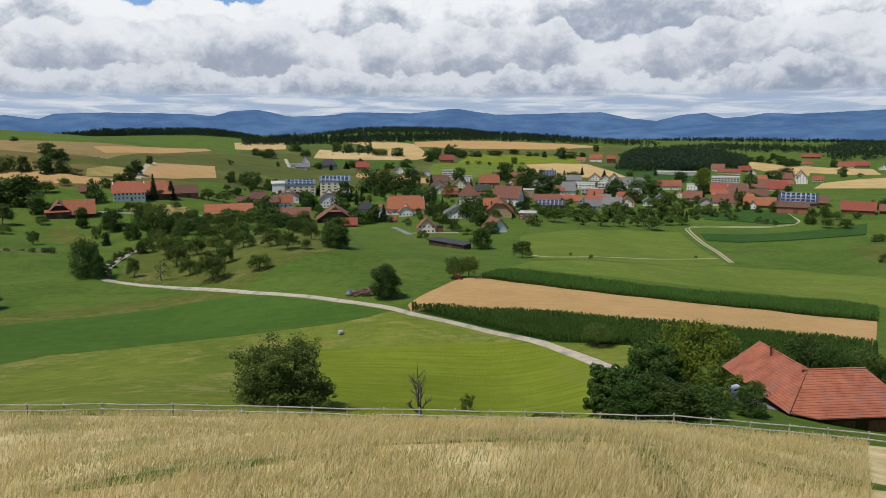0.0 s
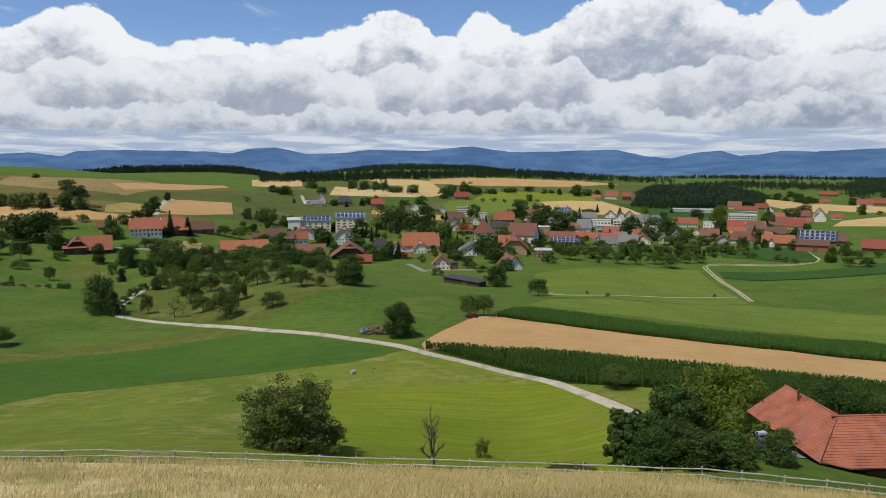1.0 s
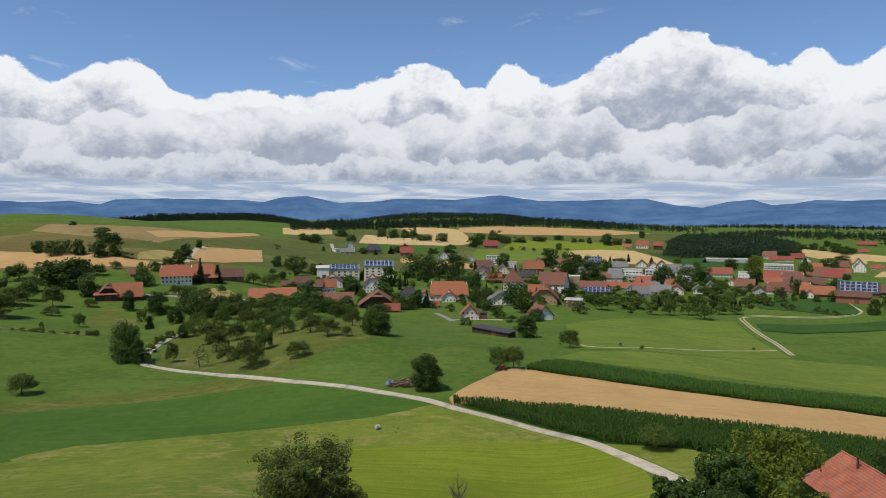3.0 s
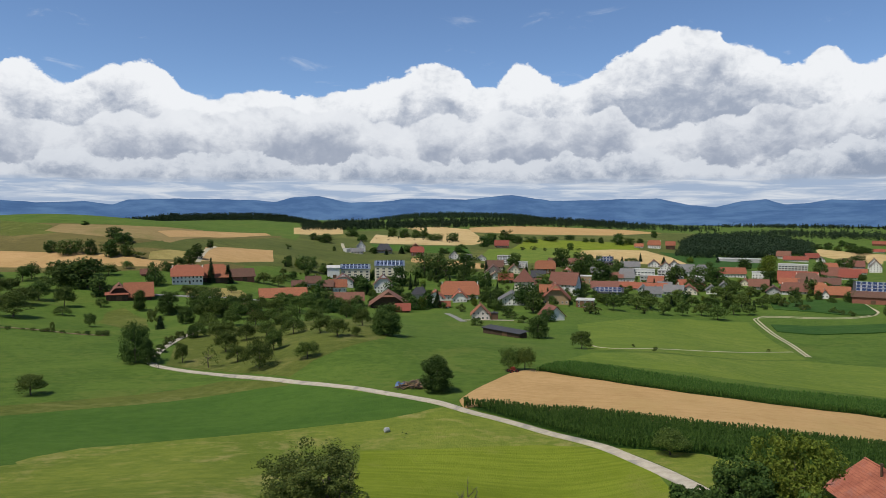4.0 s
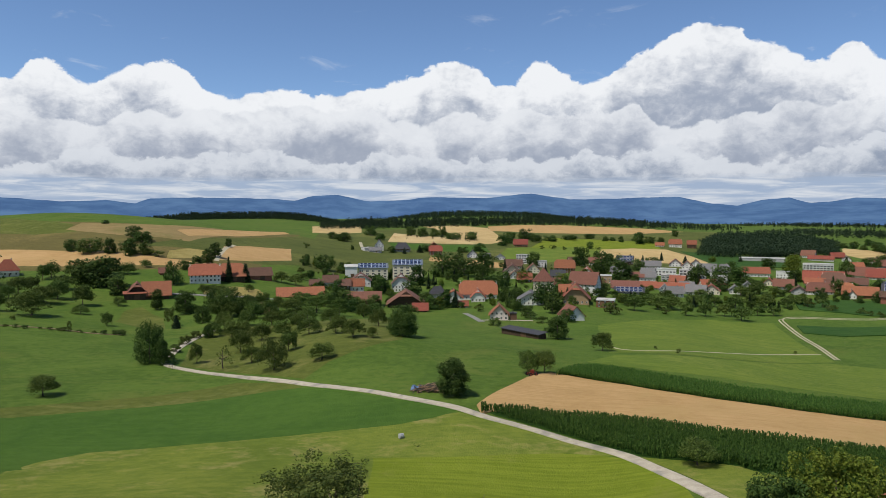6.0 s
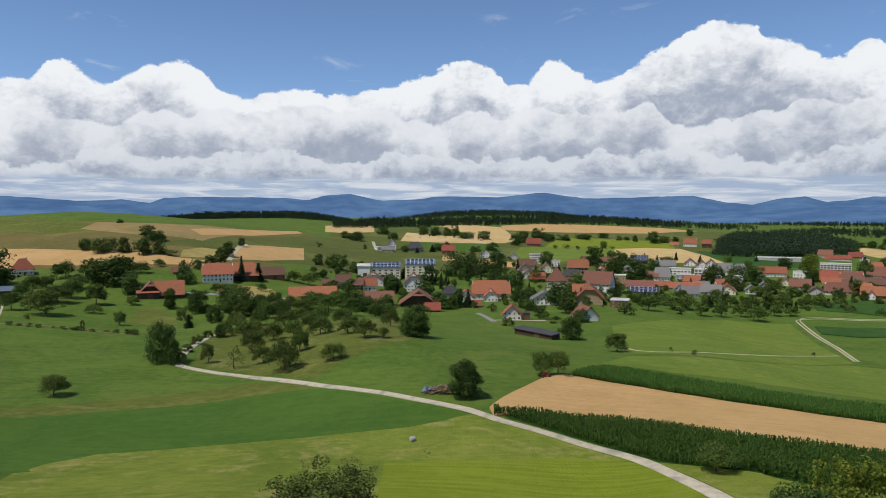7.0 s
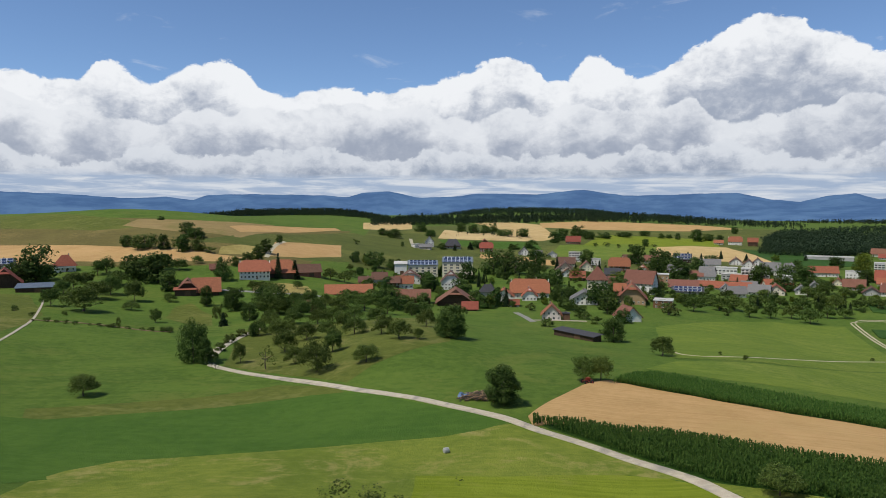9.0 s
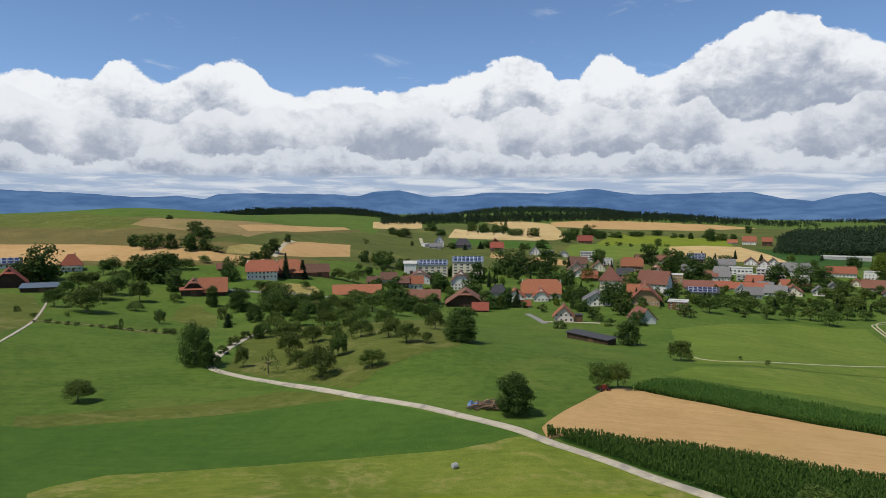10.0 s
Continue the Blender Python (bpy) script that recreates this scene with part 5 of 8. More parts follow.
house("white-walled house with a grey roof", 283.1, 821.2, 19.9, 12.4, 7.2, 13.7, -19, "white_render", "grey_tile", every=2.6)
house("grey-walled house with a grey roof", 306.9, 833.1, 16.3, 10.1, 6.8, 12.1, -20, "grey_render", "grey_tile", form="hip")
house("grey-walled house with a flat grey roof", 269.6, 744.5, 15.6, 10, 7, 7, -20, "grey_render", "flat_roof", form="flat")
house("white-walled house with an orange tiled roof", 399.2, 1326.5, 22.7, 14.1, 7.9, 15.2, -17, "white_render", "orange_tile", form="half")
house("dark timber barn with an orange tiled roof", 421.9, 1303, 16.1, 10, 9.9, 15.1, -18, "dark_wood", "orange_tile", every=0, chimney=False, group="farm buildings", name="barn")
house("white-walled house with an orange tiled roof", 371.6, 1330.5, 15.4, 9.6, 4, 8.1, -16, "white_render", "orange_tile")
house("white-walled house with an orange tiled roof", 333.9, 809.6, 27.2, 16.8, 5.4, 10.8, -14, "white_render", "orange_tile")
house("long pale industrial hall with a flat roof", 439.6, 1043.8, 60, 26, 4.6, 4.6, -23, "grey_render", "flat_roof", form="flat", every=0, group="workshops", name="industrial_hall")
house("white modern block of flats with glazed balconies", 446.4, 895.9, 34, 16, 9.6, 9.6, -26, "white_render", "flat_roof", form="flat", wide=True, every=3.6, balcony="window_frame_paint")
house("white-walled house with a red tiled roof", 549.8, 1095.2, 34.6, 21.5, 3.6, 7.9, -27, "white_render", "red_tile")
house("dark timber barn with a red tiled roof", 367.6, 727.3, 36.1, 20, 4, 11.9, -27, "dark_wood", "red_tile", every=0, chimney=False, group="farm buildings", name="barn")
house("white-walled house with an orange tiled roof", 347.1, 702.9, 17.4, 10.8, 2.9, 7.3, -26, "white_render", "orange_tile")
house("white-walled house with a weathered reddish-brown roof", 317.9, 633.6, 20.4, 12.7, 4.1, 10.2, -27, "white_render", "old_tile", form="half")
house("grey-walled house with a brown tiled roof", 304, 644.1, 14.6, 12.7, 3.2, 7.2, 65, "grey_render", "brown_tile")
house("grey-walled house with a weathered reddish-brown roof", 307.8, 683, 16.9, 10.4, 4.4, 9.7, -24, "grey_render", "old_tile")
house("white-walled house with a flat grey roof", 350.4, 779, 13.3, 10, 8, 8, -24, "white_render", "flat_roof", form="flat")
house("ochre house with a brown tiled roof", 344, 660, 16.2, 10.1, 3.7, 8.9, -28, "ochre_render", "brown_tile")
house("cream-walled house with a weathered reddish-brown roof", 443.8, 793.9, 27.8, 15, 5.1, 12.8, -29, "cream_render", "old_tile", form="half")
house("grey-walled house with a brown tiled roof", 372.5, 674.3, 16.6, 10.3, 3.4, 8.1, -29, "grey_render", "brown_tile")
house("brown timber barn with an orange tiled roof", 330.5, 594.3, 25.1, 13, 4, 9.5, -29, "brown_wood", "orange_tile", every=0, chimney=False, group="farm buildings", name="barn")
house("white-walled house with an orange tiled roof", 323, 592, 8, 6, 4.2, 7.4, 61, "white_render", "orange_tile", every=2.4)
house("brick barn with a brown tiled roof", 334.8, 549.6, 23.6, 12, 6.9, 9.6, -31, "brick_wall", "brown_tile", every=0, chimney=False, group="farm buildings", name="barn")
house("brown timber barn with a dark roof", 359.9, 584.1, 29.8, 18, 5.5, 12.3, -32, "brown_wood", "dark_tile", solar=True, every=0, chimney=False, group="farm buildings", name="barn")
house("dark timber barn with a brown tiled roof", 382.9, 589.6, 13, 8.1, 4, 8.3, -33, "dark_wood", "brown_tile", every=0, chimney=False, group="farm buildings", name="barn")
house("white-walled house with a red tiled roof", 518.1, 875.7, 17.8, 11, 3.1, 6.8, -31, "white_render", "red_tile")
house("white-walled house with a brown tiled roof", 609.7, 1058.9, 13.2, 8.2, 4, 8.3, -30, "white_render", "brown_tile")
house("white-walled house with a weathered reddish-brown roof", 555.5, 901.3, 16, 13.9, 8.3, 15.7, 58, "white_render", "old_tile")
house("white-walled house with a red tiled roof", 596, 929.1, 13.7, 8.5, 3.7, 7.3, -33, "white_render", "red_tile")
house("brown timber barn with a red tiled roof", 904.4, 1450.2, 33.8, 21, 4.5, 10, -32, "brown_wood", "red_tile", every=0, chimney=False, group="farm buildings", name="barn")
house("white-walled house with a red tiled roof", 789.1, 1273.4, 18.2, 11.3, 3.1, 6.9, -32, "white_render", "red_tile")
house("white-walled house with a brown tiled roof", 587.5, 1093.5, 14.7, 12.8, 3.8, 8.4, 62, "white_render", "brown_tile")
house("brown timber barn with a red tiled roof", 377.7, 528.7, 23.4, 16, 4.5, 10, -36, "brown_wood", "red_tile", every=0, chimney=False, group="farm buildings", name="barn")
house("dark timber barn with a weathered reddish-brown roof", 399.6, 518.5, 17.3, 12, 3.4, 7.4, -38, "dark_wood", "old_tile", every=0, chimney=False, group="farm buildings", name="barn")
house("white-walled house with a red tiled roof", 807, 1183.4, 24.4, 15.1, 4.2, 10.5, -34, "white_render", "red_tile")
house("brown timber house with a red tiled roof", 834.9, 1188.9, 30.5, 18.9, 4.6, 11.4, -35, "brown_wood", "red_tile")
house("white-walled house with a grey roof", 832.2, 1122.1, 16.8, 14.6, 4, 8, 53, "white_render", "grey_tile")
house("brown timber barn with a red tiled roof", 909, 1449.9, 29.9, 18.5, 4.1, 9.1, -32, "brown_wood", "red_tile", every=0, chimney=False, group="farm buildings", name="barn")
house("white-walled house with a weathered reddish-brown roof", 591.2, 963.6, 16.9, 14.7, 7.1, 14.8, 58, "white_render", "old_tile")
# farms on the western slope
house("dark timber barn with an orange tiled roof", -191.2, 445, 14.7, 16, 3.4, 9.9, 23, "dark_wood", "orange_tile", over=1.3, every=0, chimney=False, group="farm buildings", name="barn")
house("dark timber barn with a weathered reddish-brown roof", -202.6, 442.8, 18, 11.9, 3.6, 9, 115, "dark_wood", "old_tile", form="half", over=1.3, every=0, chimney=False, group="farm buildings", name="barn")
house("dark timber shed with an orange tiled roof", -199.5, 433, 12.3, 4, 3.7, 5.1, 25, "dark_wood", "orange_tile", form="mono", every=0, chimney=False, group="farm buildings", name="shed")
house("white farmhouse with a broad orange tiled roof", -180.4, 500.9, 20.4, 16, 7, 12.7, 20, "white_render", "orange_tile", form="half", every=2.4, group="farm buildings")
house("dark timber barn with an orange tiled roof", -166.8, 518.4, 17.9, 16, 5, 12.6, 18, "dark_wood", "orange_tile", form="half", every=0, chimney=False, group="farm buildings", name="barn")
house("brick barn with a brown tiled roof", -153.9, 541.4, 18, 11, 4.5, 9, 28, "brick_wall", "brown_tile", every=0, chimney=False, group="farm buildings", name="barn")
house("white-walled house with a red tiled roof", -319.1, 495.5, 13.8, 12, 5.8, 11.6, 33, "white_render", "red_tile", form="hip", every=2.6, balcony="white_render")
house("open dark barn with a blue-grey metal roof", -278.1, 405.3, 18.7, 13, 2.8, 4.5, 29, "dark_wood", "metal_roof", form="mono", every=0, chimney=False, group="farm buildings", name="barn")
house("dark timber barn with a red tiled roof", -310.1, 422.2, 22, 16.6, 4.4, 11.6, 126, "dark_wood", "red_tile", form="half", over=1.5, every=0, chimney=False, group="farm buildings", name="barn")
house("white-walled house with a dark roof", -374.8, 500.6, 21.4, 13.3, 3.4, 6.9, 37, "white_render", "dark_tile", solar=True)
house("brown timber shed with a weathered reddish-brown roof", -214.3, 511.3, 5.9, 5.9, 2.5, 5.1, 23, "brown_wood", "old_tile", every=0, chimney=False, group="farm buildings", name="shed")
# orchard on the bank
tree("apple", -43.4, 224.9, 6.9, 8.5, "orchard trees")
tree("apple", -58.5, 223.6, 12.4, 10.7, "orchard trees")
tree("apple", -59.5, 248.7, 9.5, 8.1, "orchard trees")
tree("apple", -81.5, 264, 10.8, 9.1, "orchard trees")
tree("apple", -70.5, 241.3, 8.2, 7.2, "orchard trees")
tree("apple", -79.4, 285, 9, 9.3, "orchard trees")
tree("apple", -71.1, 284.9, 8.5, 8.6, "orchard trees")
tree("apple", -58.9, 279.5, 8.7, 9, "orchard trees")
tree("apple", -46, 267.3, 8.8, 9.5, "orchard trees")
tree("apple", -37.6, 253.1, 8.5, 8.9, "orchard trees")
tree("apple", -30.7, 253, 5.1, 4.8, "orchard trees")
tree("apple", -33.9, 299.3, 9.3, 8.9, "orchard trees")
tree("apple", -56.2, 416, 10.1, 9.7, "orchard trees")
tree("apple", -86.3, 326.6, 9.4, 10, "orchard trees")
tree("apple", -84.1, 358.9, 13, 13.6, "orchard trees")
tree("apple", -83.7, 415.9, 13.3, 15.9, "orchard trees")
tree("apple", -70.2, 413, 14.4, 13.9, "orchard trees")
tree("apple", -91.3, 298.9, 8.6, 9.1, "orchard trees")
tree("apple", -103.2, 356.6, 11.4, 11, "orchard trees")
tree("apple", -105.7, 318.2, 10.2, 9.3, "orchard trees")
tree("apple", -126, 368.4, 11.3, 10.9, "orchard trees")
tree("apple", -117.6, 365.4, 11.2, 11.9, "orchard trees")
tree("apple", -91.8, 247.6, 9.6, 5.4, "orchard trees")
tree("apple", -72, 336.6, 9.1, 9.8, "orchard trees")
tree("apple", -58, 318.3, 8.6, 9.2, "orchard trees")
tree("apple", -102.6, 401.2, 10.4, 11.8, "orchard trees")
tree("apple", -101.8, 451.2, 10.4, 13.4, "orchard trees")
tree("apple", -116.3, 415.2, 10.8, 12.9, "orchard trees")
tree("apple", -98.5, 364.8, 11.1, 11.3, "orchard trees")
tree("apple", -80.3, 328.4, 9.9, 10, "orchard trees")
tree("apple", -92, 431, 11.8, 13.3, "orchard trees")
tree("apple", -88, 461.9, 12.7, 14.3, "orchard trees")
tree("apple", -80.6, 492.7, 13.6, 14.5, "orchard trees")
tree("apple", -67.3, 468.1, 12.1, 13.1, "orchard trees")
tree("apple", -52.1, 434.3, 10.5, 10.8, "orchard trees")
tree("apple", -98.5, 328.7, 9.5, 9.6, "orchard trees")
tree("apple", -94.2, 293.7, 8.9, 8.6, "orchard trees")
tree("apple", -105.2, 301.4, 8.2, 7.5, "orchard trees")
tree("apple", -69.7, 305.8, 8.7, 8.8, "orchard trees")
tree("oak", -21, 266.9, 13.5, 14.1)
tree("sparse", -78.9, 236.7, 8.9, 7.9)
tree("sparse", -95.8, 236.4, 3.7, 3)
# trees round the lane bend and the western farms
tree("oak", -108.3, 247.2, 16.9, 11.2)
tree("oak", -102.5, 244.5, 10.1, 7.1)
tree("oak", -309.8, 451.1, 27.5, 28.1)
tree("oak", -314.6, 441.6, 18, 19.1)
tree("oak", -232.9, 462.8, 22.3, 25.9)
tree("oak", -214.4, 441.6, 15.4, 14.9)
tree("oak", -200.4, 439.3, 7.3, 11.1)
tree("oak", -152.7, 393.6, 15.4, 15)
tree("oak", -120.9, 370.7, 17.4, 17.7)
tree("oak", -139.3, 403.2, 14.4, 13.4)
tree("oak", -195.8, 482.6, 19.1, 13)
tree("oak", -175.5, 409.1, 13.4, 10.3)
tree("oak", -303.7, 579, 16.5, 20.8)
tree("oak", -268.1, 571.4, 15.3, 18.5)
tree("oak", -325.4, 588.5, 11.9, 13.1)
tree("oak", -286.2, 576.6, 14.5, 13.8)
tree("oak", -256.1, 576.5, 14.4, 12.7)
tree("oak", -282.8, 628.9, 12.6, 18.2)
tree("oak", -300.5, 649.5, 12, 17.7)
tree("oak", -249.7, 468.4, 19.6, 20.7)
tree("oak", -111.4, 373.5, 12.6, 13.5)
tree("oak", -126.7, 348.7, 10.1, 9.8)
tree("oak", -106.1, 299.2, 6.2, 4.9)
tree("apple", -233.2, 354, 11.8, 11.4, "western fruit trees")
tree("apple", -212.1, 347.5, 16.7, 22.9, "western fruit trees")
tree("apple", -235.9, 412.4, 14.4, 14.7, "western fruit trees")
tree("apple", -214.5, 400.9, 15.3, 12.2, "western fruit trees")
tree("apple", -201.2, 372.9, 6.2, 8.5, "western fruit trees")
tree("apple", -169.5, 338.6, 8.3, 7.3, "western fruit trees")
tree("apple", -265.2, 422.1, 13.5, 15.2, "western fruit trees")
tree("apple", -259, 402.3, 10.1, 12.4, "western fruit trees")
tree("apple", -285.1, 480.6, 13.7, 10.7, "western fruit trees")
tree("apple", -284.6, 489.8, 14, 13.4, "western fruit trees")
tree("apple", -270.5, 490.9, 12.3, 13.4, "western fruit trees")
tree("apple", -256.4, 491.8, 14, 17.6, "western fruit trees")
tree("apple", -249.4, 502.3, 15.1, 15.4, "western fruit trees")
tree("apple", -237.6, 504, 10.9, 12.8, "western fruit trees")
tree("apple", -267.9, 501.3, 10.1, 12.8, "western fruit trees")
tree("apple", -232.7, 393.2, 13.1, 16.7, "western fruit trees")
tree("apple", -250.7, 446.4, 11.9, 12.9, "western fruit trees")
tree("apple", -267.7, 440.2, 11.1, 11.3, "western fruit trees")
tree("apple", -235.9, 529.6, 7.5, 9, "western fruit trees")
tree("apple", -166.9, 460.4, 8.3, 8.5, "western fruit trees")
tree("apple", -153.9, 455.4, 8.9, 10.6, "western fruit trees")
tree("apple", -163, 465.4, 6.9, 8.5, "western fruit trees")
tree("apple", -141.6, 475, 7, 7.1, "western fruit trees")
tree("apple", -113.8, 193.3, 7.3, 9, "western fruit trees")
tree("apple", -137, 544.5, 11.5, 12.7, "western fruit trees")
tree("apple", -126.7, 547.1, 10.7, 11.8, "western fruit trees")
tree("apple", -129.9, 589.3, 7.7, 9.8, "western fruit trees")
tree("apple", -199.2, 411.8, 6.8, 7.6, "western fruit trees")
tree("shrub", -244.4, 571.7, 6.2, 13.6)
tree("shrub", -175.3, 316.3, 3.9, 2.9)
tree("shrub", -108.1, 269.1, 4.3, 6.6)
tree("shrub", -110.7, 285.7, 4.1, 6)
tree("shrub", -111.9, 300, 3.8, 5.9)
tree("shrub", -104.4, 256, 2.8, 4.1)
tree("shrub", -206.9, 325.5, 2.2, 2.7)
tree("shrub", -231.1, 324.4, 3.2, 3.9)
tree("shrub", -215.6, 314.7, 2.1, 5.3)
tree("shrub", -150.4, 311.1, 2.5, 6.7)
tree("shrub", -172.2, 306.8, 2, 5.1)
tree("shrub", -137.5, 342.9, 7.2, 7.4)
tree("shrub", -151, 367.5, 7.2, 6.7)
tree("shrub", -117.7, 419.9, 4.8, 9)
tree("shrub", -297.5, 538, 4.5, 7.4)
tree("shrub", -203.7, 298.6, 1.2, 2.3)
tree("shrub", -198.3, 300.3, 2, 3.5)
tree("shrub", -194.2, 300.6, 1.5, 2.8)
tree("shrub", -190.1, 300.9, 2.2, 4)
tree("shrub", -186.1, 301.4, 1.7, 3.3)
tree("shrub", -181, 303.7, 1.2, 2.5)
tree("shrub", -177.2, 304.5, 2, 3.8)
tree("shrub", -173.4, 305.4, 1.5, 3.1)
tree("shrub", -169.6, 306.2, 2.3, 2.3)
tree("shrub", -165.7, 307, 1.8, 3.6)
tree("shrub", -160.3, 309.1, 1.3, 2.8)
tree("shrub", -156.2, 309.4, 2, 4.1)
tree("shrub", -151.8, 309.5, 1.5, 3.3)
tree("shrub", -147.3, 309.1, 2.3, 2.6)
tree("spruce", -166.2, 509.1, 20, 6.4)
tree("spruce", -156.1, 516.3, 15.2, 9.5)
tree("spruce", -133.2, 332.3, 7, 4.4)
tree("poplar", -202.6, 567.1, 15.9, 11.4)
tree("poplar", -210.6, 608.9, 15.1, 11.3)
tree("poplar", -203.1, 546.6, 11.7, 11)
tree("poplar", -223.5, 684.2, 10.2, 7.5)
tree("oak", -208.5, 535.6, 8, 10.8)
tree("oak", -376.7, 749.2, 5.1, 9)
# single trees in the meadows
tree("oak", -1.2, 180.9, 10.8, 11.3)
tree("oak", 46.6, 338.2, 12.9, 13.7)
tree("apple", 20.4, 212.4, 8.8, 7.5, "meadow trees")
tree("apple", 25.6, 214.2, 9.2, 7.2, "meadow trees")
tree("apple", 55.6, 278.8, 9.7, 10.3, "meadow trees")
tree("shrub", 19.9, 396.7, 5.3, 9.4)
tree("shrub", 79, 288.5, 1.9, 1.9)
tree("shrub", 84.4, 276.5, 2.1, 2.1)
tree("shrub", 162.7, 348.1, 1.7, 2.3)
# fruit trees along the village edge
tree("apple", 124, 507.2, 13.5, 14.9, "village edge trees")
tree("apple", 146.7, 528.2, 13.4, 17.2, "village edge trees")
tree("apple", 159.3, 535.7, 13.5, 14.9, "village edge trees")
tree("apple", 159.6, 503, 12, 12.5, "village edge trees")
tree("apple", 175.2, 510.4, 12.2, 11.1, "village edge trees")
tree("apple", 192.4, 519.8, 12.4, 12.9, "village edge trees")
tree("apple", 197, 500.1, 12.6, 14.7, "village edge trees")
tree("apple", 221, 531.4, 9.7, 11.5, "village edge trees")
tree("apple", 232.7, 531.5, 9.7, 11.5, "village edge trees")
tree("apple", 147.5, 555.1, 11.7, 14.6, "village edge trees")
tree("apple", 187.5, 569.8, 12, 15, "village edge trees")
tree("apple", 203.4, 570.5, 11.2, 13.2, "village edge trees")
tree("apple", 219.9, 572.2, 12, 15, "village edge trees")
tree("apple", 174.6, 603.3, 10.2, 14, "village edge trees")
tree("apple", 245.2, 573.7, 13.7, 15.1, "village edge trees")
tree("apple", 239.5, 589.7, 14, 14.6, "village edge trees")
tree("apple", 260.1, 569.7, 10.4, 13.2, "village edge trees")
tree("apple", 275.3, 580.1, 10.6, 12.5, "village edge trees")
tree("apple", 273, 657.1, 13.8, 18.3, "village edge trees")
tree("apple", 279, 635.5, 11.6, 14.7, "village edge trees")
tree("apple", 250.8, 640, 11.7, 14.8, "village edge trees")
tree("apple", 126.6, 541, 11.4, 12.6, "village edge trees")
tree("apple", 213.8, 635, 8, 12.8, "village edge trees")
tree("shrub", 101.9, 475.2, 7.9, 13.6)
tree("shrub", 103.2, 499.7, 5.8, 10.9)
tree("shrub", 143.1, 500.8, 5.8, 8.4)
tree("shrub", 273.8, 562.9, 8.3, 10.4)
tree("shrub", 280.8, 554.9, 9.1, 12.1)
tree("shrub", 278.7, 538.3, 6.2, 11.7)
tree("shrub", 287.5, 514.8, 5.1, 8.6)
tree("shrub", 286.2, 501.8, 4.1, 5.9)
tree("shrub", 288.7, 494, 4.9, 7.4)
tree("shrub", 47.8, 414.7, 5.5, 9.1)
tree("shrub", 43.3, 435.7, 5.8, 8.8)
tree("shrub", 13.5, 486.9, 5.7, 9.1)
# trees between the houses
tree("oak", -130.9, 683.5, 19.3, 19.7, "village trees")
tree("oak", -65.4, 595.5, 16.8, 18.2, "village trees")
tree("oak", -40.3, 577.8, 16.3, 19.6, "village trees")
tree("oak", -39.9, 663, 20.9, 21.3, "village trees")
tree("oak", -17.8, 731.9, 29.1, 29.7, "village trees")
tree("oak", 5.6, 738.9, 25.7, 28.7, "village trees")
tree("oak", 28.1, 795.5, 23.7, 26.9, "village trees")
tree("oak", 26.4, 606.7, 18.1, 18.5, "village trees")
tree("oak", -24.8, 514.9, 12.8, 14.8, "village trees")
tree("oak", -18.2, 503.5, 11.7, 15.3, "village trees")
tree("oak", -57, 431.3, 9.3, 11, "village trees")
tree("oak", -21, 263.9, 10.9, 11.1, "village trees")
tree("oak", 151.4, 888.7, 26.4, 25.5, "village trees")
tree("oak", 156.3, 788.6, 31.3, 25.2, "village trees")
tree("oak", 169.5, 750, 23.5, 29.1, "village trees")
tree("oak", 182, 850.8, 23.9, 24.4, "village trees")
tree("oak", 60.9, 511.3, 21.2, 19, "village trees")
tree("oak", 60.9, 464.4, 16.9, 17.2, "village trees")
tree("oak", 84, 587.7, 14.6, 16.9, "village trees")
tree("oak", 63.8, 422.5, 9.1, 10.7, "village trees")
tree("oak", 105.5, 542.5, 11.7, 13.7, "village trees")
tree("oak", 38.3, 645.4, 18.2, 18.5, "village trees")
tree("oak", 44.1, 555.2, 11, 13.1, "village trees")
tree("oak", -10.4, 516.1, 14.6, 13.1, "village trees")
tree("oak", 86.4, 839.4, 22.2, 19.8, "village trees")
tree("oak", 240.4, 722.6, 22.6, 26.7, "village trees")
tree("oak", 245.5, 678.3, 19, 22.8, "village trees")
tree("oak", 280.3, 761.5, 21.3, 23, "village trees")
tree("oak", 387.2, 899, 16.3, 22.6, "village trees")
tree("oak", 329.4, 627.2, 14.4, 15.8, "village trees")
tree("oak", 399.3, 743.9, 23.2, 21.2, "village trees")
tree("oak", 310, 617.8, 9.1, 11.4, "village trees")
tree("oak", 529.8, 926.5, 22.8, 23.3, "village trees")
tree("oak", 345.4, 595.5, 15.7, 13, "village trees")
tree("oak", 345.2, 740.3, 14.6, 18.6, "village trees")
tree("oak", -104.8, 533.9, 10.7, 13.6, "village trees")
tree("oak", -95.8, 556.1, 13, 12.3, "village trees")
tree("oak", -70.7, 452.9, 11.3, 13.8, "village trees")
tree("oak", -86.5, 480, 9.6, 12.2, "village trees")
tree("oak", -59.9, 498.6, 10.8, 12.7, "village trees")
tree("oak", 21.9, 694.5, 20.7, 19.9, "village trees")
tree("oak", -3.8, 840, 18.1, 21.3, "village trees")
tree("oak", 38.5, 484.4, 10.4, 10.6, "village trees")
tree("oak", 79, 497.4, 9.1, 10.1, "village trees")
tree("oak", 43, 450.9, 8.2, 9.9, "village trees")
tree("oak", 35.9, 503, 9.2, 9.3, "village trees")
tree("oak", 215.9, 865.2, 17.1, 20.4, "village trees")
tree("oak", 256, 950.8, 14.1, 19.2, "village trees")
tree("oak", 123.6, 610.9, 11.1, 13.4, "village trees")
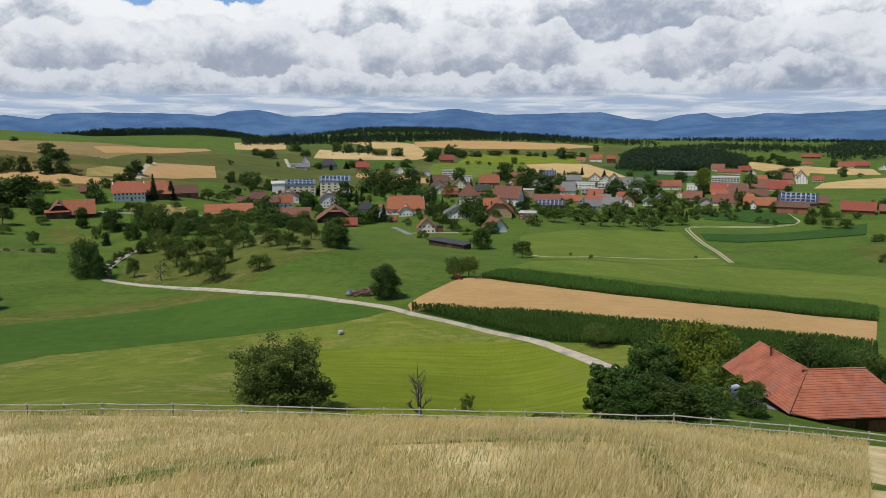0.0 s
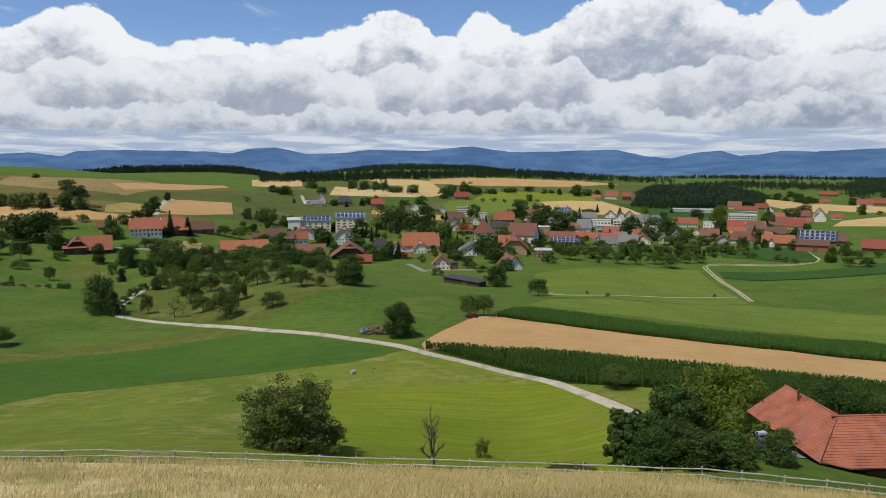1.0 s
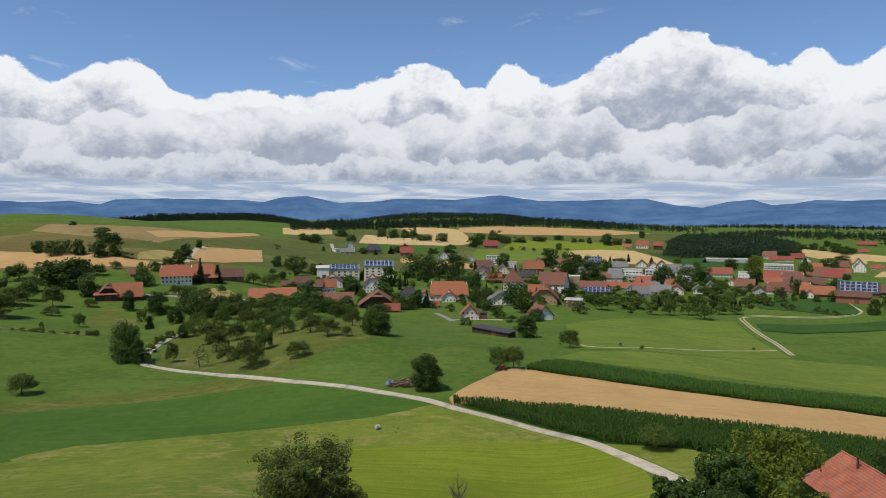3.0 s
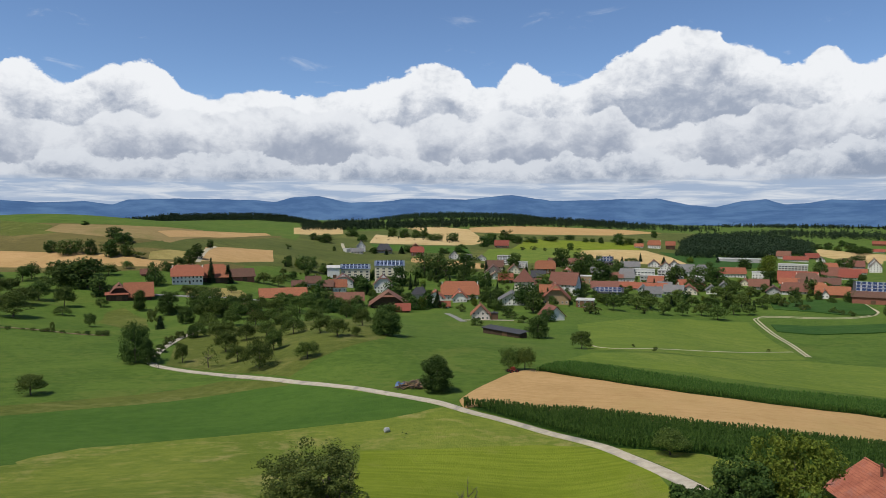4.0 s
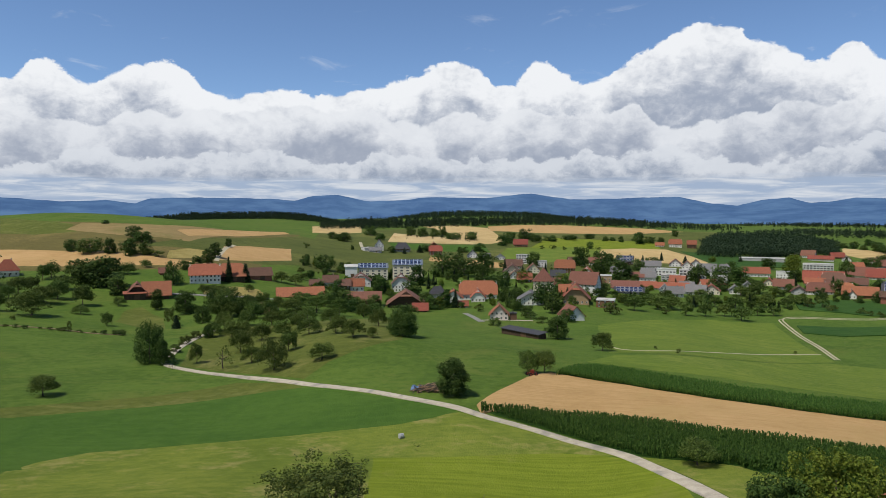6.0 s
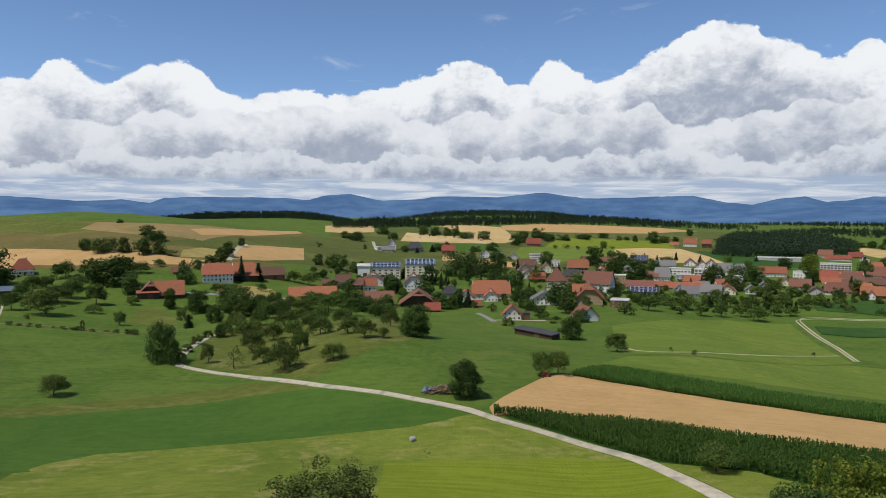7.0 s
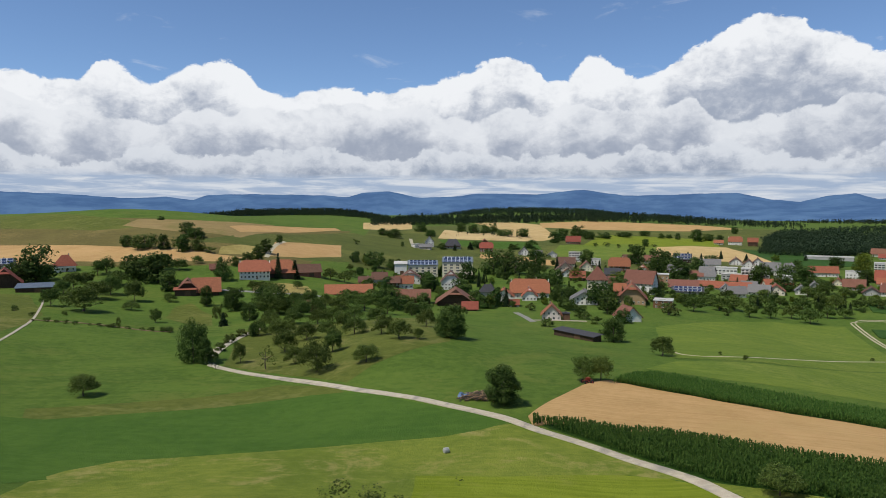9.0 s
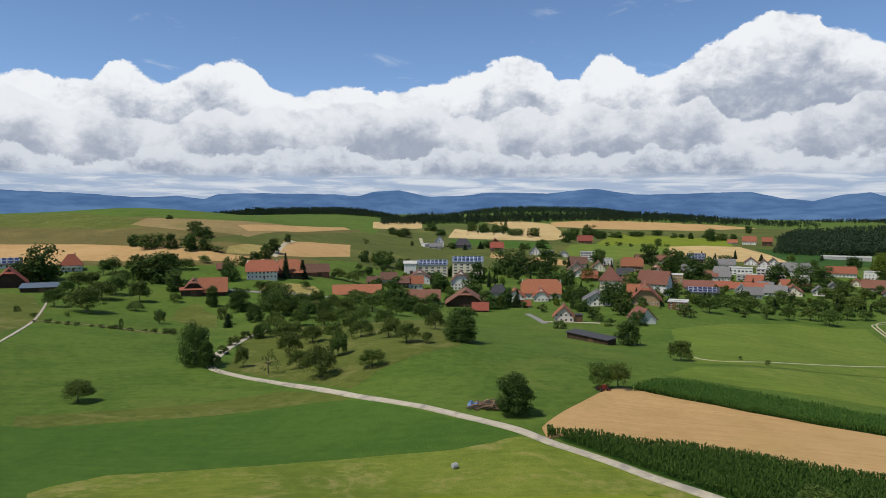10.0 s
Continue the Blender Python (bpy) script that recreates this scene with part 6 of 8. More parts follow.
tree("oak", 293.7, 749.9, 18.5, 21.4, "village trees")
tree("oak", 319.6, 841.7, 16.6, 19.8, "village trees")
tree("oak", 279.6, 699.7, 11.5, 15.3, "village trees")
tree("lime", 375.8, 810.2, 26.7, 21.7, "village trees")
tree("lime", -14.2, 503.9, 11.7, 8.5, "village trees")
tree("lime", 354.6, 1007.4, 10, 11.8, "village trees")
tree("lime", 160.5, 685.9, 7.9, 11.6, "village trees")
tree("lime", 62.8, 689.2, 13.7, 17.4, "village trees")
tree("lime", 460.9, 989.1, 19.5, 19.9, "village trees")
tree("lime", -66.9, 757.7, 8.8, 11.5, "village trees")
tree("lime", 119.7, 676.7, 10.1, 13.7, "village trees")
tree("lime", 98.9, 693, 10.3, 14, "village trees")
tree("lime", 352.7, 737.8, 9.7, 11.1, "village trees")
tree("spruce", 234.5, 983.5, 13, 7.4, "village conifers")
tree("spruce", 246.5, 963.7, 12.7, 7.3, "village conifers")
tree("spruce", 287.8, 1021, 13.5, 7.7, "village conifers")
tree("spruce", 310.4, 985.5, 11.4, 8.3, "village conifers")
tree("spruce", 79.9, 529.7, 12.3, 4.5, "village conifers")
tree("spruce", -3, 516.3, 14.6, 6.1, "village conifers")
tree("spruce", 336.3, 648.1, 14.9, 6.5, "village conifers")
tree("spruce", 443.2, 825.7, 24.4, 15.2, "village conifers")
tree("spruce", 155.1, 919.2, 15.2, 7.7, "village conifers")
tree("spruce", 257.1, 749.9, 8.7, 5.7, "village conifers")
tree("spruce", 50.6, 800, 14.6, 6.8, "village conifers")
tree("spruce", 66.1, 510.9, 12.7, 5.2, "village conifers")
tree("spruce", -98.2, 500.6, 10, 5.1, "village conifers")
tree("spruce", -77.8, 474.2, 10.3, 4.8, "village conifers")
tree("spruce", -72.5, 930.2, 9.3, 7.1, "village conifers")
tree("spruce", -53.9, 956.7, 11.1, 9.7, "village conifers")
tree("spruce", 47.2, 595.6, 10.9, 4.5, "village conifers")
tree("spruce", 395.9, 1011.6, 10, 6.8, "village conifers")
# garden trees and shrubs
tree("apple", -15.7, 516.8, 4.3, 4.5, "garden plants")
tree("shrub", 317.2, 714.5, 2.6, 3.6, "garden plants")
tree("shrub", 110.2, 692.7, 2.5, 3.5, "garden plants")
tree("shrub", 388.6, 757.3, 2.1, 2.9, "garden plants")
tree("shrub", -129.6, 648.6, 2.4, 3.3, "garden plants")
tree("lime", 321.1, 612.3, 5.7, 4.6, "garden plants")
tree("lime", 225, 776.6, 5.1, 4.1, "garden plants")
tree("apple", 356.4, 688, 5.3, 5.6, "garden plants")
tree("apple", 383, 693.6, 4.2, 4.4, "garden plants")
tree("shrub", 192, 736.3, 2.2, 3.1, "garden plants")
tree("shrub", 318.1, 572.5, 2.6, 3.6, "garden plants")
tree("apple", 26.7, 729.6, 5.1, 5.4, "garden plants")
tree("shrub", -78.6, 498.5, 2.9, 4, "garden plants")
tree("oak", 178, 778.2, 7.1, 6.4, "garden plants")
tree("lime", -5.6, 746.6, 7.7, 6.2, "garden plants")
tree("apple", 536.4, 932.7, 4.6, 4.8, "garden plants")
tree("shrub", 52.1, 820.1, 2.9, 4, "garden plants")
tree("shrub", -64.5, 631.4, 2.3, 3.2, "garden plants")
tree("oak", 216.7, 820.8, 6.1, 5.5, "garden plants")
tree("shrub", 202, 621.9, 2.2, 3.1, "garden plants")
tree("lime", 315.7, 715.8, 5.4, 4.3, "garden plants")
tree("lime", 425.1, 809.1, 6.7, 5.4, "garden plants")
tree("apple", 309.5, 794.7, 3.9, 4.1, "garden plants")
tree("shrub", 413.4, 892.1, 1.9, 2.6, "garden plants")
tree("apple", 378.7, 644.2, 4.7, 4.9, "garden plants")
tree("apple", 118.3, 869.2, 5.3, 5.6, "garden plants")
tree("apple", 132.2, 695.8, 4.8, 5, "garden plants")
tree("lime", -73, 573.7, 5.3, 4.2, "garden plants")
tree("lime", 81.5, 568.8, 7.8, 6.3, "garden plants")
tree("shrub", 141.1, 577.7, 2.1, 2.9, "garden plants")
tree("lime", -73, 572.3, 6.8, 5.4, "garden plants")
tree("lime", 321.7, 701.6, 7.3, 5.8, "garden plants")
tree("shrub", -39.5, 763.4, 2.3, 3.2, "garden plants")
tree("apple", 178.3, 856.3, 5.4, 5.6, "garden plants")
tree("shrub", 317.8, 608.1, 2.1, 2.9, "garden plants")
tree("lime", 17.4, 655.1, 6.1, 4.9, "garden plants")
tree("shrub", 314.3, 572.6, 2.2, 3, "garden plants")
tree("apple", 363.3, 789.9, 5.5, 5.7, "garden plants")
tree("apple", 58.6, 626.2, 4.4, 4.6, "garden plants")
tree("lime", 77.8, 717, 6.5, 5.2, "garden plants")
tree("lime", 274.8, 792.9, 6.8, 5.4, "garden plants")
tree("shrub", 55.9, 696.7, 2.8, 3.9, "garden plants")
tree("apple", 183.6, 927.1, 4, 4.2, "garden plants")
tree("shrub", 319.8, 839.7, 2.7, 3.8, "garden plants")
tree("apple", 174, 592.8, 4.5, 4.8, "garden plants")
tree("lime", 385.7, 847.5, 6.2, 5, "garden plants")
tree("shrub", 39.9, 500.9, 2.7, 3.8, "garden plants")
tree("apple", 158.2, 583.8, 5.1, 5.3, "garden plants")
tree("oak", 182.6, 740.9, 9, 8.1, "garden plants")
tree("shrub", 329.2, 962.9, 2.4, 3.3, "garden plants")
tree("shrub", 274.3, 833, 1.9, 2.7, "garden plants")
tree("lime", 160.5, 574.4, 5.1, 4.1, "garden plants")
tree("oak", 260, 608, 9.2, 8.3, "garden plants")
tree("oak", 248.9, 785.8, 9.1, 8.2, "garden plants")
tree("apple", 34.2, 756.2, 6.2, 6.6, "garden plants")
tree("lime", -80.4, 496.3, 6.8, 5.5, "garden plants")
tree("shrub", 117.9, 848, 2, 2.8, "garden plants")
tree("shrub", 369.8, 982.4, 2.1, 2.9, "garden plants")
tree("lime", 19.3, 808.6, 5.5, 4.4, "garden plants")
tree("shrub", 20, 778.4, 2.4, 3.3, "garden plants")
tree("apple", 130.4, 535.5, 6.2, 6.5, "garden plants")
tree("shrub", 97.7, 833.2, 1.9, 2.6, "garden plants")
tree("lime", 356.1, 653.8, 7.8, 6.2, "garden plants")
tree("shrub", 137.4, 747.5, 2, 2.9, "garden plants")
tree("apple", 277.4, 600.7, 5.1, 5.3, "garden plants")
tree("apple", 468.1, 859.4, 5.3, 5.5, "garden plants")
tree("shrub", 87.7, 849, 2.6, 3.6, "garden plants")
tree("apple", -118.1, 629.6, 4.7, 4.9, "garden plants")
tree("apple", 238.9, 675.8, 5.9, 6.2, "garden plants")
tree("shrub", 75.7, 501, 2.5, 3.5, "garden plants")
tree("apple", 144, 561.6, 6.3, 6.6, "garden plants")
tree("lime", -104.2, 566.9, 6.1, 4.8, "garden plants")
tree("apple", 38.8, 851.7, 5.4, 5.7, "garden plants")
tree("apple", 110.9, 639.2, 5.7, 6, "garden plants")
tree("lime", 76, 562, 5, 4, "garden plants")
tree("lime", -59.3, 588, 5.9, 4.7, "garden plants")
tree("apple", -127.1, 670.2, 5, 5.3, "garden plants")
tree("apple", 147.4, 853.4, 5.5, 5.7, "garden plants")
tree("lime", 264.1, 623.1, 5.8, 4.6, "garden plants")
tree("shrub", 18.9, 709.8, 2.3, 3.3, "garden plants")
tree("lime", 213.4, 718.1, 6.3, 5, "garden plants")
tree("lime", -73.3, 574.6, 6.3, 5.1, "garden plants")
tree("shrub", 122.9, 731.9, 2.4, 3.4, "garden plants")
tree("shrub", 159.1, 599, 2.8, 3.9, "garden plants")
tree("apple", -77.9, 542.5, 4.4, 4.6, "garden plants")
tree("apple", 256.6, 848.5, 6.2, 6.5, "garden plants")
tree("apple", -121.2, 591.7, 4.6, 4.9, "garden plants")
tree("oak", 23.5, 748.7, 9.1, 8.2, "garden plants")
tree("shrub", 29, 542.7, 2.1, 2.9, "garden plants")
tree("lime", 279, 589.9, 5.2, 4.2, "garden plants")
tree("lime", 140.2, 696.8, 7.5, 6, "garden plants")
tree("shrub", 112, 871.7, 2, 2.8, "garden plants")
tree("lime", -56.9, 589.5, 7.1, 5.7, "garden plants")
tree("oak", 397.2, 729.8, 6.9, 6.2, "garden plants")
tree("oak", 308.7, 884, 7, 6.3, "garden plants")
tree("apple", 374.7, 820.2, 5.1, 5.4, "garden plants")
tree("apple", 209.3, 759.1, 5.6, 5.9, "garden plants")
tree("oak", 306.7, 876.4, 9, 8.1, "garden plants")
tree("shrub", 186.8, 586.8, 2, 2.8, "garden plants")
tree("oak", 394.8, 868.3, 7.6, 6.9, "garden plants")
tree("shrub", 301.1, 590.5, 2.6, 3.7, "garden plants")
tree("apple", 300.9, 575.5, 5.4, 5.6, "garden plants")
tree("apple", 209.6, 730.3, 5.1, 5.4, "garden plants")
tree("shrub", 30.6, 511.8, 2.1, 2.9, "garden plants")
tree("shrub", -20.9, 595.7, 2.9, 4.1, "garden plants")
tree("apple", 50.7, 841.5, 4, 4.2, "garden plants")
tree("lime", 31.2, 642.8, 5.6, 4.5, "garden plants")
tree("apple", 155.7, 579.5, 4.8, 5.1, "garden plants")
tree("shrub", 195.7, 718.8, 2.7, 3.7, "garden plants")
tree("shrub", 26.8, 595.6, 1.9, 2.7, "garden plants")
tree("oak", 132.6, 899.9, 6.7, 6, "garden plants")
tree("apple", 289.8, 970.5, 4.7, 4.9, "garden plants")
tree("lime", 150.2, 540.1, 7.4, 5.9, "garden plants")
tree("oak", 161.9, 545.3, 7.8, 7, "garden plants")
tree("shrub", 93.4, 561.4, 3, 4.2, "garden plants")
tree("shrub", 271.4, 665.9, 2.4, 3.4, "garden plants")
tree("shrub", 376.9, 647.5, 2.4, 3.4, "garden plants")
tree("shrub", 267.5, 697.2, 2.6, 3.6, "garden plants")
tree("apple", 124.5, 836.5, 5.7, 6, "garden plants")
tree("shrub", 64.4, 886.1, 2.5, 3.5, "garden plants")
tree("shrub", 5.1, 534, 2.8, 3.9, "garden plants")
tree("apple", 393.9, 702.8, 5.6, 5.9, "garden plants")
tree("lime", -39.2, 647.6, 5.1, 4.1, "garden plants")
tree("apple", 68.4, 640, 4.3, 4.5, "garden plants")
tree("lime", 116.6, 646, 5.5, 4.4, "garden plants")
tree("shrub", -8.2, 713.8, 2.2, 3.1, "garden plants")
tree("shrub", 168.6, 671.2, 2.7, 3.7, "garden plants")
tree("oak", -4, 535.6, 6.7, 6, "garden plants")
tree("oak", 117.3, 646.8, 8.6, 7.7, "garden plants")
tree("shrub", 190.4, 576.1, 2.5, 3.5, "garden plants")
tree("lime", 310.5, 734.4, 6.9, 5.5, "garden plants")
tree("lime", 285.1, 617.4, 5.5, 4.4, "garden plants")
tree("shrub", 114.6, 781.6, 2.8, 3.9, "garden plants")
tree("apple", -28, 659, 6.3, 6.6, "garden plants")
tree("shrub", 45.6, 551.6, 2.2, 3.1, "garden plants")
tree("lime", 346.5, 755.1, 5.8, 4.7, "garden plants")
tree("shrub", -19.2, 532.3, 1.9, 2.7, "garden plants")
tree("shrub", 273.3, 667.8, 2.2, 3, "garden plants")
tree("shrub", 413.8, 770.1, 2.7, 3.7, "garden plants")
tree("shrub", 435.3, 775.6, 2.3, 3.3, "garden plants")
tree("oak", 146.9, 819.4, 9.4, 8.5, "garden plants")
tree("shrub", 240.8, 940.4, 2.9, 4, "garden plants")
tree("oak", 46.9, 584.7, 8.7, 7.9, "garden plants")
tree("shrub", -102.3, 560.2, 1.9, 2.7, "garden plants")
tree("shrub", 91.6, 504.8, 1.8, 2.6, "garden plants")
tree("apple", 354.6, 953.2, 4.5, 4.7, "garden plants")
tree("apple", 329.8, 565.9, 5.8, 6.1, "garden plants")
tree("oak", 256.1, 790.3, 6.9, 6.2, "garden plants")
tree("apple", 319.3, 648.8, 5.1, 5.4, "garden plants")
tree("shrub", 8.7, 628, 1.9, 2.6, "garden plants")
tree("apple", -100.2, 507.4, 4.2, 4.4, "garden plants")
tree("apple", 1.8, 512.2, 6, 6.3, "garden plants")
tree("apple", 116.7, 576.4, 6, 6.3, "garden plants")
tree("lime", 24.5, 523.7, 6.9, 5.5, "garden plants")
tree("apple", 29, 892, 5.7, 5.9, "garden plants")
tree("shrub", 150.8, 534.4, 2, 2.8, "garden plants")
tree("lime", -102.8, 529.6, 6.5, 5.2, "garden plants")
tree("shrub", 217.8, 787.1, 2.7, 3.7, "garden plants")
tree("lime", 262.6, 797.3, 5.9, 4.7, "garden plants")
tree("lime", 77.3, 489.8, 5.6, 4.5, "garden plants")
tree("shrub", 129.5, 615.2, 2.2, 3.1, "garden plants")
tree("shrub", -102.8, 703.3, 2.7, 3.8, "garden plants")
tree("shrub", -134.8, 626, 2, 2.7, "garden plants")
tree("lime", -112.7, 553.1, 6.2, 4.9, "garden plants")
tree("apple", 333.1, 667.3, 6, 6.3, "garden plants")
tree("lime", 323.9, 931.5, 6.7, 5.3, "garden plants")
tree("shrub", 297.5, 588.8, 2.9, 4.1, "garden plants")
tree("shrub", -25.2, 710.4, 2.9, 4.1, "garden plants")
tree("shrub", 105, 570.6, 2.7, 3.7, "garden plants")
tree("shrub", 295.3, 686.9, 2.4, 3.4, "garden plants")
# smaller houses between them
house("cream-walled house with a brown tiled roof", 62.5, 832.7, 20.0, 16.5, 4.0, 10.2, -4, "cream_render", "brown_tile", form="gable", every=2.6)
house("white-walled house with an orange tiled roof", 141.3, 793.0, 16.1, 14.2, 3.2, 8.5, 76, "white_render", "orange_tile", form="half", every=2.6)
house("white-walled house with a grey roof", 212.6, 806.4, 14.6, 11.0, 4.6, 9.3, -27, "white_render", "grey_tile", form="gable", every=2.6)
house("brown timber house with a flat grey roof", 105.1, 513.4, 15.0, 12.3, 5.5, 5.5, 74, "brown_wood", "flat_roof", form="flat", every=3.2)
house("cream-walled house with an orange tiled roof", 239.3, 690.5, 14.0, 12.2, 5.2, 9.6, 1, "cream_render", "orange_tile", form="gable", every=2.6)
house("cream-walled house with a brown tiled roof", 371.3, 715.2, 20.0, 16.3, 4.0, 11.0, -27, "cream_render", "brown_tile", form="half", every=2.6)
house("cream-walled house with an orange tiled roof", 310.2, 720.2, 12.5, 9.1, 3.2, 7.4, 63, "cream_render", "orange_tile", form="gable", every=2.6)
house("grey-walled house with a grey roof", 277.0, 690.9, 14.2, 10.3, 3.2, 7.5, 70, "grey_render", "grey_tile", form="gable", every=2.6)
house("white-walled house with a grey roof", 252.8, 658.9, 11.2, 9.6, 4.6, 8.2, 71, "white_render", "grey_tile", form="gable", every=2.6)
house("white-walled house with an orange tiled roof", 219.2, 719.3, 14.4, 12.4, 5.2, 9.7, -29, "white_render", "orange_tile", form="gable", every=2.6)
house("grey-walled house with a grey roof", 215.2, 677.8, 12.5, 9.2, 4.0, 8.4, -30, "grey_render", "grey_tile", form="gable", every=2.6)
house("white-walled house with a weathered reddish-brown roof", 186.4, 752.0, 13.6, 12.1, 5.2, 9.2, -14, "white_render", "old_tile", form="half", every=2.6)
house("brown timber house with a grey roof", 180.1, 812.3, 14.6, 12.7, 4.6, 9.2, -25, "brown_wood", "grey_tile", form="gable", every=3.2)
house("cream-walled house with a brown tiled roof", 146.1, 900.0, 18.9, 15.0, 4.6, 10.7, 11, "cream_render", "brown_tile", form="gable", every=2.6)
house("white-walled house with a weathered reddish-brown roof", 173.9, 915.2, 16.3, 14.5, 4.6, 10.1, -11, "white_render", "old_tile", form="gable", every=2.6)
house("cream-walled house with a weathered reddish-brown roof", 81.1, 788.0, 16.4, 13.8, 4.6, 10.5, 86, "cream_render", "old_tile", form="gable", every=2.6)
house("dark timber house with an orange tiled roof", 62.8, 689.4, 13.2, 11.7, 4.6, 9.3, -5, "dark_wood", "orange_tile", form="gable", every=3.2)
house("white-walled house with a flat grey roof", -118.7, 925.9, 16.4, 13.9, 4.5, 4.5, 27, "white_render", "flat_roof", form="flat", every=2.6)
house("dark timber house with a brown tiled roof", -96.9, 590.5, 11.4, 8.4, 4.6, 8.1, 9, "dark_wood", "brown_tile", form="gable", every=3.2)
house("brown timber house with an orange tiled roof", -37.0, 1016.0, 17.8, 15.4, 5.2, 10.3, 94, "brown_wood", "orange_tile", form="gable", every=3.2)
house("grey-walled house with a flat grey roof", 557.7, 1198.2, 20.0, 14.5, 4.5, 4.5, -37, "grey_render", "flat_roof", form="flat", every=2.6)
house("white-walled house with a weathered reddish-brown roof", 556.6, 1147.4, 20.0, 14.6, 5.2, 12.2, -38, "white_render", "old_tile", form="gable", every=2.6)
house("dark timber house with a red tiled roof", 603.1, 1150.3, 20.0, 16.5, 3.2, 9.4, -8, "dark_wood", "red_tile", form="gable", every=3.2)
house("white-walled house with an orange tiled roof", 506.3, 923.9, 20.0, 18.0, 4.6, 11.0, -9, "white_render", "orange_tile", form="gable", every=2.6)
house("white-walled house with an orange tiled roof", 342.9, 643.9, 15.1, 12.5, 3.2, 7.5, -20, "white_render", "orange_tile", form="half", every=2.6)
house("white-walled house with a red tiled roof", 451.6, 779.5, 20.0, 15.4, 4.0, 11.2, -30, "white_render", "red_tile", form="gable", every=2.6)
house("grey-walled house with a weathered reddish-brown roof", 572.1, 974.6, 20.0, 17.9, 4.0, 10.7, -22, "grey_render", "old_tile", form="gable", every=2.6)
# gardens: trees, shrubs and hedges in the gaps of the village
gardener = random.Random(17)
planted = 0
while planted < 300:
    b, r = radians(gardener.uniform(-13, 31)), gardener.triangular(490, 960, 600)
    x, y = math.sin(b) * r, math.cos(b) * r
    if y < 520 + 0.1 * x or any(math.hypot(x - hx, y - hy) < hr + 3 for hx, hy, hr in BUILT) or any(math.hypot(x - hx, y + 9 - hy) < hr * 0.8 for hx, hy, hr in BUILT):
        continue
    if r > 780 and not any(math.hypot(x - hx, y - hy) < 32 for hx, hy, hr in BUILT):
        continue
    size = gardener.uniform(4.0, 9.5)
    kind = gardener.choice(("oak", "oak", "oak", "apple", "lime", "shrub", "spruce"))
    tree(kind, x, y, size * (1.2 if kind == "spruce" else 0.55 if kind == "shrub" else 1.0), size * (0.5 if kind == "spruce" else 0.95), "garden plants")
    planted += 1
# trees at the eastern edge
tree("oak", 311.7, 486.1, 13.1, 11.5)
tree("oak", 342, 515.9, 12.9, 11.3)
tree("oak", 324.6, 556.2, 12.8, 10.1)
tree("oak", 672.7, 992, 17.4, 17.8)
tree("oak", 614.1, 1038.3, 16.3, 24)
tree("oak", 745.8, 1293, 15.7, 18.3)
tree("oak", 741.6, 1322.2, 11.4, 16.3)
tree("oak", 739.7, 1350.5, 10.5, 14.3)
tree("oak", 761.8, 1259.4, 10.9, 17.9)
tree("oak", 802.1, 1211.2, 14.8, 15.1)
tree("oak", 844.9, 1191.3, 10.4, 12.8)
tree("oak", 406.3, 545.8, 9.8, 12)
tree("oak", 427.6, 559.1, 12, 12.3)
tree("oak", 395, 548.8, 7.9, 12)
tree("apple", 308.5, 462.1, 9.1, 9.3)
tree("apple", 315.4, 450.5, 9.7, 10.8)
tree("apple", 339.3, 497.7, 8, 9.1)
tree("apple", 355.1, 497.6, 7.2, 9.1)
tree("shrub", 295.1, 389.5, 5, 9.4)
tree("shrub", 243.9, 314.7, 5.2, 7.1)
tree("shrub", 282.7, 360.9, 6, 10.1)
tree("shrub", 691.9, 979, 6.9, 12.3)
# trees on the far rise
tree("oak", -168.8, 1027.9, 15.4, 29.6, "far trees")
tree("oak", -188.8, 1047.7, 12.2, 17.7, "far trees")
tree("oak", -151.8, 1206.2, 20, 22.4, "far trees")
tree("oak", -125.3, 1115.9, 14.8, 18.9, "far trees")
tree("oak", -86.1, 1258.9, 18.8, 23.4, "far trees")
tree("oak", -65, 1240.6, 18.5, 23.1, "far trees")
tree("oak", -45.7, 1252.9, 17.6, 21.2, "far trees")
tree("oak", -31.7, 1293.9, 19.3, 17.5, "far trees")
tree("oak", -10.4, 1208.3, 16, 26.5, "far trees")
tree("oak", 18.7, 1218.5, 16.1, 28.8, "far trees")
tree("oak", 83.5, 1203.2, 23.9, 28.4, "far trees")
tree("oak", 67.7, 1145.5, 19, 23.2, "far trees")
tree("oak", 120.3, 1324.4, 24.1, 26.8, "far trees")
tree("oak", 135.9, 1273.2, 18.9, 21.5, "far trees")
tree("oak", 343.1, 1376.7, 25, 32.4, "far trees")
tree("oak", 370.8, 1399.1, 16.2, 25.9, "far trees")
tree("oak", 315.7, 1400.1, 13.9, 14.1, "far trees")
tree("oak", 286.4, 1408.5, 11.6, 14.2, "far trees")
tree("oak", 302.9, 1417.9, 10.5, 11.9, "far trees")
tree("oak", 218.1, 1197.9, 13.9, 14.1, "far trees")
tree("oak", 402.4, 1433.2, 11.8, 16.9, "far trees")
tree("oak", 27.9, 1022.4, 13.5, 24.2, "far trees")
tree("oak", 3.4, 989.8, 9.8, 16.7, "far trees")
tree("oak", -43.4, 978.2, 13, 21.5, "far trees")
tree("oak", -89.7, 931.9, 9.3, 15.8, "far trees")
tree("oak", 479, 1594.5, 18.4, 18.7, "far trees")
tree("oak", 131.8, 1334.4, 13.2, 29.2, "far trees")
tree("oak", 167.4, 1323.3, 13.1, 29, "far trees")
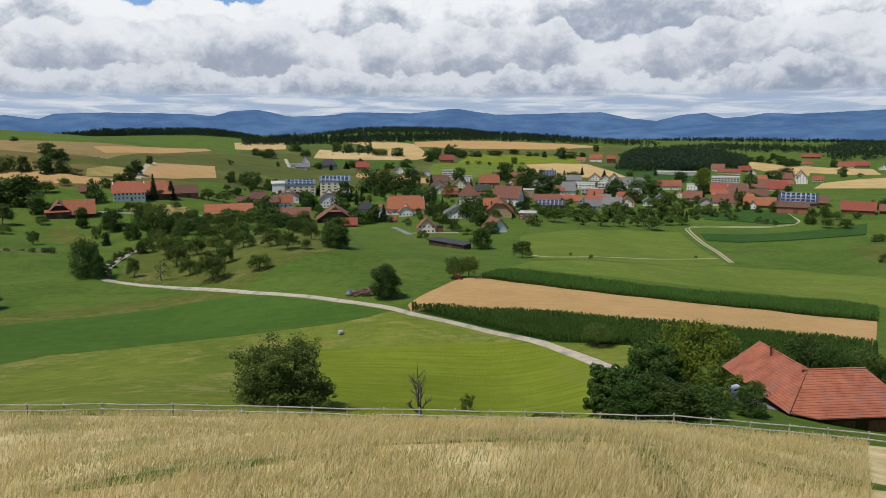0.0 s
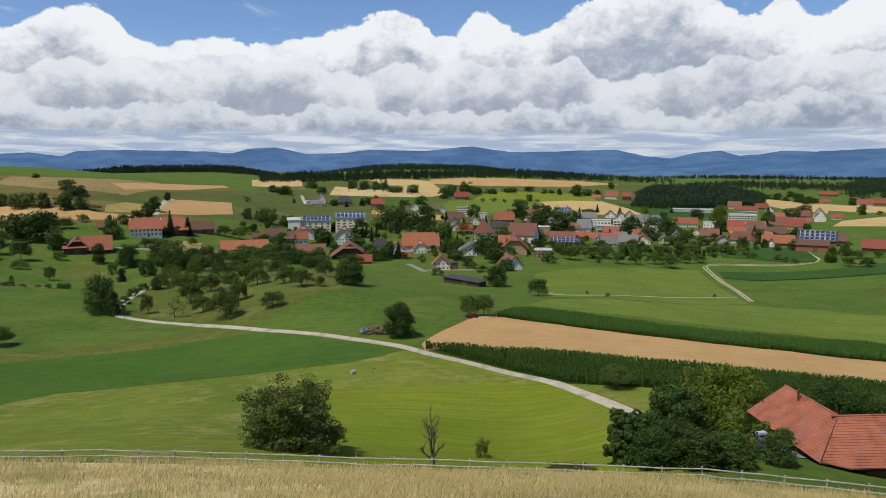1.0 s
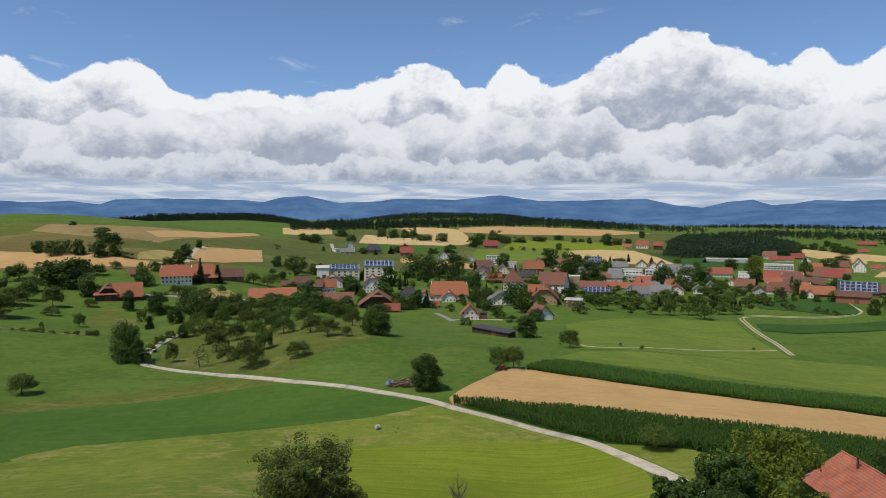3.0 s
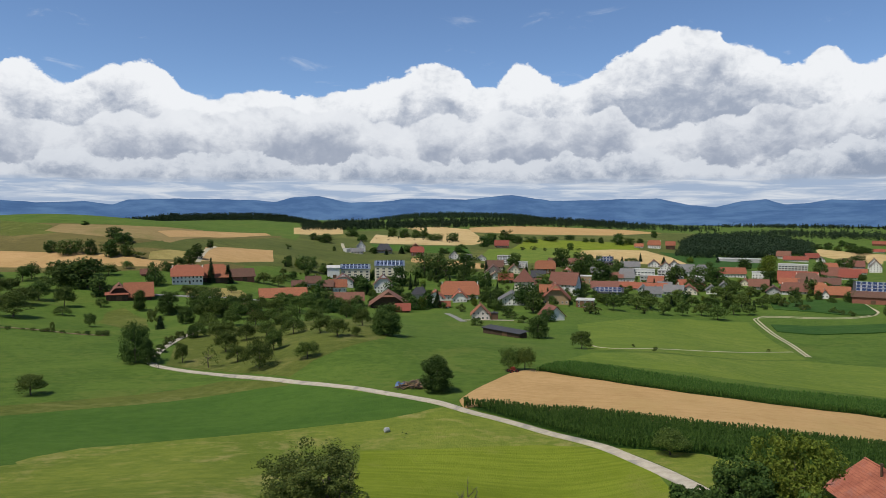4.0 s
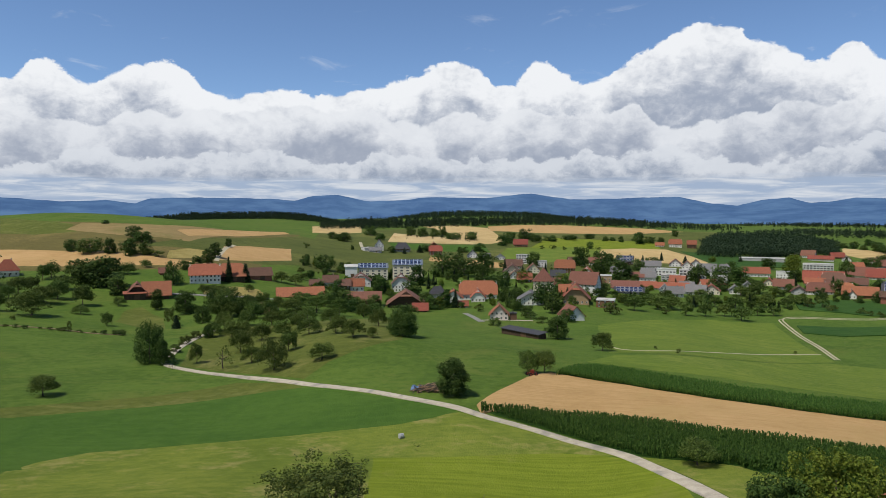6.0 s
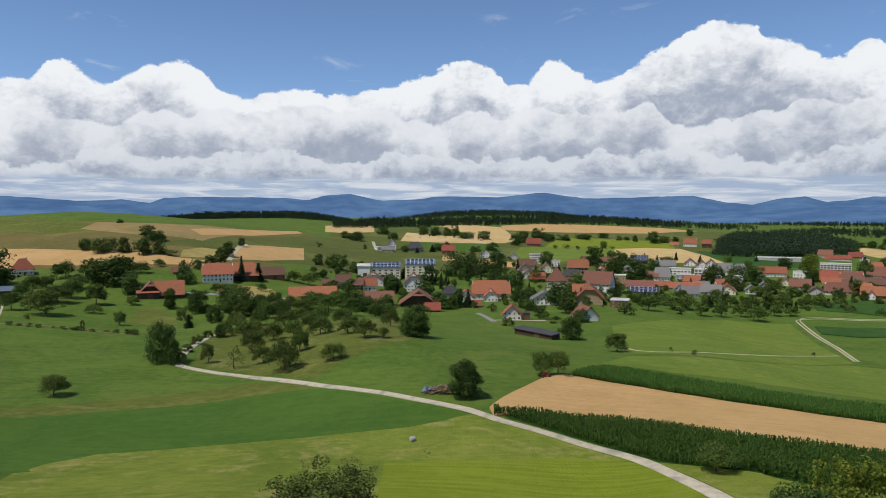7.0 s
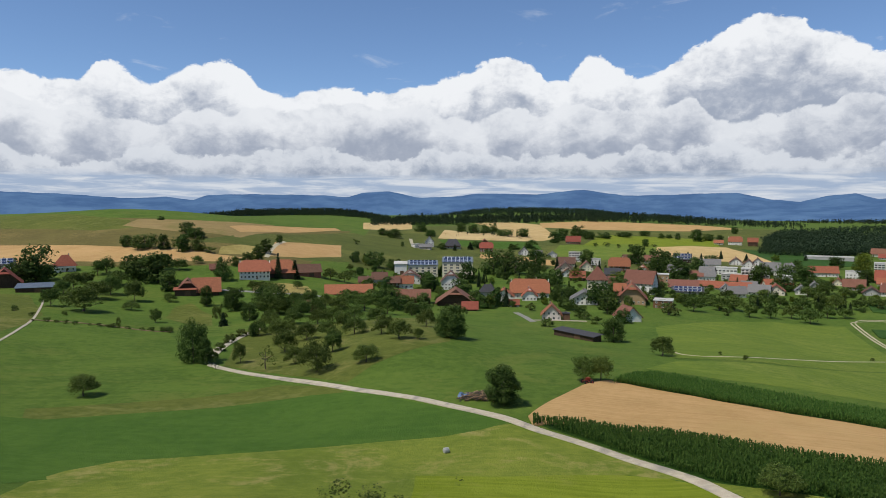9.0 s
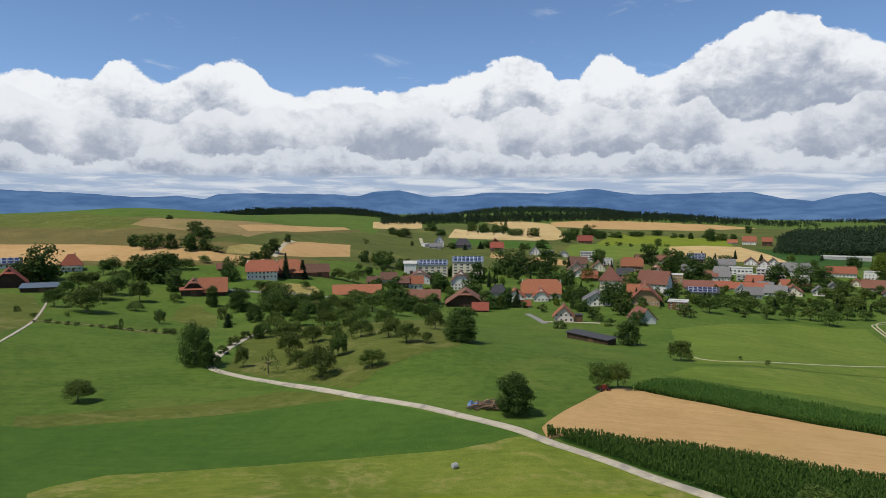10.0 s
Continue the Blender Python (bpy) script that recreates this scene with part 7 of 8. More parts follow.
tree("oak", 213.8, 1385.7, 13.7, 30.3, "far trees")
tree("oak", 263.1, 1446, 11.9, 26.8, "far trees")
tree("oak", 795.4, 1373.4, 13.5, 23, "far trees")
tree("oak", 767.7, 1401.3, 11.5, 23.4, "far trees")
tree("oak", 730.2, 1371.9, 11.3, 23, "far trees")
tree("oak", 735.8, 1245, 20.4, 29.2, "far trees")
tree("oak", 812, 1431.2, 14.1, 21.5, "far trees")
tree("oak", 481, 1254.9, 10.3, 21.1, "far trees")
tree("shrub", 129.8, 1131.8, 7.5, 11.4)
tree("shrub", 149.7, 1146.4, 7.6, 11.6)
tree("shrub", 166.6, 1137.7, 6.6, 9.6)
tree("shrub", 187.1, 1153.1, 7.6, 11.7)
tree("shrub", 232.2, 1197.3, 5.9, 10.1)
tree("shrub", -182.3, 842.9, 7, 10)
# woods
wood("wood_east", "dark green mixed wood beside the village",
     [(380.8, 1146.1), (395.6, 1099.4), (451.3, 1087.8), (541.1, 1151.9), (648.6, 1232.8)],
     [(503.2, 1480.5), (585.3, 1559.8), (669.2, 1584.6), (738.1, 1572.3), (797.7, 1521.5)], 9, 25, 0.3, 3)
wood("wood_ridge", "dark forest along the far ridge",
     [(-255.7, 1302.8), (-199.8, 1510.2), (-90.3, 1720), (80, 1858.6), (230, 1878.8), (445.9, 1912), (611.7, 1911.5), (744.2, 1904.1)],
     [(-331.8, 1690.3), (-283.2, 2139.3), (-112.6, 2145.4), (93.1, 2164.7), (265.4, 2168.9), (616.1, 2642.1), (866.3, 2707.3), (986.1, 2523.3)], 15, 27, 0.7, 5)
wood("wood_hill", "wooded hill beyond the pasture",
     [(-753.9, 1691.9), (-659.6, 1730.9), (-546.2, 1770.1), (-439.7, 1799.5), (-314.5, 1825.6)],
     [(-917, 2057.2), (-802.2, 2104.6), (-664.4, 2152.2), (-534.9, 2188.1), (-382.5, 2219.8)], 13, 26, 0.7, 6)
wood("wood_crest", "dark forest on the crest of the far ridge",
     [(-250, 2490.1), (-91.5, 2500.9), (67.8, 2501.7), (225.9, 2492.4), (400, 2470.4)],
     [(-300, 2987.5), (-109.8, 3000.6), (81.3, 3001.5), (271, 2990.4), (480, 2964)], 17, 27, 0.7, 7)
wood("wood_right", "wooded slope on the far side of the valley",
     [(892.7, 1369.1), (896.7, 1312.4), (923.7, 1285), (968.2, 1253.3), (1014.3, 1200.3)],
     [(1306, 1999.5), (1544.3, 2246.3), (1785.7, 2442.7), (2050.2, 2615.3), (2241.5, 2676.8)], 24, 30, 0.3, 12)
wood("wood_plain", "distant woods across the plain",
     [(727.5, 1757.9), (829.2, 1712.2), (912.6, 1669.2), (989.6, 1624.7), (1076.9, 1568.1), (1155.1, 1511.4)],
     [(823.2, 1988.9), (938.3, 1937.2), (1032.7, 1888.5), (1119.8, 1838.1), (1218.6, 1774.1), (1307, 1709.9)], 15, 24, 0.4, 8)
wood("wood_plain_far", "far woods at the foot of the mountains",
     [(995, 2832.9), (1309.2, 2702), (1440.9, 2634.1), (1562.4, 2563.8), (1700.3, 2474.4), (1846.7, 2367.1)],
     [(1094.4, 3115.9), (1440.1, 2971.9), (1585, 2897.2), (1718.6, 2819.9), (1870.3, 2721.6), (2031.3, 2603.5)], 26, 26, 0.4, 10)
wood("wood_edge", "scattered hedge trees on the far rise",
     [(-97.1, 1151.7), (-62.2, 1187.1), (-14.7, 1169), (22.7, 1174.2)],
     [(-100.4, 1249.5), (-67.5, 1287.6), (-15.5, 1230.7), (23.6, 1222.7)], 14, 9, 0.0, 9)
# corn
corn("corn_north", "tall green corn standing in a long strip",
     [(30.6, 213.3), (32.8, 211.3), (40, 205.2), (47, 200.5), (53.2, 194.3), (59.5, 190), (65.4, 185.5), (71.6, 182.8), (77.4, 179.6), (82.8, 176), (88.8, 174.3), (94.6, 172.6), (104.1, 173), (123.1, 169.2), (131.1, 165.1)],
      [(28.5, 210.7), (30.9, 215.9), (36.4, 223.3), (42.1, 225.6), (48.5, 222.4), (58.5, 214.1), (64.9, 207.4), (71.7, 203.5), (77.9, 198.9), (84.7, 196.6), (91, 193.6), (97.7, 191.9), (105.4, 192.4), (116.4, 193.5), (139.9, 194.5), (145.4, 184.8)], 0.62, 2.1, 1)
corn("corn_south", "tall green corn beside the gravel lane",
     [(5.5, 169.4), (8.6, 164), (12.3, 160.8), (18, 155.4), (23.3, 149.6), (28.1, 144), (32.4, 138.1), (34.8, 134.9), (37.4, 132.6), (40.8, 130.4), (45, 127.7), (49.6, 126.7), (48.8, 125.1), (55.5, 121.3), (65.7, 118.7), (75.8, 116.2), (87, 115.6), (92.9, 113)],
      [(5.4, 164.7), (8.8, 167.5), (12.8, 168.1), (19.2, 166.1), (25.5, 164.3), (31.8, 163.5), (37.5, 160), (42.9, 156.9), (47.9, 153), (52.9, 150.1), (58.1, 148.5), (63, 146.3), (68.1, 145), (73.2, 144), (78.3, 143), (85.9, 143), (104.3, 141.6), (110.2, 136.9)], 0.62, 2.1, 2)
# near trees and bushes
def near_tree(x, y):
    """The wide many-stemmed tree just below the fence."""
    root = broad_tree("broadleaf_tree", 201, 11.6, 13.0, 0.2, 230, 105, 0.185, "leaf_shrub", "wide bushy tree with thin upper shoots below the fence", 0.32, 5, -0.95, 0.15)
    root.matrix_basis = pose(x, y, float(land(x, y)) - 0.3, 0, 0, 40) @ Matrix.Diagonal((1, 1, 0.78, 1))
    rng = np.random.default_rng(77)
    c = np.array([(rng.normal() * 3.2, rng.normal() * 2.5, 9.7 + abs(rng.normal()) * 0.9) for _ in range(26)])
    v, f = leaves(rng, c, np.full(26, 0.55), 20, 0.14, 0.2, 1.4)
    part("upper_foliage", mesh_of("upper_foliage", v, f, "leaf_shrub"), "leaf_shrub", root)["kind"] = "stuff"


def yard_tree(x, y, tall, wide, seed, mat, label):
    root = broad_tree("broadleaf_tree", seed, tall, wide, 0.3, 180, 105, 0.21, mat, label, 0.3, 1, -0.95, 0.16)
    root.matrix_basis = pose(x, y, float(land(x, y)) - 0.2, 0, 0, seed * 37 % 360)
    return root


def dead_tree(x, y):
    """A leafless old trunk with upright bare branches."""
    rng = np.random.default_rng(9)
    root = empty("dead_tree", x, y, float(land(x, y)) - 0.2, 0.0, 0.74)
    bm = bmesh.new()
    limb(bm, (0, 0, -0.6), (0.1, 0, 2.8), 0.42, 0.34, 9)
    part("trunk", bm, "dead_bark", root)

    def grow(p, way, length, r, depth, bm):
        q = p
        for s in range(4):
            n = q + way * length / 4
            limb(bm, q, n, r * (1 - s * 0.2), r * (0.8 - s * 0.2) + 0.008, 5)
            if depth and s > 0:
                for _ in range(2 if depth > 1 else 1):
                    side = Vector((rng.normal(), rng.normal(), 0.5)).normalized()
                    grow(n, (way * 0.55 + side * 0.75).normalized(), length * rng.uniform(0.3, 0.5), r * 0.45, depth - 1, bm)
            q = n
            way = (way + Vector((rng.normal(), rng.normal(), 0.6)) * 0.12).normalized()

    for a, tilt, ln, z in ((0.3, 0.10, 5.6, 2.5), (2.2, 0.25, 4.8, 2.3), (4.1, 0.22, 5.0, 2.6), (5.4, 0.8, 3.0, 2.0), (3.3, 0.95, 2.9, 1.8), (1.2, 0.45, 3.6, 2.4)):
        bm = bmesh.new()
        way = Vector((math.cos(a) * math.sin(tilt), math.sin(a) * math.sin(tilt) * 0.8, math.cos(tilt)))
        grow(Vector((0.1 * math.cos(a), 0.1 * math.sin(a), z)), way, ln, 0.2, 2, bm)
        part("branch", bm, "dead_bark", root)
    tagged(root, "bare dead tree trunk with upright leafless branches", "tree")


def small_car(x, y, turn, paint, label):
    root = empty("car", x, y, float(land(x, y)) + 0.05, turn)
    bm = bmesh.new()
    prof = [(-2.1, 0.35), (-2.15, 0.8), (-1.3, 0.95), (-0.7, 1.45), (1.2, 1.47), (1.9, 0.98), (2.1, 0.9), (2.1, 0.35)]
    rows = [[bm.verts.new((px, sy * (0.85 if pz < 1 else 0.68), pz)) for px, pz in prof] for sy in (-1, 1)]
    for i in range(len(prof)):
        j = (i + 1) % len(prof)
        bm.faces.new((rows[0][i], rows[0][j], rows[1][j], rows[1][i]))
    bm.faces.new(rows[0][::-1])
    bm.faces.new(rows[1])
    bmesh.ops.recalc_face_normals(bm, faces=bm.faces)
    bmesh.ops.bevel(bm, geom=bm.edges[:], offset=0.06, segments=2, affect="EDGES")
    part("body", bm, paint, root)
    for sy in (-1, 1):
        bm = bmesh.new()
        box(bm, -0.85, 1.45, sy * 0.79 - 0.02, sy * 0.79 + 0.02, 1.0, 1.32)
        part("side_window", bm, "window_dark", root)
        for px in (-1.35, 1.3):
            bm = bmesh.new()
            limb(bm, (px, sy * 0.72, 0.33), (px, sy * 0.9, 0.33), 0.33, 0.33, 14)
            part("wheel", bm, "rubber", root)
    tagged(root, label, "car")


def round_bale(x, y):
    """A plastic-wrapped bale lying in the meadow."""
    root = empty("wrapped_bale", x, y, float(land(x, y)), 35, 0.85)
    bm = bmesh.new()
    for r, px in ((0.5, -0.62), (0.62, -0.5), (0.66, 0.0), (0.62, 0.5), (0.5, 0.62)):
        for i in range(20):
            a = 2 * math.pi * i / 20
            bm.verts.new((px, math.cos(a) * r, 0.64 + math.sin(a) * r))
    bm.verts.ensure_lookup_table()
    for k2 in range(4):
        for i in range(20):
            j = (i + 1) % 20
            bm.faces.new([bm.verts[n] for n in (k2 * 20 + i, k2 * 20 + j, k2 * 20 + 20 + j, k2 * 20 + 20 + i)])
    bm.faces.new([bm.verts[i] for i in range(19, -1, -1)])
    bm.faces.new([bm.verts[80 + i] for i in range(20)])
    bmesh.ops.recalc_face_normals(bm, faces=bm.faces)
    part("wrapping", bm, "white_wrap", root)
    # slab added as painted shade where the bale meets the ground
    bm = bmesh.new()
    box(bm, -0.5, 0.5, -0.45, 0.45, -0.15, 0.16)
    bmesh.ops.bevel(bm, geom=bm.edges[:], offset=0.08, segments=2, affect="EDGES")
    part("dark_underside", bm, "bale_shade", root)
    tagged(root, "white plastic-wrapped round bale on the meadow", "bale")


def wood_heap(x, y):
    """A long heap of brushwood and logs beside the lane, with a blue cover at one end."""
    rng = np.random.default_rng(31)
    root = empty("wood_heap", x, y, float(land(x, y)), -16)
    for i in range(170):
        t = rng.uniform(-1, 1)
        h = 1.7 * (1 - t * t) ** 0.5
        p = Vector((t * 4.2, rng.normal() * 0.8, rng.uniform(0.0, h)))
        a = rng.normal() * 0.5 + (0 if rng.uniform() < 0.6 else 1.3)
        way = Vector((math.cos(a), math.sin(a), rng.normal() * 0.25)).normalized() * rng.uniform(0.7, 1.8)
        bm = bmesh.new()
        limb(bm, p - way, p + way, rng.uniform(0.06, 0.15), rng.uniform(0.05, 0.12), 6)
        part("log", bm, "cut_wood" if rng.uniform() < 0.65 else "bark", root)
    tagged(root, "long heap of cut branches and logs beside the lane", "wood pile")
    bm = bmesh.new()
    n = 12
    rows = [[bm.verts.new((-4.4 + i * 0.25, -1.3 + j * 0.26, 0.15 + 1.1 * math.sin(math.pi * j / 10) * (0.75 + 0.25 * math.sin(i * 0.9)) + rng.normal() * 0.05)) for j in range(11)] for i in range(n)]
    for i in range(n - 1):
        for j in range(10):
            bm.faces.new((rows[i][j], rows[i][j + 1], rows[i + 1][j + 1], rows[i + 1][j]))
    bmesh.ops.recalc_face_normals(bm, faces=bm.faces)
    me = bpy.data.meshes.new("tarpaulin")
    bm.to_mesh(me)
    bm.free()
    me.materials.append(MATS["tarp_blue"])
    tarp = new("tarpaulin", me)
    tarp.matrix_basis = root.matrix_basis @ Matrix.Translation((-1.0, 0.4, 0.1))
    tagged(tarp, "crumpled blue tarpaulin over the end of the wood heap", "tarpaulin")


def hay_rake(x, y):
    """A red farm implement parked at the corner of the stubble."""
    root = empty("farm_implement", x, y, float(land(x, y)) + 0.05, 25)
    for nm, dims, mat in (("frame", (-1.6, 1.6, -0.12, 0.12, 0.75, 0.95), "red_paint"), ("toolbar", (-0.12, 0.12, -1.5, 1.5, 0.6, 0.8), "red_paint"), ("hopper", (-0.5, 0.6, -0.6, 0.6, 0.9, 1.7), "red_paint")):
        bm = bmesh.new()
        box(bm, *dims)
        bmesh.ops.bevel(bm, geom=bm.edges[:], offset=0.04, segments=1, affect="EDGES")
        part(nm, bm, mat, root)
    for px, py in ((-0.9, -1.0), (-0.9, 1.0), (0.9, -1.1), (0.9, 1.1)):
        bm = bmesh.new()
        limb(bm, (px, py - 0.14, 0.5), (px, py + 0.14, 0.5), 0.55, 0.55, 16)
        wheel = part("wheel", bm, "rubber", root)
        bm = bmesh.new()
        limb(bm, (px, py - 0.16, 0.5), (px, py + 0.16, 0.5), 0.25, 0.25, 10)
        part("rim", bm, "red_paint", wheel)
    for i in range(7):
        bm = bmesh.new()
        limb(bm, (-1.5, -1.3 + i * 0.43, 0.7), (-1.9, -1.3 + i * 0.43, 0.05), 0.04, 0.03, 5)
        part("tine", bm, "rubber", root)
    tagged(root, "red tractor implement parked at the field corner", "farm machine")



near_tree(-14.5, 76.8)
dead_tree(3, 75.4)
yard_tree(29.4, 80, 7.6, 6.4, 301, "leaf_oak", "dark green bushy tree beside the farmyard")
yard_tree(37.1, 84, 9.4, 9.4, 302, "leaf_oak", "large dense dark tree beside the barn")
yard_tree(44.2, 86, 12.2, 12.2, 303, "leaf_lime", "large leafy tree with sunlit crown by the barn")
tree("oak", 30.6, 74.5, 6.0, 7.5)
tree("oak", 35.6, 74, 6.0, 9)
tree("oak", 40.5, 74.5, 5.0, 7)
tree("oak", 33.6, 78, 7.0, 8)
tree("oak", 48.6, 78, 5.6, 6.2)
tree("shrub", 10.9, 89.6, 2.9, 2.6)
tree("shrub", 13.1, 50.9, 1.6, 2.6)
tree("shrub", 14.2, 50.8, 2.0, 2.8)
tree("shrub", 15.7, 51.6, 1.7, 2.2)
tree("oak", 61, 104.5, 7, 7)
tree("oak", 74.9, 107, 10, 10)
tree("oak", 81.6, 108.3, 8, 8)
tree("oak", 66.5, 106.3, 6, 8)
tree("oak", 89, 112, 7.5, 10)
tree("oak", 83.4, 99.7, 9, 9)
tree("apple", 42.2, 127.5, 6.2, 7.4)
small_car(53.5, 92, 20, "car_grey", "parked silver-grey estate car in the yard")
round_bale(-11.7, 147)
wood_heap(-7.1, 185.6)
hay_rake(21.3, 209.6)
# ---------------------------------------------------------------- the red-roofed barn below the slope
def courses(parent, a, b, c, d, n, thick=0.09):
    """A tiled slope between the eave a-b and the ridge d-c, laid in n overlapping courses."""
    a, b, c, d = Vector(a), Vector(b), Vector(c), Vector(d)
    bm = bmesh.new()
    nrm = (b - a).cross(d - a).normalized()
    if nrm.z < 0:
        nrm = -nrm
    slab(bm, [a, b, c, d], 0.12)
    slope = part("roof_slope", bm, "brown_wood", parent)
    for i in range(n):
        t0, t1 = i / n, min(1.0, (i + 1.06) / n)
        p = [a.lerp(d, t0) + nrm * 0.12, b.lerp(c, t0) + nrm * 0.12, b.lerp(c, t1) + nrm * 0.06, a.lerp(d, t1) + nrm * 0.06]
        bm = bmesh.new()
        slab(bm, p, thick)
        part("tile_course", bm, "barn_tile", slope)


def near_barn():
    base = 14.5
    root = empty("barn", 62.2, 90, base)
    o = Vector((62.2, 90, base))

    def L3(x, y, z):
        return Vector((x, y, z)) - o

    bm = bmesh.new()
    box(bm, -5.0, 5.0, -7.6, 10.0, 0, 5.2)
    part("wall", bm, "dark_wood", root)
    bm = bmesh.new()
    box(bm, -1.6, 12.0, -9.0, -4.65, 0, 5.0)
    part("wall", bm, "dark_wood", root)
    bm = bmesh.new()
    v = [bm.verts.new(p) for p in ((-5, -4.2, 5.5), (5, -2.6, 5.5), (0, -2.9, 9.2), (-5, 9.95, 5.5), (5, 9.95, 5.5), (0, 9.95, 9.2))]
    for f in ((0, 1, 2), (5, 4, 3), (0, 3, 4, 1)):
        bm.faces.new([v[i] for i in f])
    part("gable", bm, "dark_wood", root)
    ridge = 24.0
    courses(root, L3(55.9, 80.6, 19.8), L3(55.9, 101.2, 19.8), L3(62.2, 101.2, ridge), L3(62.2, 87.0, ridge), 16)
    courses(root, L3(68.5, 88.5, 19.8), L3(68.5, 101.2, 19.8), L3(62.2, 101.2, ridge), L3(62.2, 88.5, ridge), 16)
    # the wing's front slope: a short verge, then the valley against the main roof
    edge_t, edge_x, n = (0.0, 0.13, 1.0), (59.6, 56.1, 62.3), 19
    bm = bmesh.new()
    slab(bm, [L3(59.6, 79.6, 19.3), L3(75.4, 79.6, 19.3), L3(71.3, 87.0, ridge - 0.05), L3(62.3, 87.0, ridge - 0.05), L3(56.1, 80.6, 19.9)], 0.12)
    wing = part("roof_slope", bm, "brown_wood", root)
    for i in range(n):
        t0, t1 = i / n, min(1.0, (i + 1.06) / n)
        p = []
        for t, up in ((t0, 0.14), (t1, 0.08)):
            yy, zz = 79.6 + 7.4 * t, 19.3 + (ridge - 19.35) * t + up
            ends = [L3(float(np.interp(t, edge_t, edge_x)), yy, zz), L3(75.4 - 4.1 * t, yy, zz)]
            p += ends if not p else ends[::-1]
        bm = bmesh.new()
        slab(bm, p, 0.09)
        part("tile_course", bm, "barn_tile", wing)
    courses(root, L3(75.4, 94.0, 19.3), L3(61.0, 94.0, 19.3), L3(61.5, 87.0, ridge - 0.05), L3(71.3, 87.0, ridge - 0.05), 19)
    courses(root, L3(75.4, 79.6, 19.3), L3(75.4, 94.0, 19.3), L3(71.3, 87.0, ridge - 0.04), L3(71.29, 86.99, ridge - 0.04), 19)
    for p, q in (((62.2, 87.0, ridge + 0.1), (62.2, 101.2, ridge + 0.1)), ((61.3, 87.0, ridge + 0.06), (71.3, 87.0, ridge + 0.06))):
        bm = bmesh.new()
        limb(bm, L3(*p), L3(*q), 0.16, 0.16, 8)
        part("ridge_tiles", bm, "barn_tile", root)
    bm = bmesh.new()
    limb(bm, L3(61.2, 95.6, 22.6), L3(61.2, 95.6, 25.0), 0.16, 0.16, 10)
    limb(bm, L3(61.2, 95.6, 25.0), L3(61.2, 95.6, 25.25), 0.28, 0.2, 10)
    part("flue_pipe", bm, "dark_wood", root, "dark metal flue pipe")
    for x0, x1 in ((0.5, 4.0), (6.0, 9.5)):
        bm = bmesh.new()
        box(bm, x0, x1, -9.12, -8.98, 0.2, 3.8)
        part("barn_door", bm, "brown_wood", root)
    tagged(root, "old timber barn with a patched red tiled roof", "barn", "farm buildings")


near_barn()

strip("yard", "grey asphalt yard beside the barn", [(46, 108), (50, 100), (53, 92), (55.5, 84)], 5.0, "asphalt", 0.15, category="driveway")

# ---------------------------------------------------------------- fence along the brow of the slope
FENCE = [(-58, 52), (-33, 48.6), (-23.5, 48.6), (-12.9, 47.4), (-3, 45.8), (5.9, 45), (13.8, 44.3), (18.8, 43.4), (26.4, 42), (31.4, 40.8), (38.6, 39.2), (52, 35.5), (66, 31)]
fence = empty("fence", 0, 0, 0)
line = smooth_line(FENCE, 43)
rng = np.random.default_rng(4)
tops = []
for i, (x, y) in enumerate(line):
    z = float(land(x, y))
    lean = rng.normal(size=2) * 0.05
    h = 1.15 + rng.normal() * 0.04
    bm = bmesh.new()
    limb(bm, (x, y, z - 0.4), (x + lean[0], y + lean[1], z + h), 0.085, 0.07, 7)
    part("post", bm, "fence_wood", fence)
    tops.append((Vector((x + lean[0] * 0.9, y - 0.1, z + h - 0.12)), Vector((x + lean[0] * 0.5, y - 0.1, z + h - 0.62))))
for i in range(len(tops) - 1):
    for r in (0, 1):
        p, q = tops[i][r], tops[i + 1][r]
        over = (q - p).normalized() * 0.18
        sag = Vector((0, 0, rng.normal() * 0.03))
        bm = bmesh.new()
        mid = (p + q) / 2 + sag
        limb(bm, p - over, mid, 0.062, 0.057, 7)
        limb(bm, mid, q + over, 0.057, 0.05, 7)
        part("rail", bm, "fence_wood", fence)
tagged(fence, "weathered two-rail wooden pasture fence on the slope", "fence")

# ---------------------------------------------------------------- dry grass on the near slope
field("meadow_straw", "straw-coloured dry grass slope above the fence", [(-70, 0), (-30, -4), (0, -6), (30, -4), (60, -2)],
      [(-58, 51.6), (-33, 48.2), (-12.9, 47), (5.9, 44.6), (18.8, 43), (31.4, 40.4), (52, 35), (66, 30.5)], "straw_grass", 0.06)


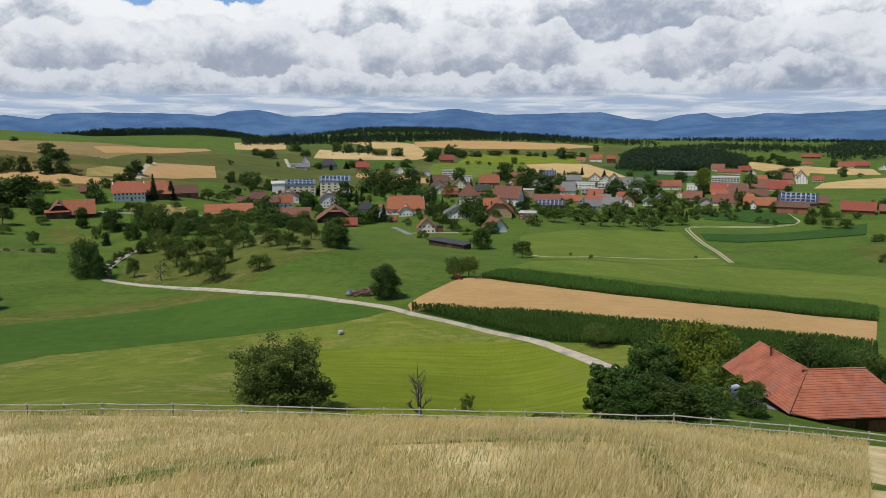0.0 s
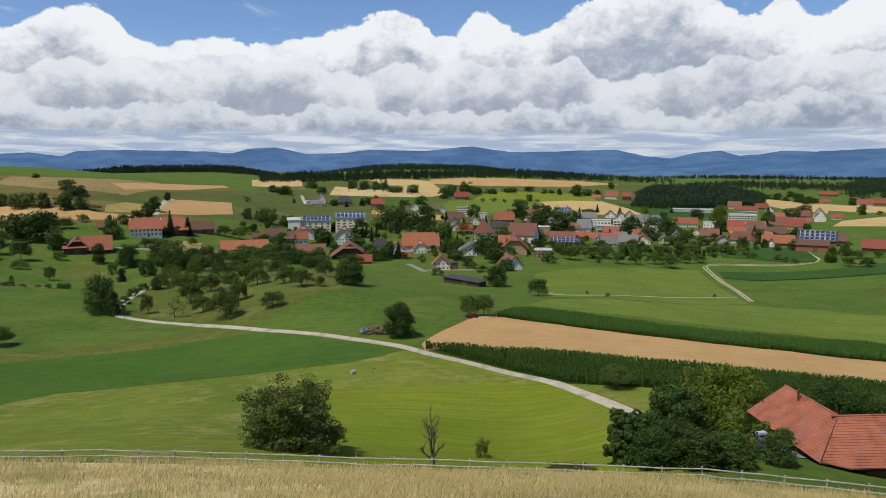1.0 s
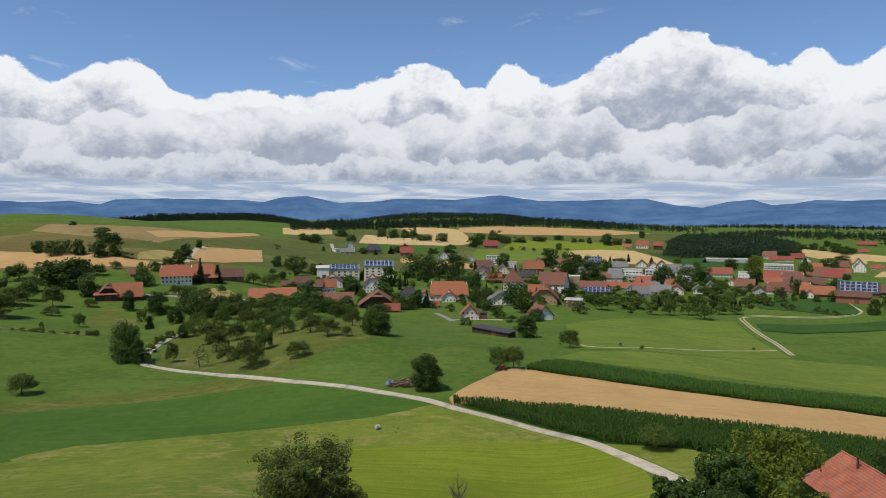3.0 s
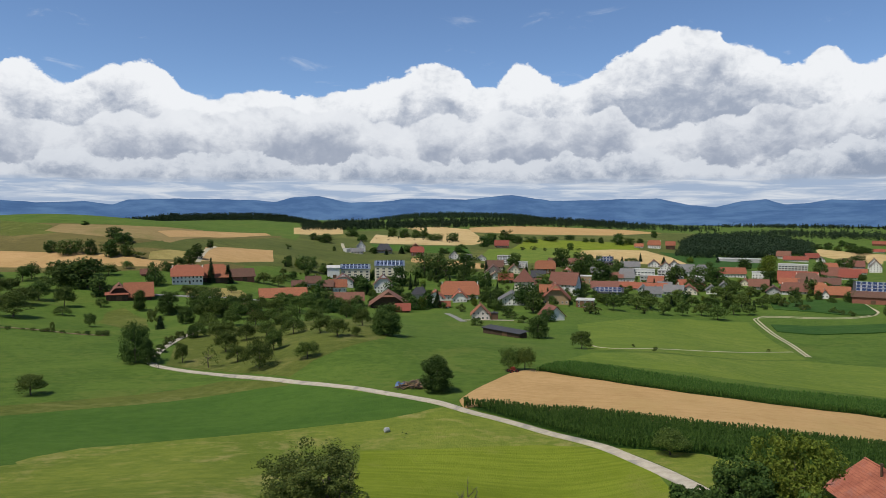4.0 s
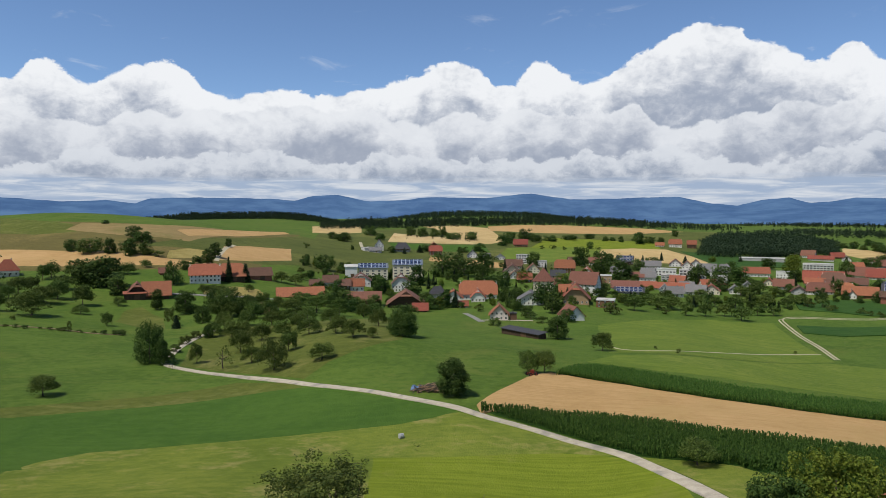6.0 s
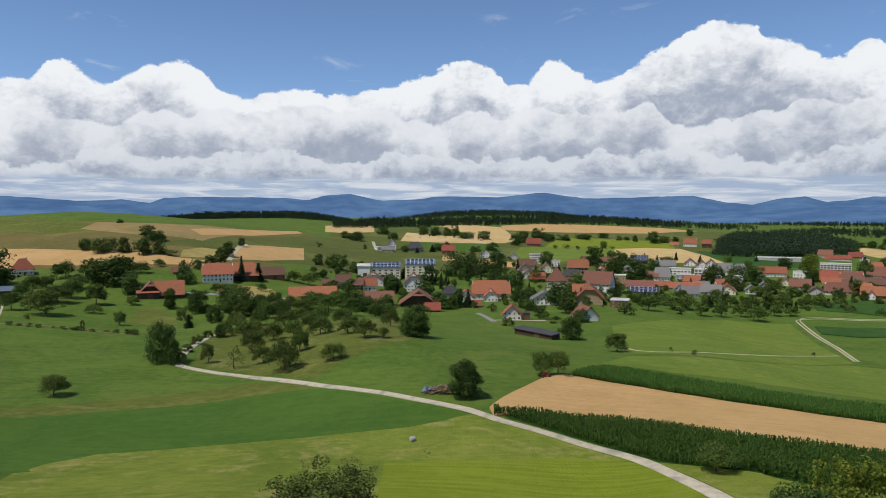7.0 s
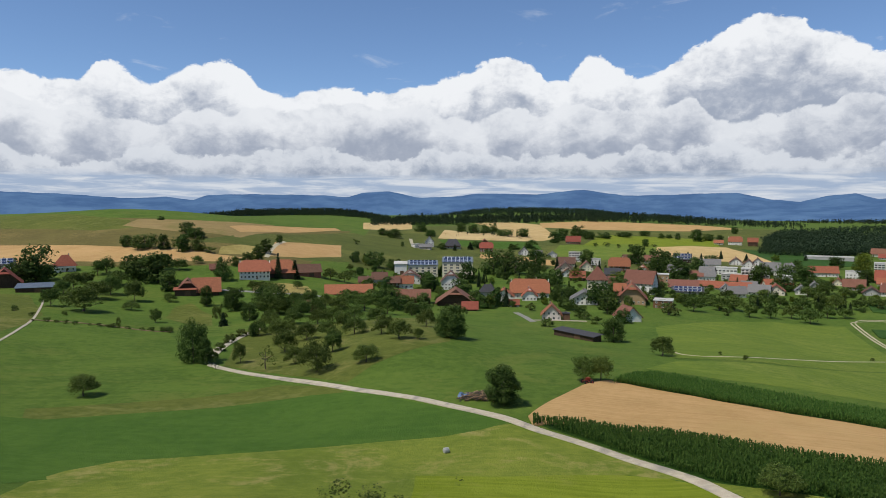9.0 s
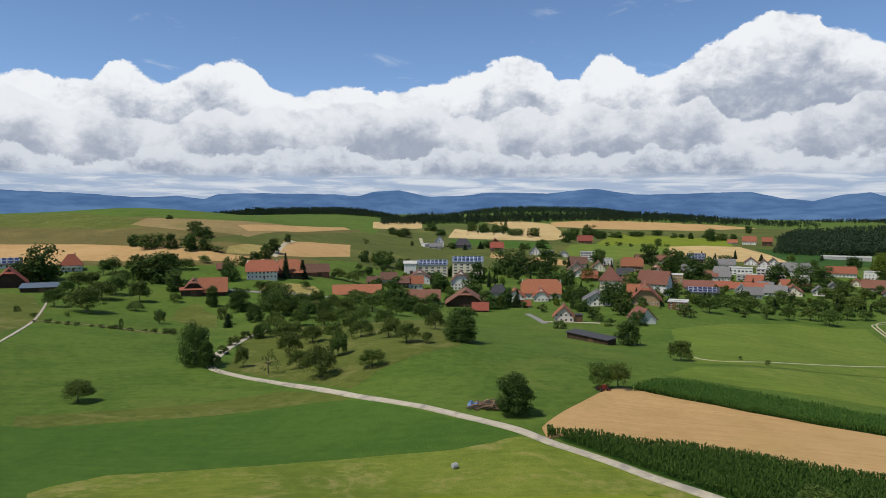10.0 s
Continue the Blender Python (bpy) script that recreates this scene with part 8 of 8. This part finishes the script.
def dry_grass(name, label, n, mat, tall, wide, seed, patchy):
    """Countless grass blades leaning with the wind over the slope between camera hill and fence."""
    rng = np.random.default_rng(seed)
    edge = np.array(FENCE, float)
    y = 2 + 55 * rng.uniform(0, 1, n) ** 1.15
    x = -1 + rng.uniform(-1, 1, n) * (y + 12) * 0.74
    brow = np.interp(x, edge[:, 0], edge[:, 1]) + 0.6
    clump = np.array([noise.noise((a * 0.22, b * 0.22, seed)) + 0.6 * noise.noise((a * 0.9, b * 0.9, seed + 3.0)) for a, b in zip(x, y)])
    ok = (y < brow) & (clump * patchy + rng.uniform(-0.5, 0.7, n) > 0)
    x, y, clump = x[ok], y[ok], clump[ok]
    m = len(x)
    z = land(x, y) + 0.04
    h = tall * rng.uniform(0.5, 1.15, m) * (1 + 0.35 * clump)
    a = rng.normal(size=m) * 1.0 + 0.4
    reach = h * rng.uniform(0.25, 0.7, m)
    dx, dy = np.cos(a) * reach, np.sin(a) * reach
    wx, wy = wide * rng.uniform(0.6, 1.2, m), wide * 0.3 * rng.normal(size=m)
    p0 = np.stack([x - wx, y - wy, z], 1)
    p1 = np.stack([x + wx, y + wy, z], 1)
    p2 = np.stack([x + wx * 0.8 + dx * 0.4, y + wy + dy * 0.4, z + h * 0.65], 1)
    p3 = np.stack([x - wx * 0.8 + dx * 0.4, y - wy + dy * 0.4, z + h * 0.65], 1)
    p4 = np.stack([x + wx * 0.3 + dx, y + wy * 0.3 + dy, z + h * 0.95], 1)
    p5 = np.stack([x - wx * 0.3 + dx, y - wy * 0.3 + dy, z + h * 0.95], 1)
    v = np.stack([p0, p1, p2, p3, p4, p5], 1).reshape(-1, 3)
    i = np.arange(m) * 6
    f = np.concatenate([np.stack([i, i + 1, i + 2, i + 3], 1), np.stack([i + 3, i + 2, i + 4, i + 5], 1)])
    tagged(new(name, mesh_of(name, v, f, mat)), label, "grass", kind="stuff")


dry_grass("dry_grass", "tall straw-coloured dry grass on the slope", 150000, "dry_blade", 0.52, 0.011, 11, 0.9)
dry_grass("green_grass", "patches of greener grass in the dry slope", 60000, "green_blade", 0.34, 0.012, 12, -1.3)
